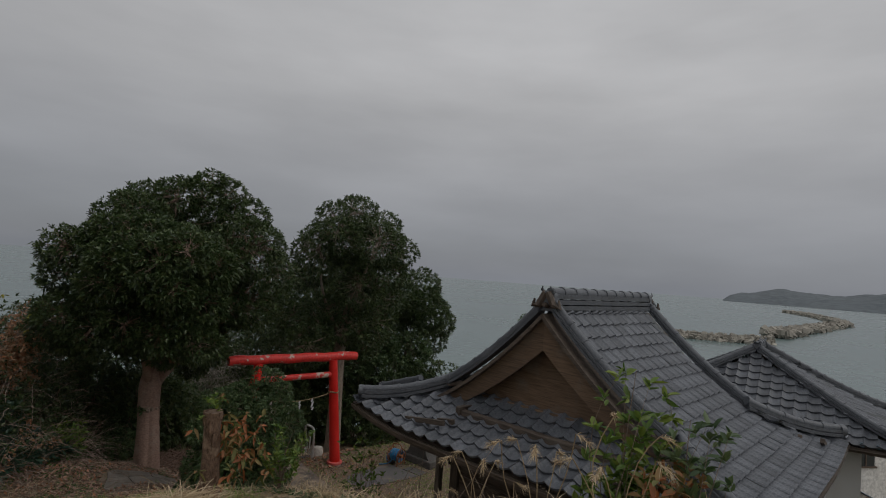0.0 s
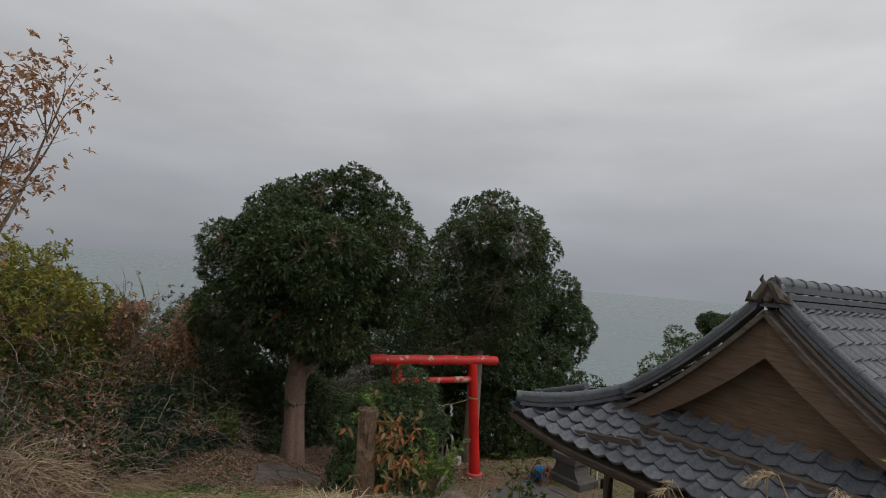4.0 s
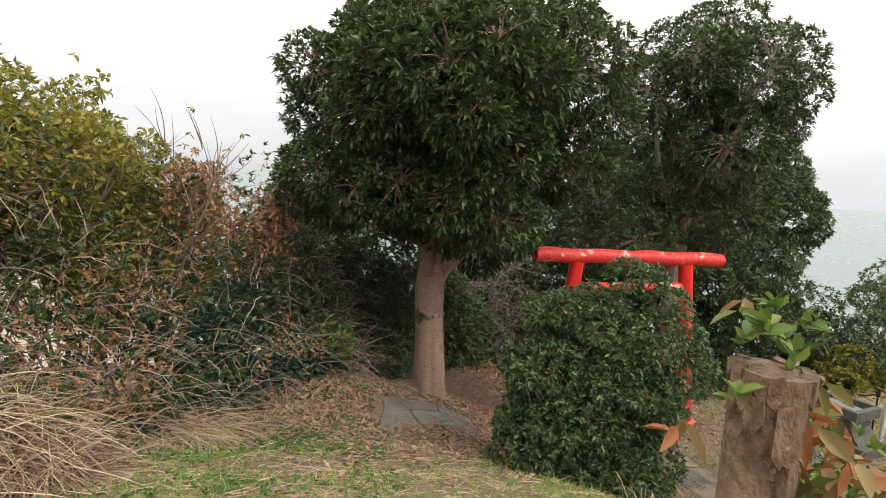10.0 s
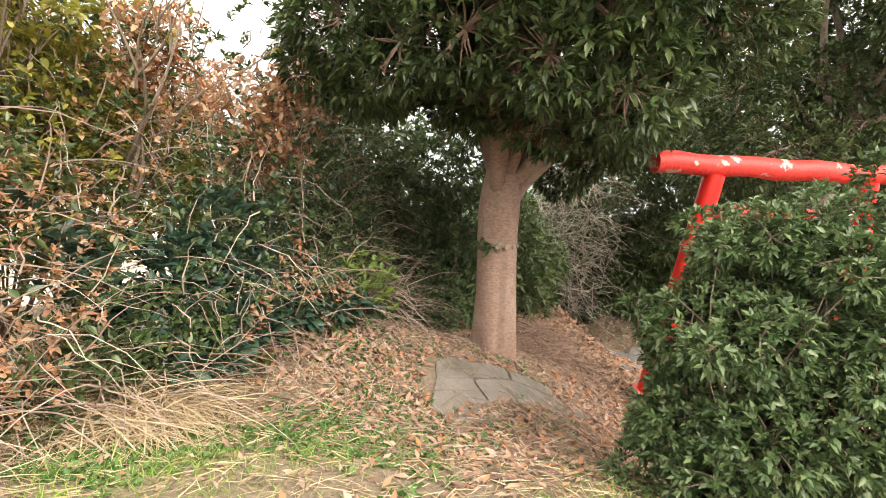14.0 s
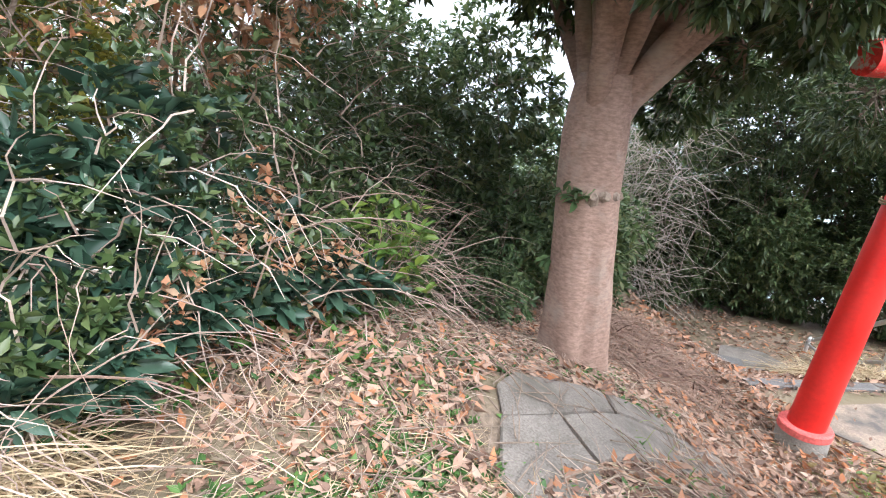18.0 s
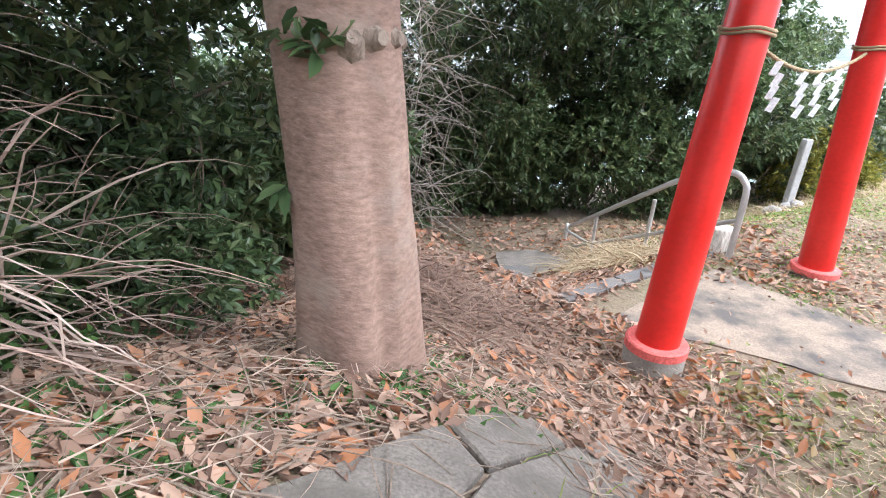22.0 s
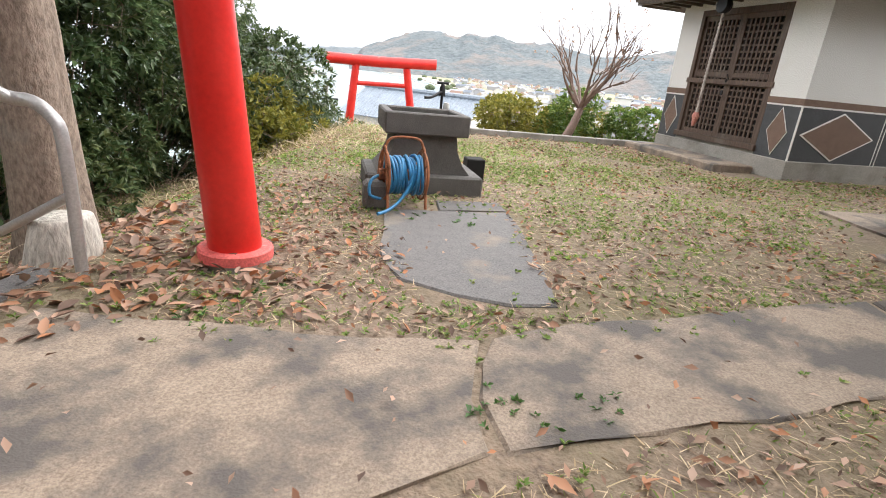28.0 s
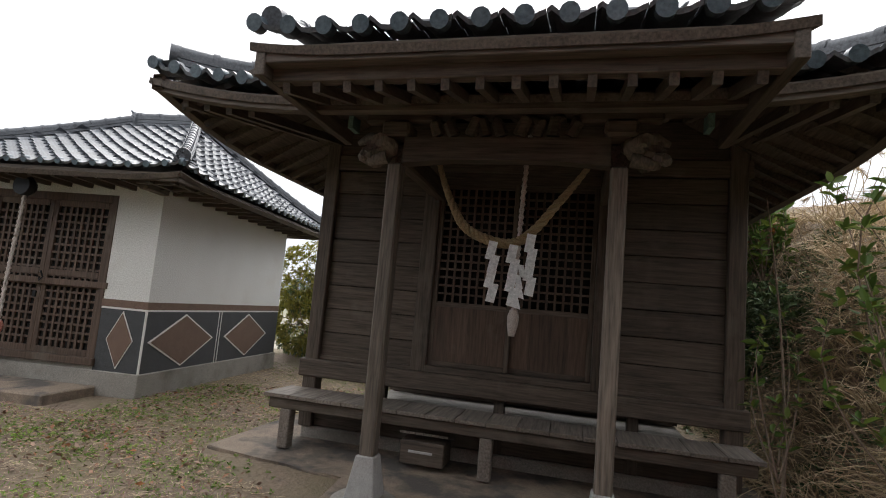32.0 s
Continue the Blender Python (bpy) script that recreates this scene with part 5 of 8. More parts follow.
low = thing("lower_torii", Matrix.Identity(4), "plain red-painted torii gate down the slope", "torii")
LA, LB = Vector((5.61, 29.41, -2.07)), Vector((7.55, 27.98, -2.1))
pillar(low, LA, (5.84, 29.25, 1.0), 0.15, 0.12)
pillar(low, LB, (7.16, 28.28, 1.0), 0.15, 0.12)
bm = bmesh.new()
tube(bm, [Vector((5.05, 29.78, 1.12)), Vector((6.5, 28.75, 1.13)), Vector((7.9, 27.68, 1.2))], 0.17, 18)
part("lintel", bm, M_red, low, smooth=50)
bm = bmesh.new()
tube(bm, [Vector((5.78, 29.28, 0.42)), Vector((7.25, 28.22, 0.46))], 0.075, 14)
part("tie_beam", bm, M_red, low, smooth=50)

# ---- basin, hose reel, stones ----
BAS = pose(-0.575, 17.49, 0, 0, 0, -31)
basin = thing("stone_basin", BAS, "dark weathered stone water basin on a flared pedestal", "basin")
bx("base", basin, M_stone, -1.1, 0.0, 0.0, 0.72, -0.05, 0.17, 0.02)
prism("pedestal", basin, M_stone, [(-1.0, 0.17), (-0.12, 0.17), (-0.2, 0.26), (-0.255, 0.38), (-0.28, 0.53), (-0.84, 0.53), (-0.865, 0.38), (-0.92, 0.26)], "y", 0.08, 0.64)
for y0, y1, x0, x1 in ((0.0, 0.08, -0.95, -0.18), (0.64, 0.72, -0.95, -0.18), (0.08, 0.64, -0.95, -0.87), (0.08, 0.64, -0.26, -0.18)):
    bx("trough_side", basin, M_stone, x0, x1, y0, y1, 0.53, 0.72, 0.012)
bx("trough_bottom", basin, M_stone, -0.87, -0.26, 0.08, 0.64, 0.53, 0.58, 0)
bx("water", basin, mat("basin_water", (0.03, 0.035, 0.03), 0.08), -0.87, -0.26, 0.08, 0.64, 0.58, 0.66, 0, "still dark water")
tap = thing("standpipe_tap", BAS, "dark iron tap on a thin pipe behind the basin", "tap")
bm = bmesh.new()
tube(bm, catmull([(-0.3, 0.8, -0.02), (-0.3, 0.8, 0.80), (-0.31, 0.78, 0.88), (-0.42, 0.7, 0.83), (-0.5, 0.66, 0.82)], 5), 0.014, 8)
part("pipe", bm, M_iron, tap, smooth=50)
bm = bmesh.new()
tube(bm, [(-0.3, 0.8, 0.84), (-0.3, 0.8, 0.92), (-0.3, 0.8, 0.97)], [0.035, 0.03, 0.012], 10)
tube(bm, [(-0.36, 0.8, 0.97), (-0.24, 0.8, 0.97)], 0.014, 8)
part("valve", bm, M_iron, tap, smooth=50)
reel = thing("hose_reel", pose(-1.53, 17.52, 0.035, 0, 0, -24) @ Matrix.Scale(0.78, 4), "rusty steel reel wound with blue garden hose", "hose reel")
for x in (-0.2, 0.2):
    bm = bmesh.new()
    ring = [(x, 0.25 * math.cos(a), 0.29 + 0.25 * math.sin(a)) for a in np.linspace(0, 2 * math.pi, 33)]
    tube(bm, ring, 0.014, 7, caps=False)
    for a in (0.4, 2.5, 4.6):
        tube(bm, [(x, 0, 0.29), (x, 0.25 * math.cos(a), 0.29 + 0.25 * math.sin(a))], 0.01, 6)
    part("flange", bm, M_rust, reel, smooth=60)
    bm = bmesh.new()
    tube(bm, catmull([(x, -0.24, -0.02), (x * 1.02, -0.1, 0.42), (x * 1.02, 0, 0.58), (x * 1.02, 0.1, 0.42), (x, 0.24, -0.02)], 5), 0.015, 7)
    part("stand", bm, M_rust, reel, smooth=60)
bm = bmesh.new()
tube(bm, catmull([(-0.2, 0, 0.58), (-0.15, 0, 0.66), (0, 0, 0.68), (0.15, 0, 0.66), (0.2, 0, 0.58)], 5), 0.014, 7)
part("handle", bm, M_rust, reel, smooth=60)
bm = bmesh.new()
tube(bm, [(-0.26, 0, 0.29), (0.26, 0, 0.29)], 0.06, 10)
part("drum", bm, M_rust, reel, smooth=50)
rr = random.Random(3)
for k in range(13):
    x = -0.165 + 0.0275 * k
    r = 0.185 + rr.uniform(-0.025, 0.02)
    bm = bmesh.new()
    tube(bm, [(x + 0.012 * math.sin(2 * a + k), r * math.cos(a), 0.29 + r * math.sin(a)) for a in np.linspace(0, 2 * math.pi, 28)], 0.0165, 7, caps=False)
    part("hose_turn", bm, M_hose, reel, smooth=60)
bm = bmesh.new()
tube(bm, catmull([(0.05, -0.21, 0.36), (0.0, -0.24, 0.2), (-0.12, -0.3, 0.06), (-0.26, -0.42, 0.015), (-0.36, -0.5, 0.01)], 6), 0.0165, 7)
tube(bm, catmull([(-0.2, 0.0, 0.3), (-0.34, -0.05, 0.24), (-0.36, -0.1, 0.1), (-0.25, -0.12, 0.06)], 6), 0.0165, 7)
part("hose_end", bm, M_hose, reel, smooth=60)
box_stone = thing("plinth_stone", pose(-1.72, 17.66, 0, 0, 0, -30), "low grey stone block beside the hose reel", "stone")
bx("block", box_stone, M_stone, -0.08, 0.12, -0.1, 0.1, -0.03, 0.2, 0.03)
grate = thing("drain_box", pose(-0.02, 18.15, 0, 0, 0, -31), "dark drain box beside the stone basin", "box")
bx("body", grate, M_dark, -0.1, 0.1, -0.1, 0.1, -0.03, 0.22, 0.01)
post = thing("concrete_post", pose(-1.5, 21.3, gz(-1.5, 21.3) - 0.1, 0, 0, 20), "weathered grey concrete post at the yard edge", "post")
bx("shaft", post, M_granite, -0.07, 0.07, -0.06, 0.06, 0, 1.25, 0.015)
rr = random.Random(12)
for k in range(5):
    x, y = -1.5 + rr.uniform(-0.5, 0.4), 21.1 + rr.uniform(-0.3, 0.2)
    bm = bmesh.new()
    bmesh.ops.create_icosphere(bm, subdivisions=2, radius=0.09 + 0.04 * rr.random())
    for v in bm.verts:
        v.co += 0.25 * 0.1 * noise.noise_vector(v.co * 9 + Vector((k, 0, 0)))
        v.co.z *= 0.7
    ob = part("stone", bm, M_granite, None, smooth=60, place=pose(x, y, gz(x, y) + 0.02))
    tagged(ob, "small pale rounded stone at the post's foot", "stone", "stones at the yard edge")
# Kerb wall at the far side of the lawn.
lawn_kerb = tagged(new("lawn_kerb"), "low concrete kerb along the far edge of the lawn", kind="structure")
k0, k1 = Vector((2.2, 21.75, 0)), Vector((6.6, 18.75, 0))
for i in range(6):
    a, b = k0.lerp(k1, i / 6), k0.lerp(k1, (i + 0.985) / 6)
    m = Matrix.Translation(a) @ (b - a).to_track_quat("X", "Z").to_matrix().to_4x4()
    bm = bmesh.new()
    box(bm, 0, (b - a).length, -0.02, 0.12, -0.5, 0.1, m)
    bmesh.ops.bevel(bm, geom=list(bm.edges), offset=0.012, segments=1, affect="EDGES")
    part("kerb_block", bm, M_conc, lawn_kerb)

# Thin white pipe behind the basin.
pipe = thing("white_pipe", pose(-0.28, 18.4, -0.05), "thin white plastic standpipe behind the stone basin", "pipe")
bm = bmesh.new()
tube(bm, [(0, 0, 0), (0, 0, 0.78), (0, 0, 0.82)], [0.035, 0.035, 0.03], 12)
part("pipe", bm, mat("white_plastic", (0.7, 0.7, 0.68), 0.45), pipe, smooth=40)
bm = bmesh.new()
tube(bm, [(0, 0, 0.74), (0, -0.1, 0.74), (0, -0.14, 0.70)], [0.014, 0.014, 0.012], 8)
part("spout", bm, M_iron, pipe, "short dark tap spout", 40)


# ---- plants ----
RNG = np.random.default_rng(7)


def unit(v):
    return v / np.maximum(1e-9, np.linalg.norm(v, axis=-1, keepdims=True))


def leaf_mesh(name, base, way, length, width, material, parent=None, label="", fold=0.25, kind="", droop=0.15):
    """Leaves as folded blades: a base, two sides and a tip each. way: where each leaf points."""
    base, way = np.asarray(base, float), unit(np.asarray(way, float))
    n = len(base)
    length, width = np.broadcast_to(length, n)[:, None], np.broadcast_to(width, n)[:, None]
    side = unit(np.cross(way, np.array([0.0, 0, 1]) + 0.45 * RNG.normal(size=(n, 3))))
    up = np.cross(side, way)
    down = np.array([0, 0, 1.0]) * droop * length
    tip = base + way * length - down
    if n < 9000 and float(np.mean(length)) > 0.06:
        q1, q2 = base + way * length * 0.3 - down * 0.2, base + way * length * 0.68 - down * 0.55
        lift = up * width * fold
        v = np.stack([base, q1 + side * width * 0.46 + lift, q2 + side * width * 0.4 + lift, tip, q2 - side * width * 0.4 + lift, q1 - side * width * 0.46 + lift], 1).reshape(-1, 3)
        i = np.arange(n)[:, None, None] * 6
        f = (i + np.array([[0, 1, 2], [0, 2, 3], [0, 3, 4], [0, 4, 5]])[None]).reshape(-1, 3)
    else:
        mid = base + way * length * 0.45 - down * 0.42
        v = np.stack([base, mid + side * width * 0.5 + up * width * fold, tip, mid - side * width * 0.5 + up * width * fold], 1).reshape(-1, 3)
        i = np.arange(n)[:, None] * 4
        f = np.concatenate([np.stack([i, i + 1, i + 2], -1), np.stack([i, i + 2, i + 3], -1)], 1).reshape(-1, 3)
    me = bpy.data.meshes.new(name)
    me.vertices.add(len(v))
    me.vertices.foreach_set("co", v.ravel())
    me.loops.add(f.size)
    me.loops.foreach_set("vertex_index", f.ravel().astype(np.int32))
    me.polygons.add(len(f))
    me.polygons.foreach_set("loop_start", np.arange(0, f.size, 3, dtype=np.int32))
    me.materials.append(material)
    me.update(calc_edges=True)
    ob = new(name, me)
    if parent is not None:
        ob.parent = parent
    return tagged(ob, label, kind=kind)


def strip_mesh(name, base, way, length, width, material, droop=0.4, segs=3, parent=None, label="", kind="stuff"):
    """Long thin blades that arch over: grass, straw and reeds."""
    base, way = np.asarray(base, float), unit(np.asarray(way, float))
    n, m = len(base), 2 * segs + 1
    length, width = np.broadcast_to(length, n)[:, None], np.broadcast_to(width, n)[:, None]
    side = unit(np.cross(way, np.array([0.0, 0, 1]) + 0.5 * RNG.normal(size=(n, 3))))
    sway = RNG.normal(0, 0.08, (n, 1))
    v = np.empty((n, m, 3))
    for k in range(segs + 1):
        t = k / segs
        p = base + way * length * t - np.array([0, 0, 1]) * droop * length * t * t + side * sway * length * t * t
        if k < segs:
            w = width * 0.5 * (1 - 0.55 * t)
            v[:, 2 * k], v[:, 2 * k + 1] = p - side * w, p + side * w
        else:
            v[:, 2 * k] = p
    i = np.arange(n)[:, None] * m
    tris = []
    for k in range(segs):
        a = 2 * k
        tris += [[a, a + 1, a + 2]] if k == segs - 1 else [[a, a + 1, a + 3], [a, a + 3, a + 2]]
    f = (i[:, :, None] + np.array(tris)[None]).reshape(-1, 3)
    me = bpy.data.meshes.new(name)
    v = v.reshape(-1, 3)
    me.vertices.add(len(v))
    me.vertices.foreach_set("co", v.ravel())
    me.loops.add(f.size)
    me.loops.foreach_set("vertex_index", f.ravel().astype(np.int32))
    me.polygons.add(len(f))
    me.polygons.foreach_set("loop_start", np.arange(0, f.size, 3, dtype=np.int32))
    me.materials.append(material)
    me.update(calc_edges=True)
    ob = new(name, me)
    if parent is not None:
        ob.parent = parent
    return tagged(ob, label, kind=kind)


def rosettes(pos, out, per=7, spread=1.0, size=0.09, vary=0.35, up=0.3):
    """Whorls of leaves at twig tips: their feet, ways and lengths."""
    pos, out = np.asarray(pos), unit(np.asarray(out) + np.array([0, 0, up]))
    n = len(pos)
    a = unit(np.cross(out, RNG.normal(size=(n, 3))))
    b = np.cross(out, a)
    ang = (np.arange(per)[None] / per * 2 * np.pi + RNG.uniform(0, 6.28, (n, 1)) + RNG.normal(0, 0.25, (n, per)))[..., None]
    tilt = RNG.uniform(0.5, 1.15, (n, per, 1)) * spread
    way = np.cos(tilt) * out[:, None] + np.sin(tilt) * (np.cos(ang) * a[:, None] + np.sin(ang) * b[:, None])
    foot = pos[:, None] - out[:, None] * RNG.uniform(0, 0.6, (n, per, 1)) * size
    ln = size * RNG.uniform(1 - vary, 1 + vary, (n, per))
    return foot.reshape(-1, 3), way.reshape(-1, 3), ln.ravel()


def lobes_of(center, radii, n, size, seed, low=-0.55):
    """Clumps of a crown: balls spread over and inside an uneven ellipsoid."""
    r = np.random.default_rng(seed)
    out = []
    for k in range(n):
        d = r.normal(size=3)
        d /= np.linalg.norm(d)
        if d[2] < low:
            d[2] = -d[2] * 0.4
        t = r.uniform(0.55, 1.0) ** 0.7
        out.append((np.array(center) + d * np.array(radii) * t, size * r.uniform(0.7, 1.3)))
    return out


def crown_points(lobes, density, seed, inside=0.12, shell=0.9):
    """Points and outward ways on the skin of a heap of clumps, with a few inside."""
    r = np.random.default_rng(seed)
    C, R = np.array([c for c, _ in lobes]), np.array([q for _, q in lobes])
    P, O = [], []
    for c, q in lobes:
        n = int(density * 12.57 * q * q)
        d = r.normal(size=(n, 3))
        d /= np.linalg.norm(d, axis=1, keepdims=True)
        p = c + d * q * r.uniform(0.8, 1.08, (n, 1)) * np.array([1, 1, 0.85])
        dist = np.linalg.norm(p[:, None] - C[None], axis=2) / R[None]
        keep = (dist.min(1) > shell * 0.78) | (r.random(n) < inside)
        P.append(p[keep])
        O.append(d[keep])
    return np.concatenate(P), np.concatenate(O)


def bent(a, b, bend, n=6, r=None):
    r = r or random
    a, b = Vector(a), Vector(b)
    off = Vector((r.uniform(-1, 1), r.uniform(-1, 1), r.uniform(-0.3, 1))) * bend * (b - a).length
    return [a.lerp(b, t) + off * math.sin(math.pi * t) for t in np.linspace(0, 1, n)]


def twig_mesh(name, lines, radii, material, parent=None, label="", kind="", sides=4):
    """Many thin twigs in one mesh. lines: lists of points; radii: the thick end of each."""
    vs, fs = [], []
    for pts, r0 in zip(lines, radii):
        pts = [Vector(p) for p in pts]
        o = len(vs)
        m = len(pts)
        for i, p in enumerate(pts):
            d = (pts[min(i + 1, m - 1)] - pts[max(i - 1, 0)]).normalized()
            s = d.orthogonal().normalized()
            t = d.cross(s)
            r = r0 * (1 - 0.8 * i / (m - 1))
            for k in range(sides):
                w = 2 * math.pi * k / sides
                vs.append(tuple(p + (s * math.cos(w) + t * math.sin(w)) * r))
        for i in range(m - 1):
            for k in range(sides):
                fs.append((o + i * sides + k, o + i * sides + (k + 1) % sides, o + (i + 1) * sides + (k + 1) % sides, o + (i + 1) * sides + k))
    me = bpy.data.meshes.new(name)
    me.from_pydata(vs, [], fs)
    me.materials.append(material)
    ob = new(name, me)
    if parent is not None:
        ob.parent = parent
    return tagged(ob, label, kind=kind)


def trunk_mesh(name, parent, line, radii, material, flare=0.0, seed=1, label=""):
    """A trunk with swelling roots, flutes and an uneven skin."""
    bm = bmesh.new()
    pts = catmull(line, 6)
    n, rings = 36, []
    total = len(pts) - 1
    for i, p in enumerate(pts):
        t = i / total
        r = float(np.interp(t, np.linspace(0, 1, len(radii)), radii))
        ring = []
        for k in range(n):
            a = 2 * math.pi * k / n
            root = flare * max(0, 1 - t * 2.2) ** 2 * (0.5 + 0.5 * math.cos(4 * a + seed)) + 0.10 * flare * math.cos(2 * a + seed + 2.5 * t)
            q = Vector((math.cos(a), math.sin(a), 0))
            rr = r * (1 + root + 0.10 * noise.noise(Vector((q.x * 1.4, q.y * 1.4, p.z * 0.9 + seed))) + 0.03 * noise.noise(Vector((q.x * 5, q.y * 5, p.z * 4 + seed))))
            g = math.exp(-((a - 5.5) / 0.13) ** 2) * max(0, 1 - t * 1.25) * flare * 0.75
            ring.append(bm.verts.new(p + q * rr * (1 - g)))
        rings.append(ring)
    for a, b in zip(rings, rings[1:]):
        for k in range(n):
            bm.faces.new((a[k], a[(k + 1) % n], b[(k + 1) % n], b[k]))
    bm.faces.new(rings[-1])
    return part(name, bm, material, parent, label, 80)


def broad_tree(name, label, trunk_line, radii, lobes, seed, density, leaf, material, bark, limb_n=14, flare=0.35, per=7, leaf_w=0.36, fork=None):
    tree = thing(name, Matrix.Identity(4), label, "tree")
    trunk_mesh("trunk", tree, trunk_line, radii, bark, flare, seed)
    r = random.Random(seed)
    top = Vector(trunk_line[-1]) if fork is None else Vector(fork)
    big = sorted(lobes, key=lambda l: -l[1])[:limb_n]
    for c, q in big:
        bm = bmesh.new()
        start = top + Vector((r.uniform(-0.06, 0.06), r.uniform(-0.06, 0.06), r.uniform(-0.25, 0.1)))
        line = bent(start, Vector(c), 0.1, 7, r)
        tube(bm, line, [radii[-1] * 0.46 * (1 - 0.8 * k / 6) for k in range(7)], 8)
        part("limb", bm, bark, tree, smooth=60)
    P, O = crown_points(lobes, density, seed)
    lines = []
    for k in range(0, len(P), 9):
        c = min(lobes, key=lambda l: np.sum((l[0] - P[k]) ** 2))[0]
        lines.append(bent(c, P[k], 0.12, 4, r))
    twig_mesh("twig_tangle", lines, [0.012] * len(lines), bark, tree, kind="stuff", sides=3)
    f, w, ln = rosettes(P, O, per, 1.0, leaf)
    leaf_mesh("crown", f, w, ln, ln * leaf_w, material, tree, kind="stuff")
    return tree


# The big evergreen beside the path.
lobes1 = lobes_of((-6.95, 13.65, 5.35), (2.25, 2.25, 2.15), 70, 0.72, 3, -0.55) + lobes_of((-8.2, 12.8, 4.2), (0.9, 0.9, 0.5), 10, 0.55, 4) + lobes_of((-6.15, 12.0, 5.3), (1.3, 0.8, 1.3), 22, 0.6, 5) + [(np.array(c), 0.6) for c in ((-6.0, 14.2, 7.35), (-5.5, 14.4, 6.9), (-6.3, 14.0, 7.5), (-5.1, 14.3, 6.3), (-6.4, 13.9, 7.3), (-5.75, 14.1, 6.8), (-6.9, 13.6, 7.2), (-5.4, 14.2, 6.1))] + [(np.array([-7.0 + 1.75 * math.cos(a), 13.7 + 1.75 * math.sin(a), 4.0 + 0.2 * math.sin(3 * a)]), 0.55) for a in np.linspace(1.5, 5.6, 11)] + [(np.array([-6.85 + 0.95 * math.cos(a), 13.75 + 0.95 * math.sin(a), 3.62 + 0.12 * math.sin(2 * a)]), 0.44) for a in np.linspace(0.3, 6.0, 8)] + [(np.array(c), 0.4) for c in ((-6.7, 15.0, 2.95), (-6.35, 14.6, 3.2), (-6.95, 15.3, 2.75), (-5.9, 14.2, 3.4), (-5.7, 13.6, 3.6))]
lobes1 = [l for l in lobes1 if l[0][2] < 5.9 or -0.91 * (l[0][0] + 6.95) - 0.42 * (l[0][1] - 13.65) < 1.15 - 0.35 * (l[0][2] - 5.9)]
lobes1 = [(np.array(HILL @ Vector(c)) + np.array([0.08, 0.14, 0.0]), 0.93 * q) for c, q in lobes1]
big_tree = broad_tree("evergreen_tree", "large dense evergreen tree with a smooth brown trunk beside the path",
                      [(-6.46, 13.95, 0.2), (-6.46, 13.95, 0.75), (-6.49, 13.95, 1.3), (-6.53, 13.95, 1.8), (-6.56, 13.97, 2.25), (-6.55, 14.0, 2.65)],
                      [0.225, 0.22, 0.215, 0.215, 0.23, 0.2], lobes1, 11, 78, 0.10, M_leaf, M_bark, 18, 0.5, fork=(-6.55, 13.98, 2.4))
# Its burl, with a fern.
bm = bmesh.new()
for k in range(5):
    a = 0.45 * k - 1.0
    tube(bm, [(-6.53 + 0.17 * math.cos(a), 13.95 + 0.17 * math.sin(a), 1.82 + 0.03 * math.sin(k)), (-6.53 + 0.235 * math.cos(a), 13.95 + 0.235 * math.sin(a), 1.85)], [0.06, 0.025], 7)
part("burl", bm, M_bark2, big_tree, "dark knotty ring round the trunk", 60)
fp = np.array([[-6.57, 13.73, 1.86], [-6.48, 13.73, 1.87], [-6.65, 13.76, 1.86], [-6.72, 13.83, 1.3], [-6.52, 13.72, 1.82]])
f, w, ln = rosettes(fp, fp - np.array([-6.53, 13.95, 1.85]), 8, 1.2, 0.10)
leaf_mesh("fern", f, w, ln, ln * 0.4, M_leaf_shrub, big_tree, "small green fern on the burl", kind="stuff")

lobes2 = lobes_of((-3.75, 18.55, 5.5), (1.65, 1.55, 1.75), 34, 0.62, 6) + lobes_of((-2.75, 18.7, 4.6), (0.75, 0.8, 1.4), 14, 0.55, 9) + lobes_of((-4.2, 18.55, 3.3), (1.6, 1.3, 1.0), 20, 0.6, 8)
broad_tree("evergreen_tree", "tall dense evergreen tree with a grey-brown trunk behind the torii",
           [(-3.75, 18.5, -0.75), (-3.75, 18.5, -0.2), (-3.77, 18.5, 0.9), (-3.8, 18.52, 2.0), (-3.8, 18.55, 3.2)], [0.36, 0.245, 0.21, 0.19, 0.16], lobes2, 21, 60, 0.10, M_leaf, M_bark2, 14, 0.5, per=6)


# The clipped shrub by the path.
def shrub(name, label, lobes, material, seed, density=160, leaf=0.055, per=6, leaf_w=0.4, stem=None, category="shrub"):
    ob = thing(name, Matrix.Identity(4), label, category)
    P, O = crown_points(lobes, density, seed, 0.25)
    f, w, ln = rosettes(P, O, per, 1.0, leaf)
    leaf_mesh("foliage", f, w, ln, ln * leaf_w, material, ob, kind="stuff")
    r = random.Random(seed)
    c0 = np.mean([c for c, _ in lobes], 0)
    b = stem or (c0[0], c0[1], gz(c0[0], c0[1]) - 0.05)
    lines = [bent(b, tuple(c), 0.12, 6, r) for c, _ in lobes] + [bent(tuple(min(lobes, key=lambda l: np.sum((l[0] - P[k]) ** 2))[0]), tuple(P[k] + 0.05 * O[k]), 0.1, 4, r) for k in range(0, len(P), 25)]
    twig_mesh("stem_tangle", lines, [0.016] * len(lobes) + [0.006] * (len(lines) - len(lobes)), M_twig, ob, sides=4, kind="stuff")
    return ob


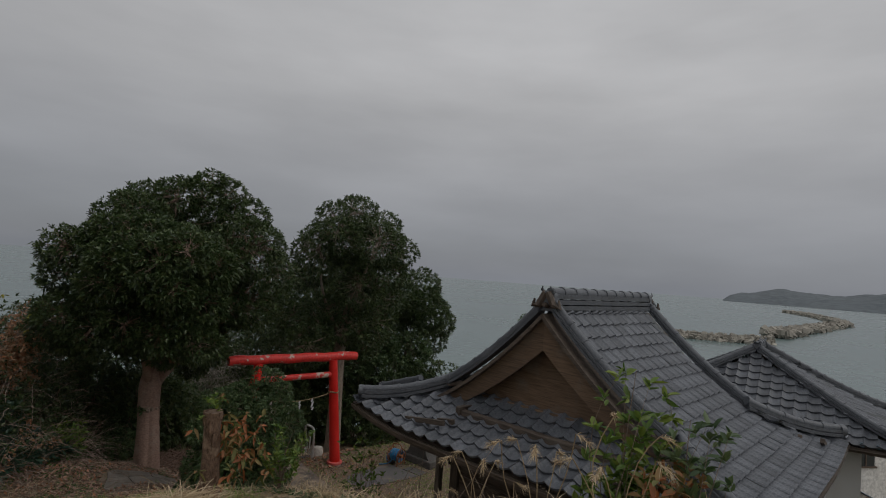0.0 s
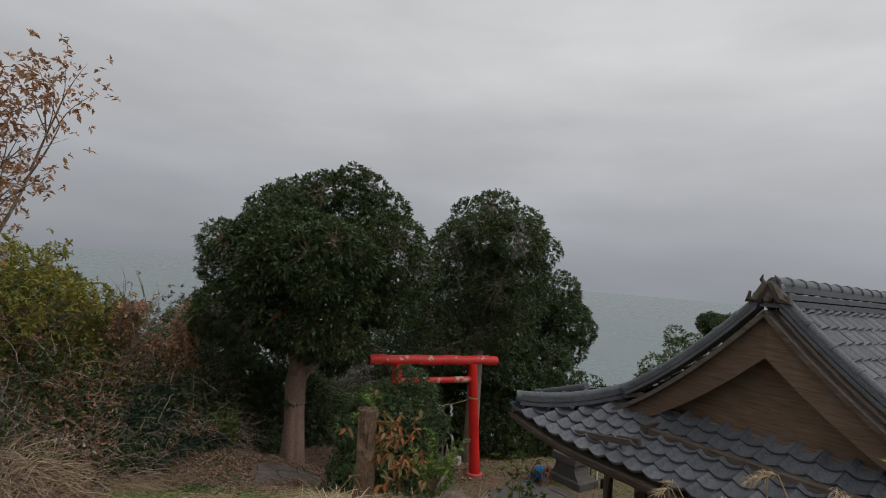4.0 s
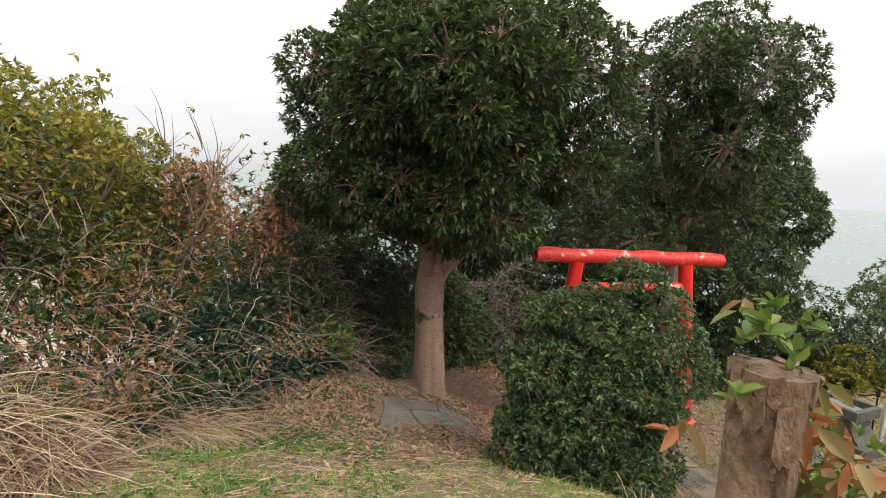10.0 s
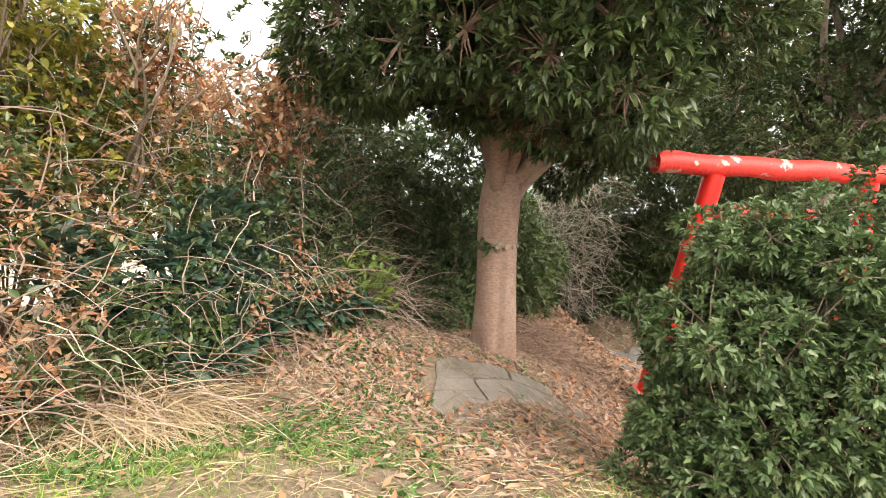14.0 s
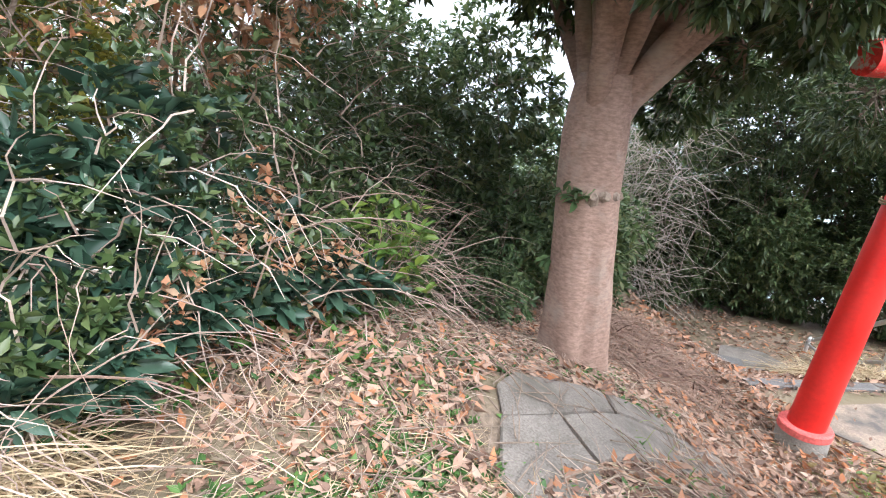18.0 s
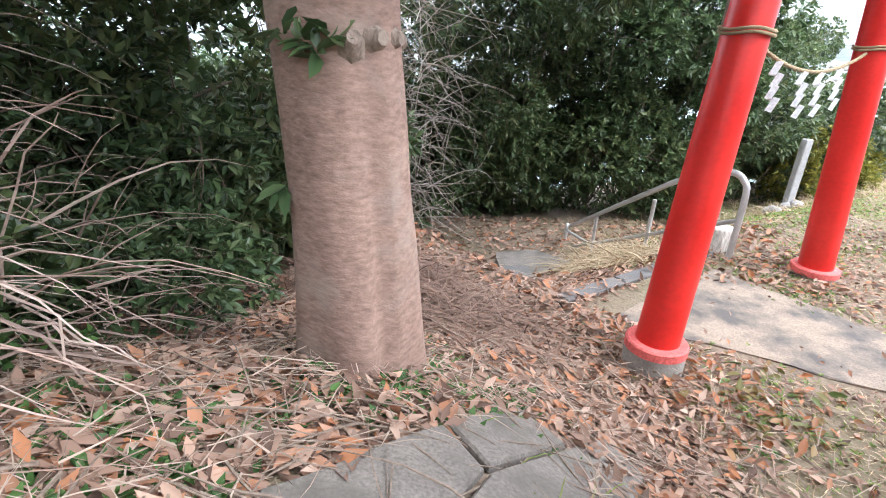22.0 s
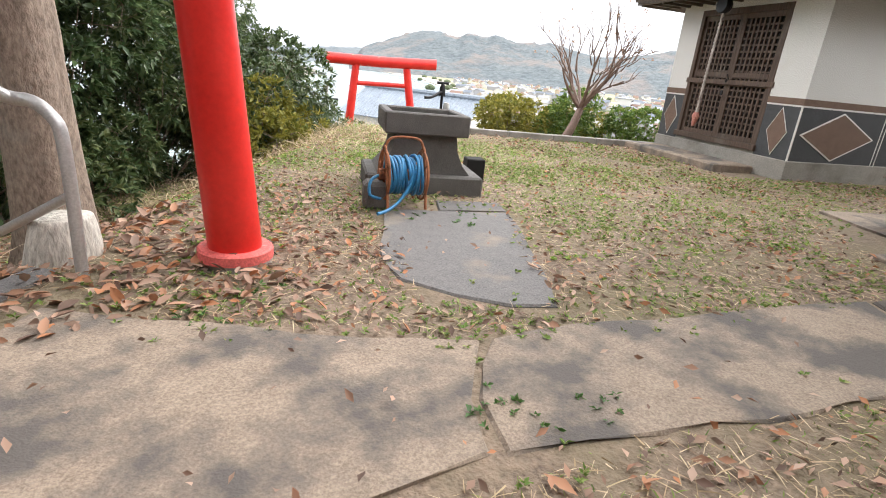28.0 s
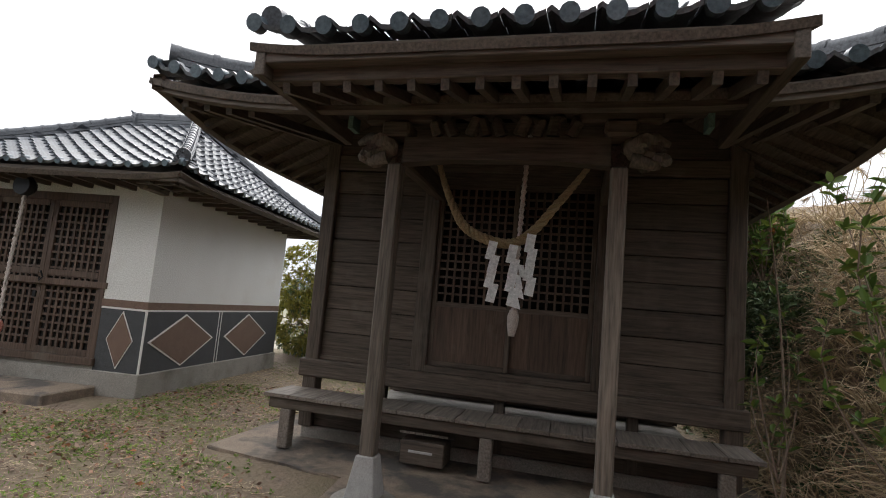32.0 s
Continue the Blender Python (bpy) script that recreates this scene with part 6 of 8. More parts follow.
lobes3 = lobes_of((-4.1, 11.98, 1.85), (0.74, 0.74, 1.05), 40, 0.32, 31, -0.9) + lobes_of((-4.45, 11.5, 1.45), (0.35, 0.35, 0.45), 8, 0.3, 30, -0.9) + lobes_of((-3.95, 11.75, 1.2), (0.75, 0.7, 0.4), 14, 0.32, 28, -0.9) + lobes_of((-3.35, 11.9, 2.1), (0.4, 0.4, 0.8), 10, 0.3, 27, -0.9) + lobes_of((-4.05, 11.95, 1.9), (1.12, 1.08, 1.42), 46, 0.12, 26, -0.6) + [(np.array(c), 0.24) for c in ((-3.55, 12.2, 3.3), (-3.3, 12.05, 3.1), (-3.75, 12.1, 3.35), (-3.15, 11.9, 2.85), (-4.1, 11.95, 3.05), (-4.35, 11.8, 2.9), (-3.85, 12.1, 2.95), (-4.0, 11.7, 2.85))]
lobes3 = [(np.array(HILL @ Vector(c)), 0.93 * q) for c, q in lobes3]
shrub("round_shrub", "dense dark green small-leaved shrub beside the path", lobes3, M_leaf_shrub, 32, 230, 0.055)
def sapling(name, label, base, top, n, material, seed, leaf=0.1, spread=0.35, per=6):
    """A thin sapling: a few leaders with whorls of leaves along them."""
    r = random.Random(seed)
    ob = thing(name, Matrix.Identity(4), label, "sapling")
    lines, P = [], []
    for k in range(n):
        a, t = r.uniform(0, 6.28), r.uniform(0.35, 1.0)
        tip = Vector(base).lerp(Vector(top), t) + Vector((math.cos(a), math.sin(a), 0.3)) * spread * r.uniform(0.3, 1.0)
        ln = bent(Vector(base).lerp(Vector(top), t * 0.35), tip, 0.15, 7, r)
        lines.append(ln)
        P += [p[:] for p in ln[3:]]
    lines.append(bent(base, top, 0.05, 7, r))
    twig_mesh("stem_tangle", lines, [0.008] * n + [0.016], M_twig, ob, kind="stuff")
    P = np.array(P)
    f, w, ln = rosettes(P, np.tile([0, 0, 1.0], (len(P), 1)) + RNG.normal(0, 0.5, (len(P), 3)), per, 1.1, leaf)
    leaf_mesh("foliage", f, w, ln, ln * 0.4, material, ob, kind="stuff")
    return ob


sapling("bank_sapling", "bright green leafy sapling on the bank", (-0.95, 11.9, gz(-0.95, 11.9) - 0.1), (-0.86, 12.0, 2.3), 34, M_leaf_bright, 36, 0.09, 0.5, 6)
sapling("bank_sapling", "slim green sapling on the bank", (0.09, 11.66, gz(0.09, 11.66) - 0.1), (0.23, 11.68, 2.48), 6, M_leaf_bright, 37, 0.085, 0.2, 4)
sapling("bank_sapling", "green leafy sapling near the stump", (-1.79, 10.73, gz(-1.79, 10.73) - 0.1), (-1.67, 10.84, 2.76), 26, M_leaf_bright, 38, 0.085, 0.45)
sapling("eave_sapling", "evergreen sapling with yellowing leaves before the roof", (2.71, 8.47, gz(2.71, 8.47) - 0.1), (2.80, 8.57, 4.55), 34, M_leaf_bright, 39, 0.14, 0.42, 7)
sapling("eave_sapling", "evergreen sapling with green leaves before the roof", (3.06, 8.33, gz(3.06, 8.33) - 0.1), (3.28, 8.45, 4.16), 30, M_leaf_shrub, 40, 0.13, 0.42, 7)
sapling("withered_sapling", "sapling with withered orange-brown leaves before the roof", (3.03, 8.23, gz(3.03, 8.23) - 0.1), (3.05, 8.28, 3.75), 30, M_leaf_orange, 41, 0.14, 0.36, 6)
# Stump with shoots.
stump = thing("tree_stump", Matrix.Translation((-0.03, 0.25, 0)) @ HILL, "cut brown tree stump with new shoots and withered leaves", "stump")
trunk_mesh("trunk", stump, [(-2.88, 7.72, 2.3), (-2.88, 7.72, 2.8), (-2.9, 7.7, 3.4), (-2.9, 7.68, 3.76)], [0.15, 0.118, 0.104, 0.106], M_stump, 0.45, 5)
rs = random.Random(77)
for k in range(16):
    a = 2 * math.pi * k / 16 + rs.uniform(-0.1, 0.1)
    bm = bmesh.new()
    h, wd, r0 = rs.uniform(0.05, 0.22), rs.uniform(0.018, 0.03), 0.113
    z1 = 3.76 + rs.uniform(-0.35, 0.035) * (k % 3 > 0)
    q, u = Vector((math.cos(a), math.sin(a), 0)), Vector((-math.sin(a), math.cos(a), 0))
    c = Vector((-2.9, 7.69, z1)) + q * r0
    ring = [(-wd, 0.0), (wd * 0.8, 0.012), (wd, -h * 0.6), (wd * 0.3, -h), (-wd * 0.9, -h * 0.8)]
    outer = [bm.verts.new(c + u * x + Vector((0, 0, z)) + q * rs.uniform(0.003, 0.014)) for x, z in ring]
    inner = [bm.verts.new(c + u * x + Vector((0, 0, z)) - q * 0.03) for x, z in ring]
    bm.faces.new(outer)
    bm.faces.new(inner[::-1])
    for i in range(5):
        bm.faces.new((outer[i], inner[i], inner[(i + 1) % 5], outer[(i + 1) % 5]))
    part("bark_flake", bm, M_stump, stump)
P = np.array([-2.9, 7.68, 3.86]) + RNG.normal(0, 0.075, (11, 3)) * np.array([1, 1, 0.8])
f, w, ln = rosettes(P, np.tile([0, 0, 1.0], (11, 1)) + RNG.normal(0, 0.5, (11, 3)), 6, 1.0, 0.075)
leaf_mesh("shoot_foliage", f, w, ln, ln * 0.5, M_leaf_bright, stump, "bright green shoots", kind="stuff")
P = np.array([-2.62, 7.85, 3.2]) + RNG.normal(0, 0.24, (60, 3)) * np.array([0.8, 0.8, 1.1])
f, w, ln = rosettes(P, RNG.normal(0, 0.6, (60, 3)), 4, 1.3, 0.125, up=-0.4)
leaf_mesh("withered_leaves", f, w, ln, ln * 0.38, M_leaf_orange, stump, "large orange withered leaves", droop=0.35, kind="stuff")


# ---- the hedge bank on the seaward side ----
def on_slope(s, q):
    return 1.67 + HILL_SIZE * (-0.6035 * s + 0.7974 * q), 3.63 + HILL_SIZE * (0.7974 * s + 0.6035 * q)


def hedge_front(s):
    return np.interp(s, (-4, 3, 8, 10.5, 12.3, 13.2, 14.6), (-4.2, -4.3, -4.2, -3.5, -2.6, -1.75, -1.3))


def hedge_points(n, s0, s1, depth=2.6, tall=2.4, seed=0, low=0.05, skin=0.5):
    r = np.random.default_rng(seed)
    s, w = r.uniform(s0, s1, n), depth * r.random(n) ** 1.3
    top = tall * (0.2 + 0.8 * smooth01(w / 1.5)) * (0.88 + 0.16 * np.sin(1.7 * s + 2 * w) + 0.1 * np.sin(4.1 * s))
    u = low + (1 - low) * r.random(n) ** skin
    x, y = on_slope(s, hedge_front(s) - w)
    front = np.array([0.797, 0.604, 0.0])
    out = front[None] * (1 - w / depth)[:, None] * 0.9 + np.array([0, 0, 1.0]) * (u * 0.9)[:, None] + r.normal(0, 0.45, (n, 3))
    return np.stack([x, y, ground(x, y) + u * top], -1), out


hedge = thing("bramble_hedge", Matrix.Identity(4), "tangled hedge of brambles, dead vines and evergreen leaves", "hedge")
for name, n, s0, s1, tall, mt, size, per, wd, seed, thin in (
        ("green_leaves", 4600, -3, 14.6, 2.2, M_leaf_shrub, 0.072, 5, 0.5, 51, 0.46), ("withered_leaves", 13000, -3, 13.2, 3.0, M_leaf_brown, 0.062, 5, 0.5, 52, 0.56),
        ("broad_leaves", 420, 11.6, 13.3, 2.4, M_leaf_blue, 0.15, 6, 0.38, 53, 0.0), ("low_leaves", 1500, 6, 15, 0.8, M_weed, 0.055, 5, 0.6, 54, 0.3),
        ("yellow_leaves", 5200, -3, 12.4, 3.0, M_leaf_yellow, 0.075, 4, 0.5, 55, 0.6), ("dark_leaves", 4200, 9.5, 16.5, 3.3, M_leaf, 0.085, 6, 0.42, 56, 0.0)):
    P, O = hedge_points(n, s0, s1, 2.8 if name != "broad_leaves" else 1.1, tall, seed, 0.05 if name != "broad_leaves" else 0.5)
    # each kind grows in clumps of its own
    grown = 0.5 + 0.28 * np.sin(2.3 * P[:, 0] + 1.7 * P[:, 2] + seed) + 0.28 * np.sin(1.9 * P[:, 1] - 2.6 * P[:, 2] + 2.2 * seed) > thin
    f, w, ln = rosettes(P[grown], O[grown], per, 1.1, size)
    leaf_mesh(name, f, w, ln, ln * wd, mt, hedge, kind="stuff")
rr = random.Random(61)
lines, rad = [], []
P, O = hedge_points(4800, -3, 15.5, 2.4, 2.9, 62, 0.0, 0.7)
for p, o in zip(P, O):
    d = Vector(o) + Vector((rr.uniform(-0.8, 0.8), rr.uniform(-0.8, 0.8), rr.uniform(-0.9, 0.8)))
    ln = rr.uniform(0.3, 1.1)
    lines.append([Vector(p) + d.normalized() * ln * t + Vector((0, 0, -0.45 * ln * t * t)) + Vector((rr.uniform(-0.03, 0.03), rr.uniform(-0.03, 0.03), 0)) for t in np.linspace(0, 1, 6)])
    rad.append(rr.uniform(0.003, 0.008))
twig_mesh("vine_end_tangle", lines, rad, M_vine, hedge, kind="stuff", sides=3)
lines, rad = [], []
for k in range(950):
    s, w = rr.uniform(-2, 12.6), rr.uniform(-0.1, 1.5)
    x, y = on_slope(s, float(hedge_front(s)) - w)
    if s > 10 and rr.random() < 0.6:
        continue
    z, a, ln = gz(x, y), rr.uniform(0, 6.28), rr.uniform(0.5, 1.7)
    top = z + rr.uniform(0.4, 0.9 + 1.4 * min(1, max(0, w)))
    p0, p2 = Vector((x, y, z - 0.05)), Vector((x + ln * math.cos(a), y + ln * math.sin(a), max(z, top - rr.uniform(0.1, 1.0))))
    p1 = Vector(((x + p2.x) / 2 + rr.uniform(-0.3, 0.3), (y + p2.y) / 2 + rr.uniform(-0.3, 0.3), top + 0.3))
    lines.append([p0.lerp(p1, t).lerp(p1.lerp(p2, t), t) + Vector((rr.uniform(-0.02, 0.02), rr.uniform(-0.02, 0.02), 0)) for t in np.linspace(0, 1, 8)])
    rad.append(rr.uniform(0.003, 0.008))
twig_mesh("vine_tangle", lines, rad, M_vine, hedge, kind="stuff", sides=3)
bl = thing("broad_leaf_plant", HILL, "bright green broad-leaved seedling on the mound", "plant")
P = np.array([-7.9, 12.45, 1.7]) + np.clip(RNG.normal(0, 1, (46, 3)), -1.4, 1.4) * np.array([0.24, 0.24, 0.18])
f, w, ln = rosettes(P, RNG.normal(0, 0.4, (46, 3)), 6, 1.2, 0.105, up=0.8)
leaf_mesh("leaves", f, w, ln, ln * 0.42, M_leaf_bright, bl, kind="stuff")
twig_mesh("stem_tangle", [bent((-7.9, 12.45, 1.15), tuple(p), 0.1, 5, rr) for p in P], [0.005] * 46, M_twig, bl, kind="stuff")


# Bare and thin-leaved trees behind the hedge.
def bare_tree(name, label, base, height, spread, seed, leaves=None, leaf_n=0, leaf=0.07, lean=(0, 0), bark=None, forks=5, thick=0.07):
    r = random.Random(seed)
    bark = bark or M_twig
    ob = thing(name, Matrix.Identity(4), label, "tree")
    lines, rad, tips = [], [], []

    def grow(p, d, ln, rd, depth):
        q = p + d * ln
        lines.append(bent(p, q, 0.09, 6, r))
        rad.append(rd)
        tips.append(q)
        if depth:
            for k in range(r.randint(2, 3) if depth > 1 else r.randint(3, 4)):
                dd = (d + Vector((r.uniform(-1, 1), r.uniform(-1, 1), r.uniform(-0.25, 0.7))) * 0.62).normalized()
                start = p.lerp(q, r.uniform(0.45, 1.0))
                grow(start, dd, ln * r.uniform(0.55, 0.8), rd * 0.55, depth - 1)

    base = Vector(base)
    crotch = base + Vector((lean[0], lean[1], height * 0.25))
    bm = bmesh.new()
    tube(bm, bent(base - Vector((0, 0, 0.15)), crotch, 0.06, 6, r), [thick * (1.3 - 0.08 * k) for k in range(6)], 10)
    part("trunk", bm, bark, ob, smooth=60)
    for k in range(forks):
        a = 2 * math.pi * k / forks + r.uniform(-0.4, 0.4)
        grow(crotch, Vector((math.cos(a) * spread, math.sin(a) * spread, 1.0)).normalized(), height * 0.36, thick * 0.6, 3)
    twig_mesh("branch_tangle", lines, rad, bark, ob, kind="stuff", sides=4)
    if leaves:
        T = np.array([t[:] for t in tips])
        T = T[np.random.default_rng(seed).integers(0, len(T), leaf_n)] + np.random.default_rng(seed + 1).normal(0, 0.12, (leaf_n, 3))
        f, w, ln = rosettes(T, np.random.default_rng(seed + 2).normal(0, 1, (leaf_n, 3)), 4, 1.3, leaf)
        leaf_mesh("leaves", f, w, ln, ln * 0.5, leaves, ob, kind="stuff")
    return ob


bare_tree("bare_tree", "bare grey-brown sapling above the hedge", (-8.77, 10.67, gz(-8.77, 10.67)), 4.0, 0.5, 71, M_leaf_yellow, 60)
bare_tree("bare_tree", "bare sapling with withered leaves above the hedge", (-9.46, 12.16, gz(-9.46, 12.16)), 3.5, 0.6, 72, M_leaf_brown, 2200, 0.075)
bare_tree("thin_tree", "tall thin tree with sparse brownish leaves behind the hedge", (-4.82, 6.64, gz(-4.82, 6.64)), 4.3, 0.15, 75, M_leaf_brown, 1100, 0.06)
bare_tree("thin_tree", "tall thin tree with sparse yellow-green leaves behind the hedge", (-9.02, 9.13, gz(-9.02, 9.13)), 4.0, 0.6, 74, M_leaf_yellow, 1500, 0.09)
for k, (x, y, z, r) in enumerate(((-8.87, 8.68, 3.77, 1.21), (-9.6, 9.89, 3.59, 1.12), (-13.32, 12.27, 2.21, 2.05), (-8.71, 7.58, 3.31, 1.21), (-9.63, 10.73, 2.58, 0.84))):
    shrub("yellowing_tree", "yellow-green thicket tree behind the hedge", lobes_of((x, y, z), (r, r, r * 0.95), 20, 0.55, 80 + k, -0.8), M_leaf_yellow if k != 2 else M_leaf_far, 90 + k, 42, 0.09, category="tree")

# Woodland down the slope beyond the stair.
for k, (x, y, r, h) in enumerate(((-9.6, 17.2, 1.4, 2.3), (-8.6, 19.8, 1.3, 2.2), (-10.5, 20.5, 2.0, 3.2), (-7.3, 21.6, 1.6, 6.6), (-5.3, 22.8, 1.6, 7.2), (-6.3, 21.5, 1.2, 7.0), (-4.5, 22.3, 1.2, 7.0), (-7.8, 20.6, 1.3, 5.2), (-6.9, 23.6, 1.8, 7.4), (-5.6, 21.9, 1.0, 2.6), (-7.2, 21.4, 1.0, 2.0), (-6.4, 22.0, 0.9, 1.8), (-8.0, 20.9, 1.0, 2.0), (-4.2, 22.0, 0.8, 2.0), (-3.4, 22.6, 1.5, 4.4), (-2.2, 23.1, 1.1, 3.2), (-0.6, 23.6, 1.1, 2.6), (-7.9, 16.9, 1.0, 1.7), (-12.5, 17.5, 2.2, 3.6), (-9.6, 14.6, 1.1, 3.6), (-10.8, 15.8, 1.3, 4.6), (-8.7, 15.9, 1.0, 3.6), (-9.3, 18.2, 1.1, 2.2), (-11.5, 14.0, 1.2, 3.4), (-6.4, 22.6, 1.4, 3.2), (-8.6, 21.6, 1.5, 3.4))):
    z0 = gz(x, y)
    lb = lobes_of((x, y, z0 + h * 0.55), (r, r, h * 0.42), 16, 0.62, 100 + k, -0.95)
    shrub("woodland_tree", "dark evergreen woodland tree on the slope", lb, (M_leaf, M_leaf_far, M_leaf_shrub, M_leaf_far)[k % 4], 120 + k, 34, 0.115, category="tree")
rr = random.Random(140)
vine = thing("dead_vine", Matrix.Identity(4), "grey tangle of dead vines hanging in the trees", "vine")
lines = []
for k in range(620):
    c = Vector((-7.7 + rr.uniform(-0.9, 0.8), 18.4 + rr.uniform(-0.8, 0.8), rr.uniform(-0.6, 2.4)))
    d = Vector((rr.uniform(-1, 1), rr.uniform(-0.6, 0.6), rr.uniform(-1, 0.5))).normalized() * rr.uniform(0.4, 1.2)
    lines.append(bent(c, c + d, 0.35, 7, rr))
twig_mesh("strand_tangle", lines, [0.007] * len(lines), surface("dead_vine", (0.26, 0.215, 0.175), (0.42, 0.37, 0.31), 8, bump=0.2), vine, kind="stuff", sides=3)

# Shrubs beyond the lawn.
for k, (x, y, z, r, mt, lab) in enumerate(((5.7, 22.5, -0.05, 0.75, M_leaf_yellow, "yellow-green shrub behind the lawn kerb"), (7.4, 21.9, -0.1, 0.7, M_leaf_yellow, "yellow-green shrub behind the lawn kerb"), (6.9, 21.6, 0.15, 0.7, M_leaf_bright, "green shrub behind the lawn kerb"),
                                           (8.0, 20.6, 0.0, 0.6, M_leaf_bright, "green shrub behind the lawn kerb"), (3.0, 26.5, -0.9, 1.0, M_leaf_far, "green shrub on the slope by the lower torii"), (3.9, 29.6, -0.9, 1.3, M_leaf, "dark green conifer-like shrub by the lower torii"),
                                           (2.2, 29.0, -0.6, 1.7, M_leaf_far, "green thicket on the slope by the lower torii"), (4.9, 31.5, -1.2, 1.3, M_leaf_yellow, "yellowing thicket on the slope by the lower torii"), (1.0, 26.6, -0.2, 1.4, M_leaf_far, "green thicket on the slope by the lower torii"), (-3.0, 22.2, -0.5, 1.0, M_leaf_far, "dark green bush at the yard's edge"), (-1.6, 22.7, -0.3, 1.0, M_leaf_far, "green bush at the yard's edge"), (-0.4, 22.4, -0.3, 0.8, M_leaf_yellow, "yellowing bush at the yard's edge"), (8.4, 13.1, 0.9, 0.7, M_leaf_bright, "green brush between the shrine and the side hall"), (9.8, 13.4, 1.3, 1.1, M_leaf_yellow, "yellowing brush between the shrine and the side hall"), (9.0, 30.5, -2.6, 1.0, M_leaf_yellow, "yellowing shrub on the slope by the lower torii"))):
    shrub("slope_shrub", lab, lobes_of((x, y, z), (r, r, r * 0.9), 12, 0.42 + 0.12 * (r > 1), 150 + k, -0.9), mt, 170 + k, 45, 0.10)
bare_tree("bare_tree", "leaning bare tree with a few red leaves behind the kerb", (5.1, 20.6, -0.1), 2.7, 0.75, 181, M_leaf_brown, 60, 0.05, (0.45, -0.1), M_bark_red, 7, 0.08)
shrub("pine_tree", "flat-topped dark pine tree down the slope", lobes_of((8.7, 54.4, 2.2), (4.2, 4.2, 1.0), 26, 0.95, 191, -0.3), M_leaf, 192, 26, 0.2, category="tree")
shrub("woodland_tree", "dark evergreen tree beyond the lawn", lobes_of((2.3, 32.5, 1.2), (1.9, 1.9, 1.9), 18, 0.6, 193, -0.9), M_leaf_far, 194, 32, 0.12, category="tree")
# Brush on the bank beside and behind the shrine.
for k, (x, y, z, r, mt, lab) in enumerate(((1.9, 9.1, 1.5, 0.4, M_leaf_shrub, "green brush on the bank beside the shrine"),
                                           (7.2, 12.2, 0.6, 1.0, M_leaf_bright, "green brush behind the shrine"), (8.6, 11.2, 1.1, 1.2, M_leaf_brown, "withered brush behind the shrine"), (10.0, 13.0, 1.0, 1.4, M_leaf_far, "green brush behind the side hall"), (6.5, 9.5, 0.8, 1.2, M_leaf_far, "green brush behind the shrine"))):
    shrub("bank_brush", lab, lobes_of((x, y, gz(x, y) + 0.4 * r), (r, r, r * 0.8), 12, 0.4, 200 + k, -0.9), mt, 220 + k, 60, 0.09)

# Bleached stump beside the handrail.
stump2 = thing("bleached_stump", Matrix.Identity(4), "pale bleached tree stump among dead leaves", "stump")
trunk_mesh("trunk", stump2, [(-3.86, 17.5, -0.45), (-3.86, 17.49, -0.15), (-3.84, 17.48, 0.05), (-3.83, 17.48, 0.2)], [0.24, 0.2, 0.17, 0.13], surface("bleached_wood", (0.42, 0.38, 0.33), (0.60, 0.56, 0.50), 5, (1, 1, 0.3), 40, 0.6, (0.8, 0.95), bump_dist=0.02), 0.5, 9)
# Slim trunk down the slope.
slim = thing("slim_tree", Matrix.Identity(4), "slim grey-brown evergreen tree in the dark woodland", "tree")
trunk_mesh("trunk", slim, [(-3.1, 24.0, -3.4), (-3.1, 24.0, -1.4), (-3.0, 24.0, 0.6), (-2.8, 23.9, 2.6)], [0.24, 0.19, 0.17, 0.1], M_bark2, 0.3, 13)
P, O = crown_points(lobes_of((-3.0, 23.9, 2.9), (1.45, 1.45, 2.3), 34, 0.66, 231, -0.9), 52, 232)
f, w, ln = rosettes(P, O, 6, 1.0, 0.12)
leaf_mesh("crown", f, w, ln, ln * 0.4, M_leaf, slim, kind="stuff")
# Pampas and dry reeds on the bank beside the shrine.
shrub("dry_brush", "yellowing brush on the bank top", lobes_of((3.5, 8.45, gz(3.5, 8.45) + 0.2), (0.55, 0.55, 0.45), 12, 0.3, 240, -0.9), M_leaf_yellow, 241, 70, 0.09)
shrub("dry_brush", "green brush on the bank top beside the shrine", lobes_of((3.1, 8.7, gz(3.1, 8.7) + 0.3), (0.45, 0.45, 0.5), 8, 0.28, 242, -0.9), M_leaf_shrub, 243, 70, 0.085)
shrub("low_brush", "low dark evergreen brush behind the big tree", lobes_of((-8.02, 14.53, 0.8), (0.75, 0.75, 0.5), 14, 0.34, 260, -0.9), M_leaf_shrub, 261, 70, 0.075)
shrub("low_brush", "low dark evergreen brush on the seaward slope", lobes_of((-9.03, 15.7, 0.2), (1.1, 1.1, 0.8), 16, 0.45, 262, -0.9), M_leaf_shrub, 263, 50, 0.08)


# ---- ground cover ----
def scatter(n, x0, x1, y0, y1, keep, seed):
    r = np.random.default_rng(seed)
    p = np.stack([r.uniform(x0, x1, n), r.uniform(y0, y1, n)], -1)
    return p[keep(p[:, 0], p[:, 1], r)]


def patchy(x, y, a=1.0, b=0.0):
    return 0.5 + 0.25 * np.sin(1.3 * a * x + 2.1 * a * y + b) + 0.25 * np.sin(2.9 * a * x - 1.7 * a * y + 1.3 + b)


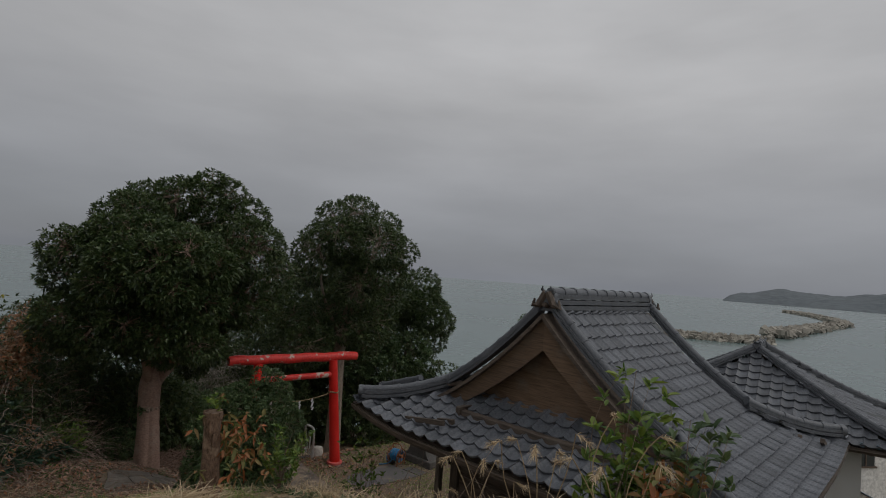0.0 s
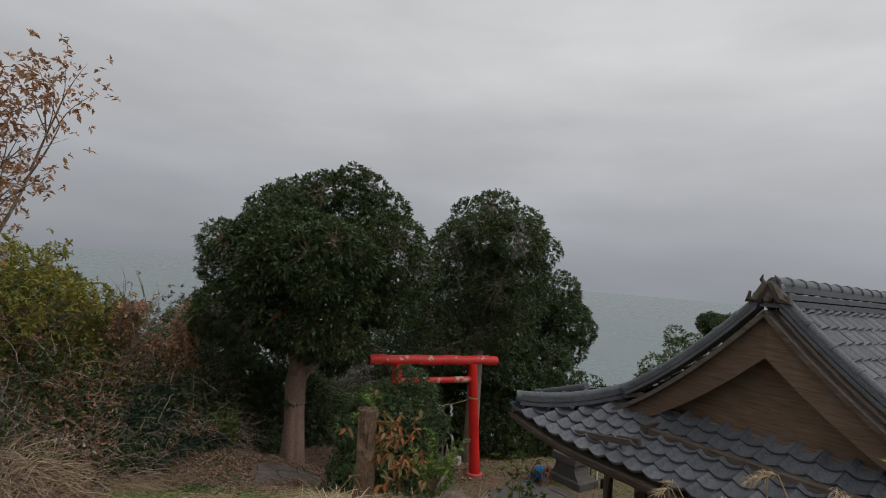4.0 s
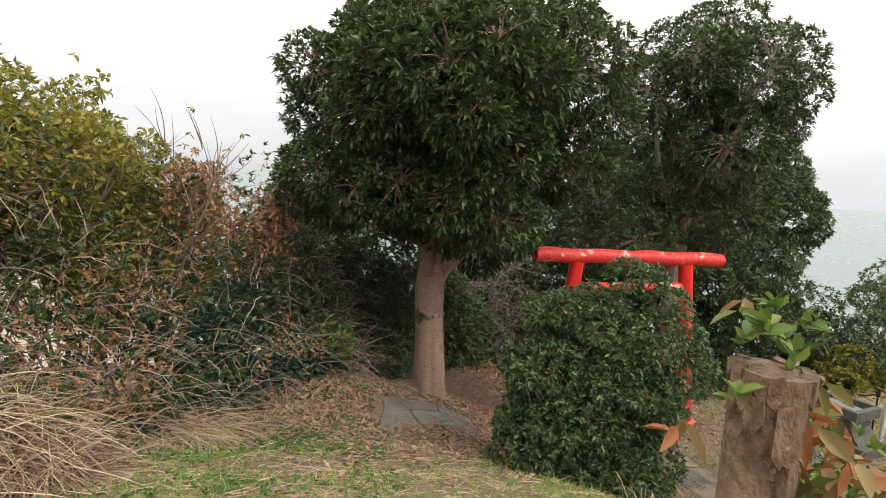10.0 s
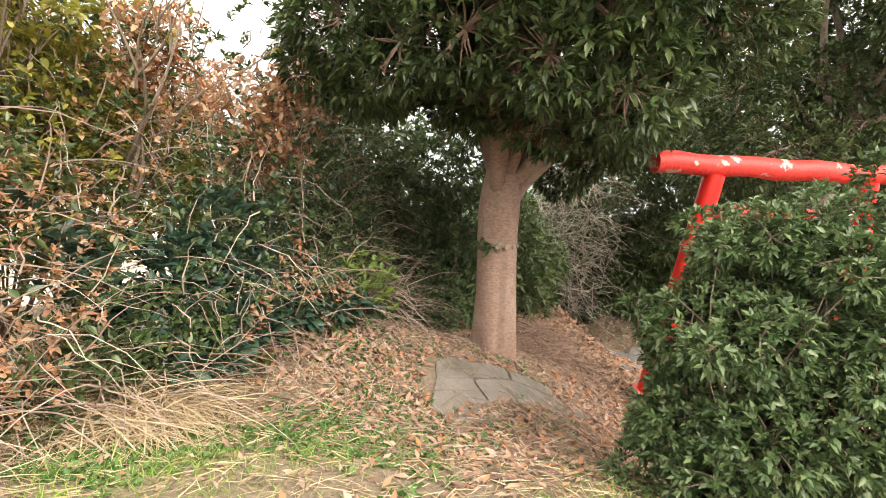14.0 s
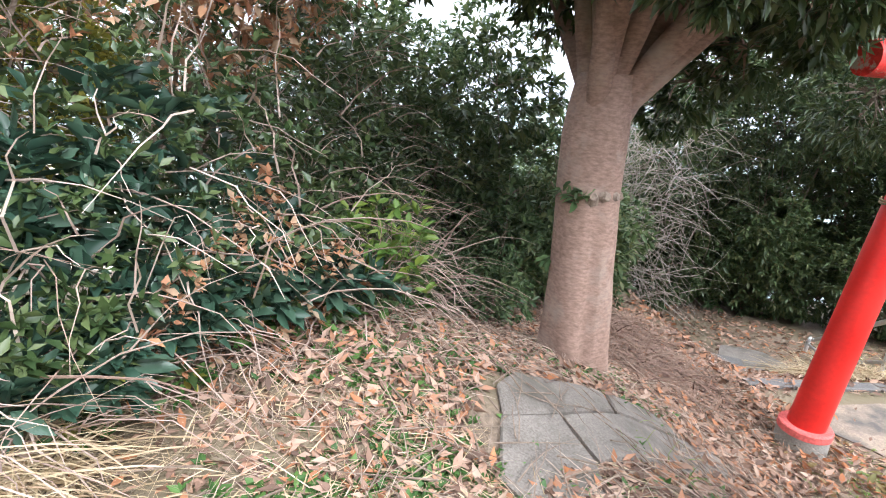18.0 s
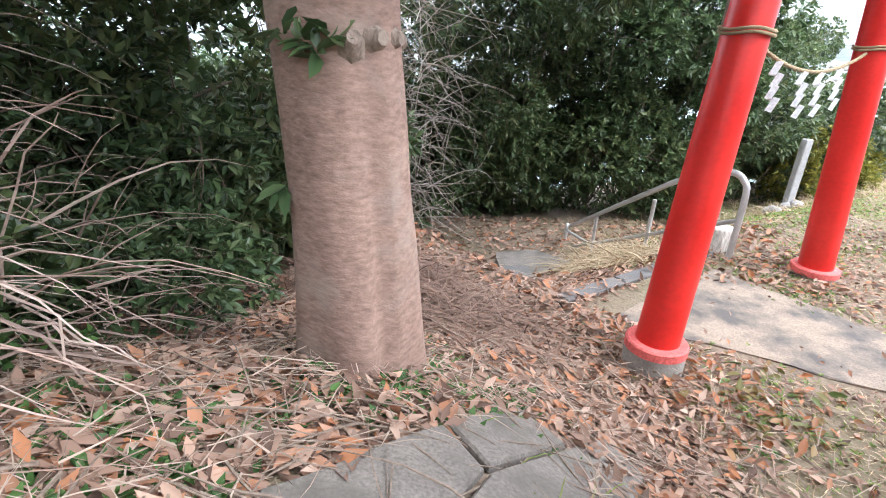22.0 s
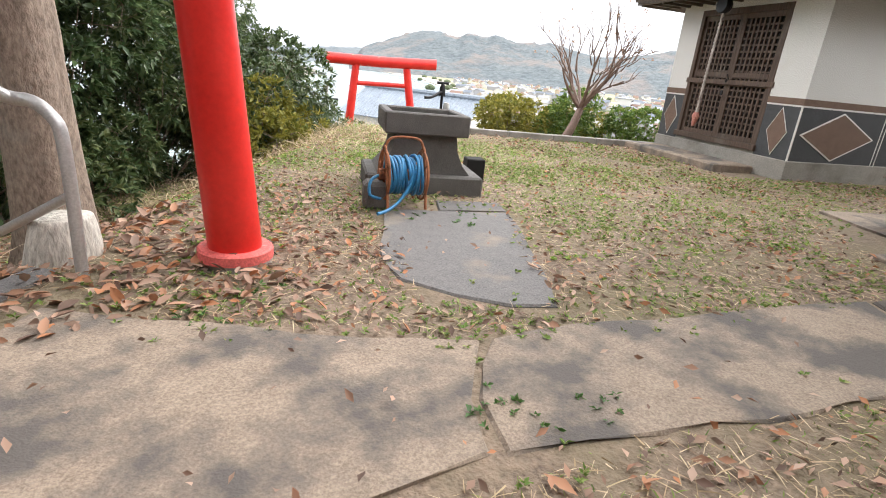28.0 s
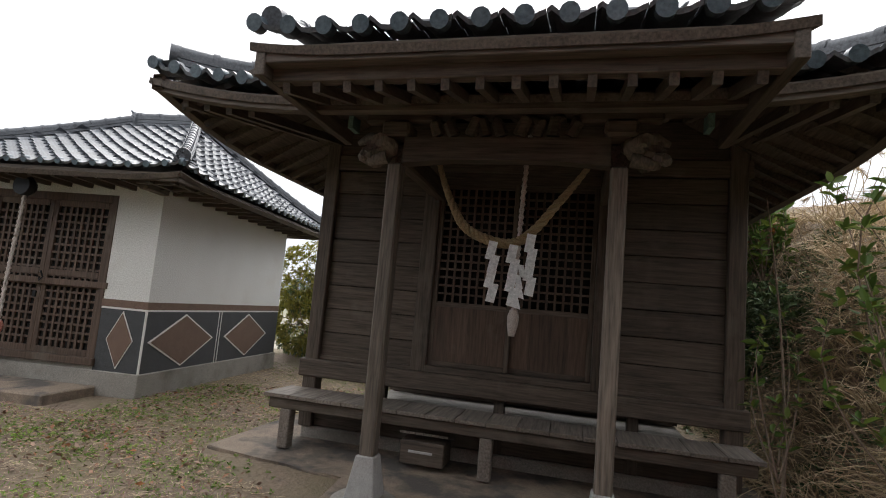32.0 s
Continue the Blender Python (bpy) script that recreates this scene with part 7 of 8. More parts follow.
def in_poly(x, y, poly):
    inside = np.zeros(len(x), bool)
    for (x0, y0), (x1, y1) in zip(poly, poly[1:] + poly[:1]):
        c = ((y0 > y) != (y1 > y)) & (x < (x1 - x0) * (y - y0) / (y1 - y0 + 1e-9) + x0)
        inside ^= c
    return inside


PATHS = ([(-5.3, 15.75), (-4.72, 15.42), (-3.62, 15.1), (-2.5, 14.72), (-0.9, 13.98), (0.16, 13.46), (0.76, 14.08), (-1.33, 15.12), (-2.6, 15.62), (-3.7, 16.52), (-4.0, 17.1)],
         [on_hill(*p) for p in [(-7.12, 12.5), (-6.64, 13.06), (-6.28, 13.55), (-5.9, 13.5), (-6.1, 12.6), (-6.4, 12.0), (-6.5, 11.6), (-6.95, 11.9)]], [(-2.6, 15.95), (-2.06, 15.58), (-0.7, 17.2), (-1.7, 17.8)], [apw(-2.75, 0.5), apw(-1.3, -0.3), apw(1.1, -0.3), apw(2.1, 0.5), apw(2.2, 4.3), apw(-2.75, 4.3)])


def off_paths(x, y):
    ok = np.ones(len(x), bool)
    for poly in PATHS:
        ok &= ~in_poly(x, y, poly)
    l = STORE.inverted()
    lx = l[0][0] * x + l[0][1] * y + l[0][3]
    ly = l[1][0] * x + l[1][1] * y + l[1][3]
    return ok & ~((lx > -3.1) & (lx < 0.05) & (ly > -0.85) & (ly < 3.9))


def flat_leaves(name, pts, size, material, label, lift=0.012, tilt=0.35, wd=0.45):
    n = len(pts)
    a = RNG.uniform(0, 6.28, n)
    way = np.stack([np.cos(a), np.sin(a), RNG.normal(0.05, tilt, n)], -1)
    e = 0.05
    way[:, 2] += way[:, 0] * (ground(pts[:, 0] + e, pts[:, 1]) - ground(pts[:, 0] - e, pts[:, 1])) / (2 * e) + way[:, 1] * (ground(pts[:, 0], pts[:, 1] + e) - ground(pts[:, 0], pts[:, 1] - e)) / (2 * e)
    base = np.column_stack([pts, ground(pts[:, 0], pts[:, 1]) + lumps(pts[:, 0], pts[:, 1]) - 0.02 + lift + RNG.uniform(0, 0.02, n)])
    ln = size * RNG.uniform(0.5, 1.35, n)
    return tagged(leaf_mesh(name, base, way, ln, ln * wd, material, fold=0.2, droop=0.02), label, "ground cover", kind="stuff")


def blades(name, pts, height, material, label, lean=0.6, wd=0.008, droop=0.35, segs=2):
    n = len(pts)
    way = np.column_stack([RNG.normal(0, lean, (n, 2)), np.abs(RNG.normal(0.8, 0.3, n))])
    base = np.column_stack([pts, ground(pts[:, 0], pts[:, 1]) + lumps(pts[:, 0], pts[:, 1]) - 0.03])
    ln = height * RNG.uniform(0.5, 1.4, n)
    return tagged(strip_mesh(name, base, way, ln, wd * RNG.uniform(0.6, 1.2, n), material, droop, segs), label, "ground cover", kind="stuff")


def straws(name, pts, size, material, label, wd=0.006, lift=0.012, tilt=0.1, rise=0.03):
    """Cut stalks lying about, each a thin bent strip."""
    n = len(pts)
    a = RNG.uniform(0, 6.28, n)
    e = 0.05
    gx, gy = (ground(pts[:, 0] + e, pts[:, 1]) - ground(pts[:, 0] - e, pts[:, 1])) / (2 * e), (ground(pts[:, 0], pts[:, 1] + e) - ground(pts[:, 0], pts[:, 1] - e)) / (2 * e)
    way = np.stack([np.cos(a), np.sin(a), np.cos(a) * gx + np.sin(a) * gy + np.abs(RNG.normal(0.02, tilt, n))], -1)
    base = np.column_stack([pts, ground(pts[:, 0], pts[:, 1]) + lumps(pts[:, 0], pts[:, 1]) - 0.02 + lift + RNG.uniform(0, rise, n)])
    return tagged(strip_mesh(name, base, way, size * RNG.uniform(0.3, 1.6, n), wd * RNG.uniform(0.5, 1.3, n), material, 0.08, 2), label, "ground cover", kind="stuff")


# Fallen leaves under the big tree and round the torii.
def near_tree(x, y, r):
    d = np.hypot(x + 6.0, y - 13.6)
    s, q = sq(x, y)
    return (r.random(len(x)) < np.clip(1.6 - d / 2.5, 0.03, 1) * np.clip((-4.3 - x) / 0.7, 0.06, 1) * np.clip((y - 10.8) / 1.3, 0.06, 1)) & off_paths(x, y) & (q > hedge_front(s) - 0.8)


flat_leaves("fallen_leaves", scatter(120000, -10, -1.5, 9.8, 18, near_tree, 1), 0.088, M_litter, "brown fallen leaves under the evergreen tree", 0.012, 0.4, 0.36)
flat_leaves("fallen_leaves", scatter(32000, -4.5, 6, 12, 21.5, lambda x, y, r: (r.random(len(x)) < 0.25 + 0.5 * patchy(x, y)) & off_paths(x, y), 2), 0.055, M_litter, "scattered brown leaves on the lawn")
flat_leaves("fallen_leaves", scatter(5200, -9, -3, 16.5, 21, lambda x, y, r: r.random(len(x)) < 0.9, 3), 0.09, M_litter, "brown fallen leaves on the stair slope")
flat_leaves("fallen_leaves", scatter(420, -5.3, 1, 13.4, 17.4, lambda x, y, r: ~off_paths(x, y), 4), 0.05, M_litter, "few dry leaves on the paving", 0.05)
flat_leaves("fallen_leaves", scatter(2200, -4.2, -1.6, 15.4, 18.6, lambda x, y, r: off_paths(x, y) & (r.random(len(x)) < 0.2 + 0.7 * patchy(x, y, 1.2, 0.7)), 16), 0.065, M_litter, "red-brown fallen leaves round the torii pillar")
# Cut straw and dry grass on the sloping path.
def on_path(x, y, r):
    s, q = sq(x, y)
    return (q > hedge_front(s) - 0.4) & (q < np.interp(s, (0, 8, 11, 13), (3.2, 2.2, 1.2, 0.2))) & (s > -1.5) & (s < 12.6) & off_paths(x, y) & (r.random(len(x)) < 0.25 + 0.6 * patchy(x, y, 0.8))


straws("cut_straw", scatter(130000, -10, 5, 2, 14, on_path, 5), 0.16, M_straw, "pale cut straw lying on the path")
straws("dead_stalks", scatter(15000, -10, -4, 11.0, 16.5, lambda x, y, r: (r.random(len(x)) < np.clip(1.3 - np.hypot(x + 6.6, y - 13.5) / 2.6, 0, 1)) & off_paths(x, y), 15), 0.2, M_stalk, "dry stalks among the fallen leaves", 0.005, 0.02, 0.2, 0.06)
flat_leaves("fallen_leaves", scatter(24000, -10, 5, 2, 14, on_path, 6), 0.06, M_litter, "brown fallen leaves on the path")
def path_grass(x, y, r):
    s, q = sq(x, y)
    return (q > hedge_front(s) + 0.3) & (q < np.interp(s, (0, 8, 11, 13), (1.6, 1.3, 0.8, 0))) & (s > 0) & (s < 11.6) & (r.random(len(x)) < np.clip(2.2 * patchy(x, y, 0.9, 2.0) - 0.15, 0, 1))


blades("path_grass", scatter(170000, -8.5, 4, 2.5, 13.5, path_grass, 7), 0.11, M_grass, "short yellow-green grass on the path", 0.7, 0.006)
blades("path_grass", scatter(65000, -8.5, 1, 6, 13.5, lambda x, y, r: path_grass(x, y, r) & (patchy(x, y, 1.6, 0.7) > 0.5), 71), 0.13, M_grass_bright, "bright yellow-green grass tufts on the path", 0.6, 0.007)
blades("tall_grass", scatter(5200, -6, 1, 6, 14, lambda x, y, r: (lambda s, q: (np.abs(q - np.interp(s, (3, 8, 11, 12.5), (1.5, 1.2, 0.65, 0.1))) < 0.28))(*sq(x, y)), 8), 0.2, M_grass, "longer grass along the bank edge", 0.5, 0.007, 0.5, 3)
# Lawn.
def lawn(x, y, r):
    a = 0.58 * x + 0.81 * y
    return off_paths(x, y) & (a < 20.5) & (r.random(len(x)) < np.clip(0.15 + 1.1 * patchy(x, y, 0.7, 1.0) - 0.25 + 0.25 * (a > 16.8), 0.03, 1)) & (sq(x, y)[1] > 1.0)


blades("lawn_grass", scatter(180000, -4.5, 9, 12, 22.5, lawn, 9), 0.055, M_grass, "thin patchy lawn grass", 0.8, 0.008)
blades("lawn_grass", scatter(70000, -3.5, 3.5, 17.0, 23.5, lambda x, y, r: (0.58 * x + 0.81 * y > 14.6) & (0.58 * x + 0.81 * y < 21.5) & off_paths(x, y) & (x < 2.6) & (x > -3.0), 10), 0.075, M_grass_bright, "bright lawn grass at the yard's edge", 0.7, 0.007)
blades("lawn_grass", scatter(60000, -2.5, 5, 13.2, 20, lambda x, y, r: off_paths(x, y) & (patchy(x, y, 1.1, 0.4) > 0.52) & (r.random(len(x)) < 0.7) & (sq(x, y)[1] > 1.2), 72), 0.06, M_grass_bright, "bright green grass patches in the lawn", 0.8, 0.008)
straws("dry_thatch", scatter(150000, -5, 8, 12, 22, lambda x, y, r: off_paths(x, y) & (r.random(len(x)) < 0.5) & (sq(x, y)[1] > 0.6), 11), 0.075, M_straw, "dry thatch in the lawn", 0.005, 0.008, 0.12, 0.01)


blades("edge_brush", scatter(9000, -3.2, 1.6, 20.3, 25.5, lambda x, y, r: (0.58 * x + 0.81 * y > 15.4) & (r.random(len(x)) < 0.35 + 0.6 * patchy(x, y, 1.4, 0.3)), 73), 0.42, M_straw, "dry straw-coloured brush on the yard's edge", 0.9, 0.009, 0.6, 3)


# Weeds in clumps.
def weeds(name, centers, per, size, material, label, spread=0.12):
    n = len(centers)
    c = np.repeat(centers, per, 0) + RNG.normal(0, spread, (n * per, 2))
    z = ground(c[:, 0], c[:, 1]) + lumps(c[:, 0], c[:, 1])
    f, w, ln = rosettes(np.column_stack([c, z]), np.tile([0, 0, 1.0], (n * per, 1)), 6, 1.25, size)
    return tagged(leaf_mesh(name, f, w, ln, ln * 0.5, material, kind="stuff"), label, "weeds")


weeds("weeds", scatter(2600, -4.5, 6, 12.5, 20.5, lambda x, y, r: off_paths(x, y) & (patchy(x, y, 1.3, 0.5) > 0.5) & (sq(x, y)[1] > 1.2), 12), 6, 0.028, M_grass, "low green weeds in the lawn")
weeds("weeds", scatter(2600, -10, -5, 9.5, 14.5, lambda x, y, r: (lambda s, q: (q > hedge_front(s)) & (q < 0.4) & off_paths(x, y) & (patchy(x, y, 1.2, 0.2) > 0.5))(*sq(x, y)), 13), 6, 0.05, M_weed, "green weeds among the fallen leaves")
weeds("weeds", np.array([[-2.95, 15.22], [-2.85, 15.08], [-2.6, 15.0], [-1.4, 16.9], [-1.55, 17.25], [-1.2, 17.1], [-3.55, 16.45], [-3.2, 16.5], [-4.55, 14.4], [-1.2, 13.9], [0.2, 13.9]]), 7, 0.028, M_weed, "weeds growing in the paving joints", 0.06)
weeds("weeds", scatter(900, -9, 0, 4, 13.5, lambda x, y, r: (lambda s, q: (q > hedge_front(s) - 0.2) & (q < 1.6) & (patchy(x, y, 1.1, 3.0) > 0.6))(*sq(x, y)), 14), 4, 0.06, M_weed, "green weeds on the path")


# Heaps of cut reeds.
def straw_heap(x, y, r, h, n, seed, label, ln=0.55, mt=None):
    g = np.random.default_rng(seed)
    a, d = g.uniform(0, 6.28, n), r * np.sqrt(g.random(n))
    px, py = x + d * np.cos(a), y + d * np.sin(a)
    pz = ground(px, py) + h * (1 - (d / r) ** 2) * g.random(n) ** 0.4
    b = g.uniform(0, 6.28, n)
    way = np.stack([np.cos(b), np.sin(b), g.normal(0.1, 0.4, n)], -1)
    return tagged(strip_mesh("straw_heap", np.stack([px, py, pz], -1), way, ln * g.uniform(0.4, 1.5, n), 0.009 * g.uniform(0.5, 1.2, n), mt or M_straw, 0.35, 4), label, "straw heap", kind="stuff")


straw_heap(-6.63, 8.49, 0.7, 0.75, 1500, 31, "heap of pale cut reeds beside the path", 0.6)
straw_heap(-6.64, 8.53, 0.75, 0.6, 2600, 41, "brown dead stalks under the cut reeds", 0.45, M_stalk_red)
straw_heap(-6.73, 15.37, 0.75, 0.26, 1800, 42, "mound of dead brown stalks behind the evergreen tree", 0.4, M_stalk_red)
straw_heap(-5.94, 15.11, 0.5, 0.1, 700, 43, "dead brown stalks at the foot of the mound", 0.35, M_stalk_red)
straw_heap(-1.84, 8.43, 0.6, 0.4, 4000, 32, "heap of brown dry grass by the stump", 0.4)
straw_heap(-7.49, 10.19, 0.8, 0.4, 4000, 33, "heap of pale cut reeds beside the hedge", 0.6)
straw_heap(1.67, 6.54, 1.1, 0.35, 4000, 35, "dry grass at the bank edge", 0.6)
straw_heap(0.9, 9.9, 0.8, 0.25, 2000, 36, "dry grass hanging on the bank beside the shrine", 0.5)
straw_heap(3.6, 7.6, 0.7, 0.4, 3000, 39, "dry grass hanging on the bank behind the shrine", 0.8)
straw_heap(-0.9, 11.2, 0.6, 0.2, 2000, 40, "dry grass hanging on the bank by the yard", 0.7)
straw_heap(-4.75, 17.75, 0.6, 0.12, 1200, 38, "dry grass beside the handrail", 0.5)
# Twigs on the ground.
rr = random.Random(77)
lines = []
for k in range(500):
    x, y = -6.2 + rr.gauss(0, 1.4), 13.3 + rr.gauss(0, 1.4)
    a, ln = rr.uniform(0, 6.28), rr.uniform(0.15, 0.6)
    e = (x + ln * math.cos(a), y + ln * math.sin(a))
    if sq(x, y)[1] < 1.6:
        lines.append(bent((x, y, gz(x, y) + 0.03), (*e, gz(*e) + 0.05), 0.08, 5, rr))
tagged(twig_mesh("fallen_twigs", lines, [0.005] * len(lines), M_twig, sides=4), "thin fallen twigs under the tree", "twigs", kind="stuff")


# Reeds and brush covering the bank beside the shrine.
def bank_face(x, y, r):
    s, q = sq(x, y)
    q1 = bank_foot(s)
    return (q < q1 - 0.1) & (q > q1 - 1.7) & (s > 1.5) & (s < 10.2)


pts = scatter(42000, -3, 5, 4, 12, bank_face, 41)
blades("bank_reeds", pts, 0.55, M_straw, "dry reeds and grass on the bank beside the shrine", 0.7, 0.010, 0.6, 4)
weeds("bank_weeds", scatter(1800, -3, 5, 4, 12, bank_face, 42), 5, 0.085, M_leaf_shrub, "green brush leaves on the bank beside the shrine", 0.15)
pp = scatter(240, -3, 5, 5, 12, bank_face, 43)
lines = []
for x, y in pp:
    a, ln = rr.uniform(0, 6.28), rr.uniform(0.5, 1.3)
    lines.append(bent((x, y, gz(x, y)), (x + 0.5 * ln * math.cos(a), y + 0.5 * ln * math.sin(a), gz(x, y) + ln * 0.8), 0.2, 6, rr))
tagged(twig_mesh("bank_twigs", lines, [0.006] * len(lines), M_twig, sides=3), "thin bare stems on the bank beside the shrine", "twigs", kind="stuff")

# Pampas plumes on the bank beside the shrine.
for k, (x, y) in enumerate(((1.35, 9.0), (1.9, 8.2), (0.55, 10.0), (2.5, 7.6), (0.1, 10.5))):
    clump = thing("pampas_grass", Matrix.Identity(4), "dry tan pampas grass clump on the bank", "grass clump")
    n = 90
    a = RNG.uniform(0, 6.28, n)
    base = np.column_stack([x + 0.12 * np.cos(a), y + 0.12 * np.sin(a), np.full(n, gz(x, y) - 0.05)])
    way = np.column_stack([0.6 * np.cos(a), 0.6 * np.sin(a), RNG.uniform(0.5, 1.2, n)])
    strip_mesh("blade_tuft", base, way, RNG.uniform(0.4, 0.9, n), 0.012, M_straw, 0.7, 5, clump)
    for j in range(5):
        b = 1.2 * j + k
        p0, p1 = Vector((x, y, gz(x, y))), Vector((x + 0.35 * math.cos(b), y + 0.35 * math.sin(b), gz(x, y) + 0.75 + 0.08 * j))
        bm = bmesh.new()
        tube(bm, bent(p0, p1, 0.15, 6, rr), 0.005, 5)
        part("stalk", bm, M_rope, clump, smooth=60)
        m = 60
        t = RNG.random((m, 1))
        pts = np.array(p1[:]) + t * np.array([0.12 * math.cos(b), 0.12 * math.sin(b), -0.05])
        strip_mesh("plume", pts, RNG.normal(0, 0.5, (m, 3)) + np.array([math.cos(b), math.sin(b), 0.1]), 0.09, 0.006, M_straw, 0.5, 2, clump)

# Green clover patches and a drift of orange leaves on the lawn.
weeds("clover", scatter(1500, -4, 6, 12.5, 20.5, lambda x, y, r: off_paths(x, y) & (patchy(x, y, 1.7, 2.2) > 0.66) & (sq(x, y)[1] > 1.2), 51), 7, 0.026, M_grass_bright, "bright green clover patches in the lawn", 0.1)
flat_leaves("fallen_leaves", scatter(500, -5.2, -3.8, 14.3, 15.5, lambda x, y, r: (np.hypot(x + 4.45, y - 14.95) < 0.6) & (r.random(len(x)) < 0.8) & off_paths(x, y), 52), 0.085, M_leaf_orange, "orange fallen leaves beside the torii plinth", 0.02, 0.4, 0.42)


# ---- the far shore ----
land_out = [(-400, 60), (60, 70), (150, 140), (265, 255), (420, 440), (586, 661), (760, 900), (898, 1143), (1030, 1420), (1169, 1679), (1544, 2433), (4000, 2900), (4000, -380), (-400, -380)]
M_land = surface("fields_and_sand", (0.16, 0.17, 0.08), (0.30, 0.27, 0.17), 0.012, fine=0.12, bump=0, rough=(0.85, 0.98), stain=(0.34, 0.30, 0.24), stain_scale=0.006, stain_at=(0.5, 0.6))
bm = bmesh.new()
bm.faces.new([bm.verts.new((x, y, -24.2)) for x, y in land_out])
tagged(part("coastal_plain", bm, M_land), "flat coastal plain with fields", kind="structure")
M_sand = surface("wet_sand", (0.30, 0.27, 0.22), (0.42, 0.38, 0.32), 0.03, fine=0.5, bump=0, rough=(0.6, 0.9))
bm = bmesh.new()
coast = [Vector((x, y, -24.1)) for x, y in land_out[2:11]]
inner = [c + Vector((0.82, -0.57, 0)) * (18 + 0.03 * c.length) for c in coast]
for i in range(len(coast) - 1):
    bm.faces.new([bm.verts.new(p) for p in (coast[i], coast[i + 1], inner[i + 1], inner[i])])
tagged(part("beach", bm, M_sand), "grey sand beach along the shore", kind="structure")
M_surf = mat("white_surf", (0.75, 0.78, 0.78), 0.7)
bm = bmesh.new()
for i in range(len(coast) - 1):
    a, b = coast[i], coast[i + 1]
    for k in range(8):
        p, q = a.lerp(b, k / 8), a.lerp(b, (k + 0.9) / 8)
        w = 3 + 3 * noise.noise(p * 0.05)
        o = Vector((-0.82, 0.57, -0.75))
        bm.faces.new([bm.verts.new(v) for v in (p + o, q + o, q + o * 1 + Vector((-0.82, 0.57, 0)) * w, p + o + Vector((-0.82, 0.57, 0)) * (w + 1.5))])
tagged(part("surf", bm, M_surf), "thin white surf along the beach", kind="structure")
bm = bmesh.new()
for a, b, w in (((210, 210), (640, 640), 7), ((300, 200), (900, 620), 6)):
    a, b = Vector((*a, -24.0)), Vector((*b, -24.0))
    s = (b - a).cross(Vector((0, 0, 1))).normalized() * w
    bm.faces.new([bm.verts.new(p) for p in (a - s, b - s, b + s, a + s)])
tagged(part("road", bm, surface("far_road", (0.28, 0.28, 0.28), (0.38, 0.38, 0.37), 0.05, bump=0)), "pale coast road across the plain", kind="structure")

# Woods with the blue of distance haze put into the base colour.
M_wooded_haze = surface("hazed_wooded_hill", (0.06, 0.085, 0.10), (0.125, 0.14, 0.145), 0.010, fine=0.06, bump=1.0, rough=(0.9, 1.0), stain=(0.18, 0.15, 0.135), stain_scale=0.006, stain_at=(0.5, 0.66), bump_dist=6.0)
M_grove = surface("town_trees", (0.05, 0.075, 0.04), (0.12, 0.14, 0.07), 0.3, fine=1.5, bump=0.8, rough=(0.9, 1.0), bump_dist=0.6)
# Farther ridge: paler and bluer still, haze painted into its colour.
M_wooded_far_haze = surface("hazed_distant_wooded_hill", (0.085, 0.105, 0.12), (0.13, 0.15, 0.16), 0.004, fine=0.03, bump=0.6, rough=(0.9, 1.0), bump_dist=6.0)


def hill(name, az0, az1, r0, r1, crest, seed, material, label, n=220, m=26):
    """A wooded ridge seen from the yard, between two bearings (degrees right of +y) and two distances; crest(t): its height."""
    bm = bmesh.new()
    rows = []
    for i in range(n + 1):
        t = i / n
        az = radians(az0 + (az1 - az0) * t)
        row = []
        for j in range(m + 1):
            u = j / m
            r = r0 + (r1 - r0) * u
            x, y = r * math.sin(az), r * math.cos(az) + 14
            up = math.sin(min(1, u / 0.72) * math.pi / 2) if u < 0.72 else math.cos((u - 0.72) / 0.28 * math.pi / 2)
            h = crest(t) * up * (1 + 0.12 * noise.noise(Vector((x * 0.005, y * 0.005, seed))) + 0.09 * noise.noise(Vector((x * 0.014, y * 0.014, seed))) + 0.04 * noise.noise(Vector((x * 0.04, y * 0.04, seed))))
            h += (1.6 + crest(t) * 0.02) * noise.noise(Vector((x * 0.06, y * 0.06, seed + 5))) * up
            row.append(bm.verts.new((x, y, -24.5 + max(0, h))))
        rows.append(row)
    for a, b in zip(rows, rows[1:]):
        for j in range(m):
            bm.faces.new((a[j], a[j + 1], b[j + 1], b[j]))
    return tagged(part(name, bm, material, smooth=60), label, "hill")


def bumpy(peaks, edge=0.08):
    return lambda t: sum(h * math.exp(-((t - c) / w) ** 2) for c, w, h in peaks) * min(1, t / edge, (1 - t) / edge)


hill("near_hill", 33, 92, 1700, 3000, lambda t: float(np.interp(33 + 59 * t, (33, 34.3, 36.4, 37.6, 40.1, 42.7, 44, 45.2, 46.6, 47.9, 50.5, 54.4, 58, 61, 65.5, 69, 75, 92), (0, 80, 116, 140, 172, 182, 166, 190, 178, 186, 166, 174, 140, 150, 190, 100, 120, 60))), 1, M_wooded_haze, "wooded autumn hill behind the town")
hill("far_hill", 19.3, 50, 3000, 4300, lambda t: float(np.interp(19.3 + 30.7 * t, (19.3, 19.9, 20.6, 21.5, 22.4, 23.2, 24.2, 25, 26.4, 27.3, 28.7, 30, 31.3, 34, 38, 50), (0, 34, 50, 56, 64, 84, 94, 84, 76, 72, 72, 86, 98, 110, 100, 60))), 2, M_wooded_far_haze, "distant wooded headland across the bay")
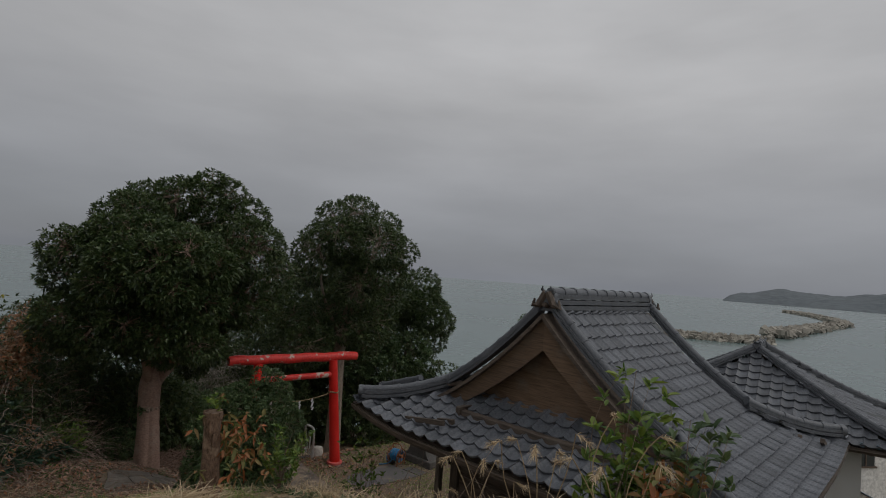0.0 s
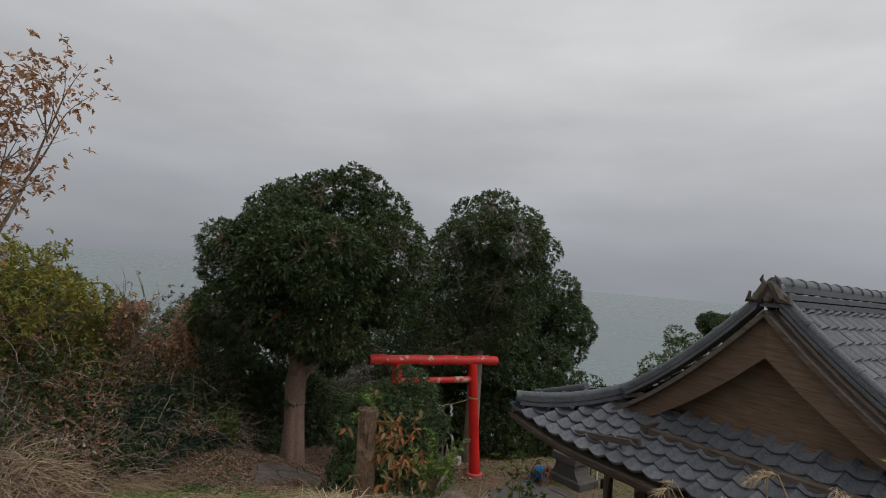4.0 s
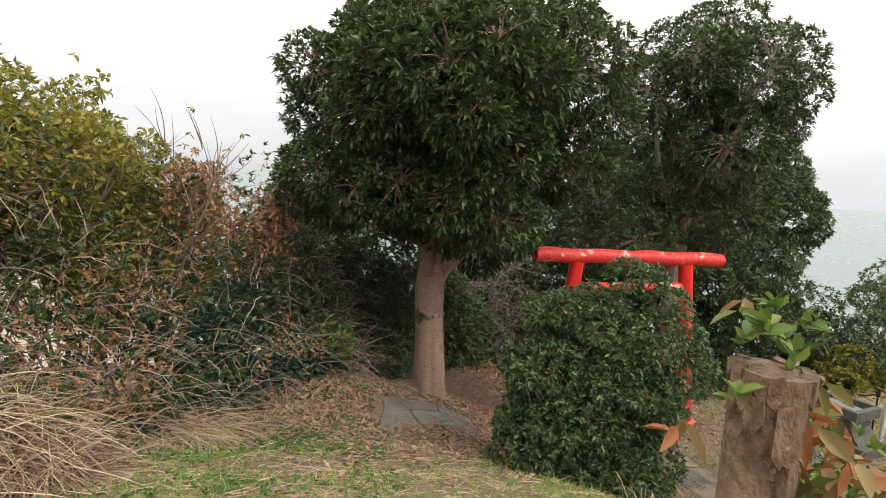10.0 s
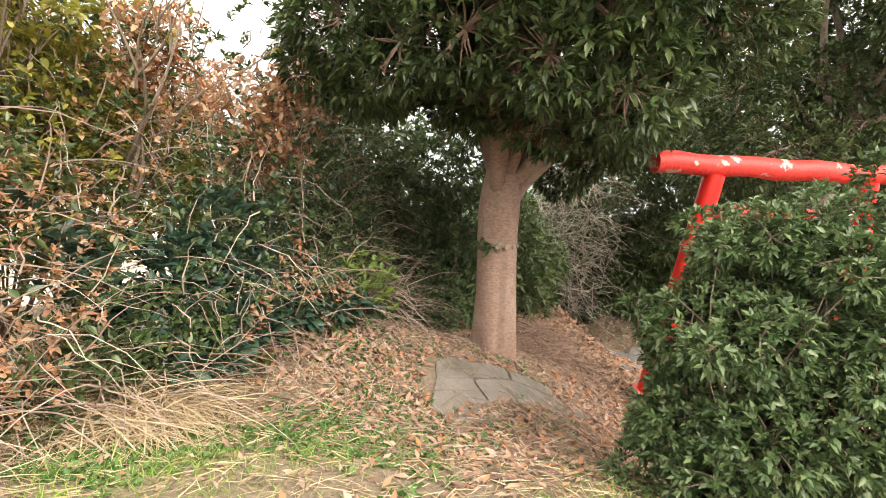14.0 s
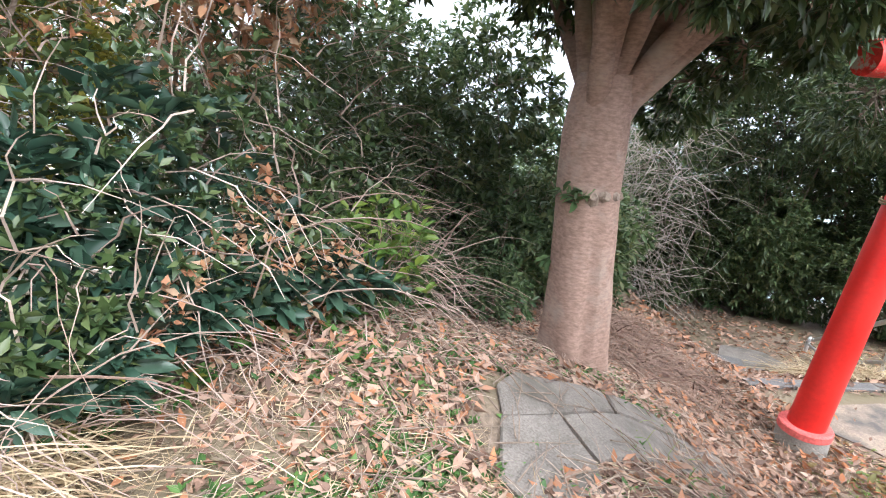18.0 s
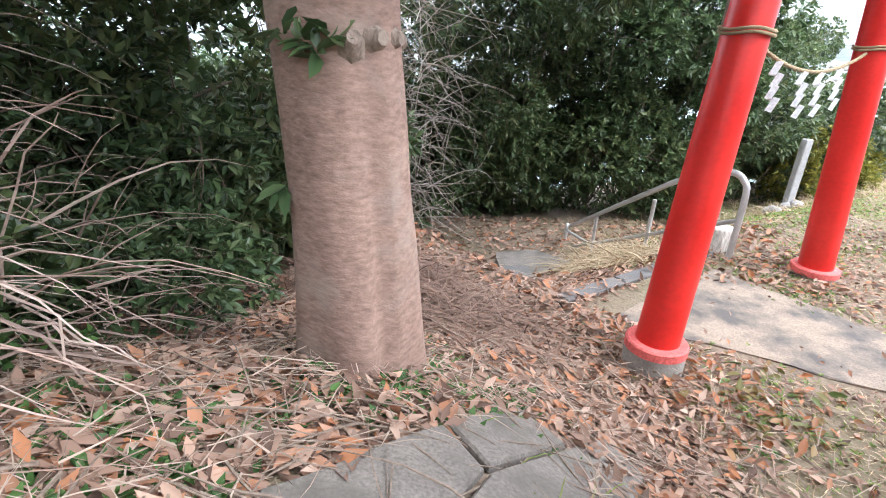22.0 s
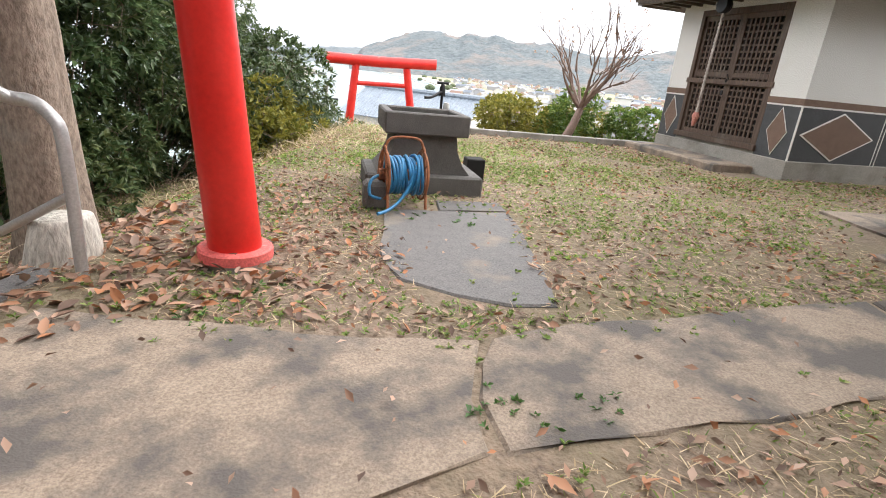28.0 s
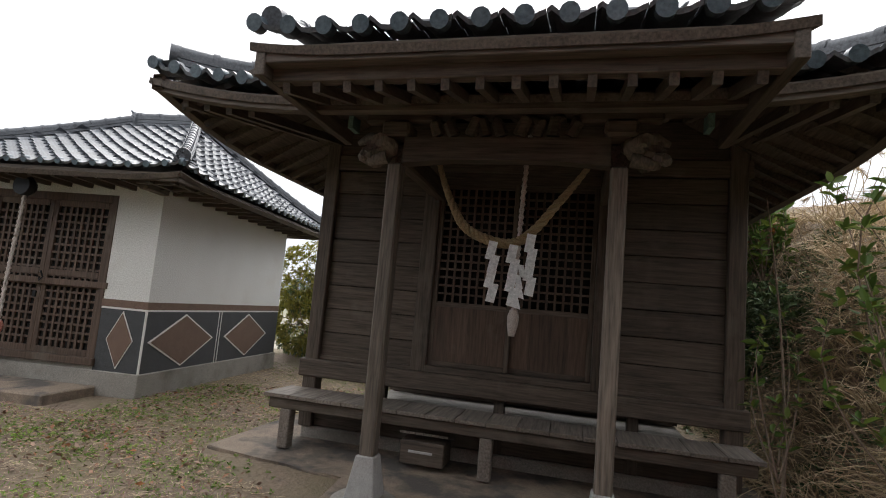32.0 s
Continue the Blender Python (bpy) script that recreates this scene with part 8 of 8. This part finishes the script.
hill("far_hill", 70, 130, 3100, 4200, bumpy(((0.2, 0.2, 70), (0.5, 0.2, 90), (0.8, 0.2, 80))), 3, M_wooded_far_haze, "distant wooded hills behind the town")


# Breakwaters of heaped blocks.
def breakwater(pts, width, n, size, seed, label):
    r = random.Random(seed)
    line = catmull([(x, y, -25.0) for x, y in pts], 8)
    vs, fs = [], []
    for k in range(n):
        i = r.random() * (len(line) - 1.001)
        p = line[int(i)].lerp(line[int(i) + 1], i % 1)
        off = r.gauss(0, 0.33)
        p = p + Vector((r.uniform(-1, 1), off, 0)) * width * 0.5
        p.z = -25.3 + max(0, 1 - abs(off) * 1.1) * size * 1.3 * r.uniform(0.4, 1.0)
        m = Matrix.Translation(p) @ Euler((r.uniform(0, 3), r.uniform(0, 3), r.uniform(0, 3))).to_matrix().to_4x4()
        o = len(vs)
        s = size * r.uniform(0.5, 1.1)
        vs += [tuple(m @ Vector((a * s * r.uniform(0.35, 0.6), b * s * r.uniform(0.35, 0.6), c * s * r.uniform(0.35, 0.6)))) for a in (-1, 1) for b in (-1, 1) for c in (-1, 1)]
        fs += [tuple(o + q for q in f) for f in ((0, 1, 3, 2), (4, 6, 7, 5), (0, 4, 5, 1), (2, 3, 7, 6), (0, 2, 6, 4), (1, 5, 7, 3))]
    me = bpy.data.meshes.new("breakwater")
    me.from_pydata(vs, [], fs)
    me.materials.append(M_rock)
    return tagged(new("breakwater", me), label, "breakwater", kind="stuff")


breakwater([(84, 382), (105, 374), (135, 372), (163, 384)], 10, 900, 3.2, 1, "breakwater of heaped concrete blocks in the bay")
breakwater([(192, 442), (270, 555), (360, 690), (438, 805), (500, 960), (560, 1150), (600, 1330)], 16, 1900, 4.6, 2, "curved breakwater of heaped concrete blocks in the bay")


# Houses.
M_wall_white = surface("pale_house_wall", (0.62, 0.60, 0.56), (0.74, 0.72, 0.68), 0.6, fine=5, bump=0.03, rough=(0.8, 0.95))
M_roof_blue = surface("blue_grey_house_tile", (0.13, 0.16, 0.20), (0.24, 0.28, 0.33), 0.8, fine=9, bump=0.2, rough=(0.35, 0.55))
M_glass = mat("window_glass", (0.03, 0.035, 0.04), 0.1)
M_frame = mat("brown_window_frame", (0.10, 0.07, 0.05), 0.6)


def house(place, w, d, wall_h, roof_h, label, over=0.7, courses=True, windows=()):
    ob = thing("house", place, label, "house")
    wall = bx("wall", ob, M_wall_white, -w / 2, w / 2, -d / 2, d / 2, -14, wall_h, 0)
    for s in (-1, 1):
        prism("gable", ob, M_wall_white, [(-d / 2, wall_h), (d / 2, wall_h), (0, wall_h + roof_h * 0.92)], "x", s * (w / 2 - 0.2), s * w / 2)
    for s in (-1, 1):
        n = int(w / 0.3) if courses else 2
        bm = bmesh.new()
        k = 18 if courses else 2
        prev = None
        for j in range(k + 1):
            t = j / k
            y, z = s * (d / 2 + over) * (1 - t), wall_h - 0.25 + (roof_h + 0.25) * t
            row = []
            for i in range(n * 2 + 1):
                row.append(bm.verts.new((-w / 2 - over * 0.8 + (w + over * 1.6) * i / (n * 2), y, z + 0.05 * (i % 2))))
            if prev:
                for i in range(n * 2):
                    bm.faces.new((prev[i], prev[i + 1], row[i + 1], row[i]))
            step = [bm.verts.new((v.co.x, v.co.y, v.co.z - 0.05)) for v in row]
            for i in range(n * 2):
                bm.faces.new((row[i], row[i + 1], step[i + 1], step[i]))
            prev = row
        part("roof", bm, M_roof_blue, ob, "blue-grey tiled roof slope")
    bm = bmesh.new()
    tube(bm, [(-w / 2 - over * 0.8, 0, wall_h + roof_h + 0.08), (w / 2 + over * 0.8, 0, wall_h + roof_h + 0.08)], 0.2, 8)
    part("ridge", bm, M_roof_blue, ob, smooth=40)
    for face, a, z, ww, hh in windows:
        if face == "x":
            win = bx("window", ob, M_glass, w / 2, w / 2 + 0.04, a - ww / 2, a + ww / 2, z, z + hh, 0)
            bx("frame", win, M_frame, w / 2 + 0.04, w / 2 + 0.08, a - 0.04, a + 0.04, z, z + hh, 0)
            bx("sill", win, M_frame, w / 2, w / 2 + 0.14, a - ww / 2 - 0.1, a + ww / 2 + 0.1, z - 0.1, z, 0)
            bx("hood", win, M_frame, w / 2, w / 2 + 0.3, a - ww / 2 - 0.15, a + ww / 2 + 0.15, z + hh, z + hh + 0.1, 0)
        else:
            win = bx("window", ob, M_glass, a - ww / 2, a + ww / 2, -d / 2 - 0.04, -d / 2, z, z + hh, 0)
            bx("frame", win, M_frame, a - 0.04, a + 0.04, -d / 2 - 0.08, -d / 2 - 0.04, z, z + hh, 0)
            bx("sill", win, M_frame, a - ww / 2 - 0.1, a + ww / 2 + 0.1, -d / 2 - 0.14, -d / 2, z - 0.1, z, 0)
    return ob


house(pose(21.9, 44.4, -4.7, 0, 0, -72), 9.6, 6, 2.4, 1.6, "white two-storey house with a blue-grey tiled gable roof", 0.5, windows=(("x", -0.4, 0.2, 1.3, 1.2), ("y", -2.6, 0.4, 1.5, 1.0), ("y", 2.2, 0.4, 1.5, 1.0)))
house(pose(18.4, 41.2, -7.9, 0, 0, -72), 11, 5.6, 2.0, 1.2, "lower blue-grey tiled wing of the white house", 0.5)
town_walls = [mat("town_wall_white", (0.62, 0.61, 0.58), 0.85), mat("town_wall_grey", (0.36, 0.36, 0.37), 0.85), mat("town_wall_tan", (0.46, 0.38, 0.29), 0.85)]
town_roofs = [mat("town_roof_slate", (0.12, 0.14, 0.17), 0.6), mat("town_roof_grey", (0.26, 0.27, 0.29), 0.6), mat("town_roof_brown", (0.20, 0.12, 0.09), 0.7)]
rt = random.Random(5)
kinds = []
for k in range(9):
    w, d, h = rt.uniform(8, 14), rt.uniform(7, 9), rt.uniform(4, 6.5)
    me = bpy.data.meshes.new("town_house")
    v = [(x, y, z) for x in (-w / 2, w / 2) for y in (-d / 2, d / 2) for z in (0, h)] + [(-w / 2 - 0.5, 0, h + 2.2), (w / 2 + 0.5, 0, h + 2.2), (-w / 2 - 0.5, -d / 2 - 0.6, h - 0.3), (w / 2 + 0.5, -d / 2 - 0.6, h - 0.3), (-w / 2 - 0.5, d / 2 + 0.6, h - 0.3), (w / 2 + 0.5, d / 2 + 0.6, h - 0.3)]
    f = [(0, 1, 3, 2), (4, 6, 7, 5), (0, 4, 5, 1), (2, 3, 7, 6), (1, 8, 3), (5, 7, 9), (10, 11, 9, 8), (12, 8, 9, 13)]
    for wx in (-0.25, 0.25):
        for zz in (0.2, 0.6):
            o = len(v)
            v += [(w * (wx - 0.09), -d / 2 - 0.05, h * zz), (w * (wx + 0.09), -d / 2 - 0.05, h * zz), (w * (wx + 0.09), -d / 2 - 0.05, h * (zz + 0.22)), (w * (wx - 0.09), -d / 2 - 0.05, h * (zz + 0.22))]
            f.append((o, o + 1, o + 2, o + 3))
    me.from_pydata(v, [], f)
    for mt in (town_walls[k % 3], town_roofs[(k // 2) % 3], M_glass):
        me.materials.append(mt)
    for i, p in enumerate(me.polygons):
        p.material_index = 1 if i in (6, 7) else (2 if i > 7 else 0)
    kinds.append(me)
sites = []
for k in range(620):
    az = radians(rt.uniform(44, 84))
    r = rt.uniform(380, 1650) if rt.random() < 0.9 else rt.uniform(230, 380)
    sites.append((r, r * math.sin(az), 14 + r * math.cos(az), rt.choice((20, 25, 110, 115))))
sites.sort()
far_v, far_f, far_m = [], [], []
for k, (r, x, y, turn) in enumerate(sites):
    me = kinds[k % 9]
    if k < 260:
        ob = new("town_house", me)
        ob.matrix_basis = pose(x, y, -24.2, 0, 0, turn)
        tagged(ob, "small gabled house in the distant town", "house", "houses of the distant town")
    else:
        m, o = pose(x, y, -24.2, 0, 0, turn), len(far_v)
        far_v += [tuple(m @ v.co) for v in me.vertices]
        for p in me.polygons:
            far_f.append([o + i for i in p.vertices])
            far_m.append(p.material_index + 3 * (k % 3))
me = bpy.data.meshes.new("far_town")
me.from_pydata(far_v, [], far_f)
for i in range(3):
    for mt in (town_walls[i], town_roofs[i], M_glass):
        me.materials.append(mt)
me.polygons.foreach_set("material_index", far_m)
tagged(new("far_town", me), "dense roofs and walls of the far town", "town", kind="stuff")
office = thing("office_building", pose(560, 318, -24.2, 0, 0, 25), "long white three-storey building in the town", "building")
bx("wall", office, town_walls[0], -26, 26, -7, 7, 0, 13, 0)
bx("roof", office, town_roofs[1], -27, 27, -8, 8, 13, 13.6, 0)
for fl in range(3):
    for i in range(12):
        bx("window", office, M_glass, -24.5 + 4.1 * i, -21.2 + 4.1 * i, -7.08, -7.0, 1.6 + 4 * fl, 3.9 + 4 * fl, 0)
for k in range(110):
    az, r = radians(rt.uniform(40, 86)), rt.uniform(200, 1500)
    x, y = r * math.sin(az), 14 + r * math.cos(az)
    bm = bmesh.new()
    bmesh.ops.create_icosphere(bm, subdivisions=2, radius=rt.uniform(3, 7))
    for v in bm.verts:
        v.co *= 1 + 0.35 * noise.noise(v.co * 0.4 + Vector((k, 0, 0)))
        v.co.z *= 0.7
    tagged(part("grove", bm, M_grove, place=pose(x, y, -22.5)), "dark grove of trees among the town houses", "trees", "groves in the town", "stuff")
# Poles by the shore.
for x, y, z0, h in ((13, 43, -9, 8.5), (5.5, 44, -8, 8)):
    pole = thing("utility_pole", pose(x, y, z0), "grey concrete utility pole with a crossarm", "pole")
    bm = bmesh.new()
    tube(bm, [(0, 0, 0), (0, 0, h)], [0.16, 0.1], 10)
    part("shaft", bm, M_conc, pole, smooth=40)
    bx("crossarm", pole, M_iron, -0.8, 0.8, -0.05, 0.05, h - 0.8, h - 0.7, 0)
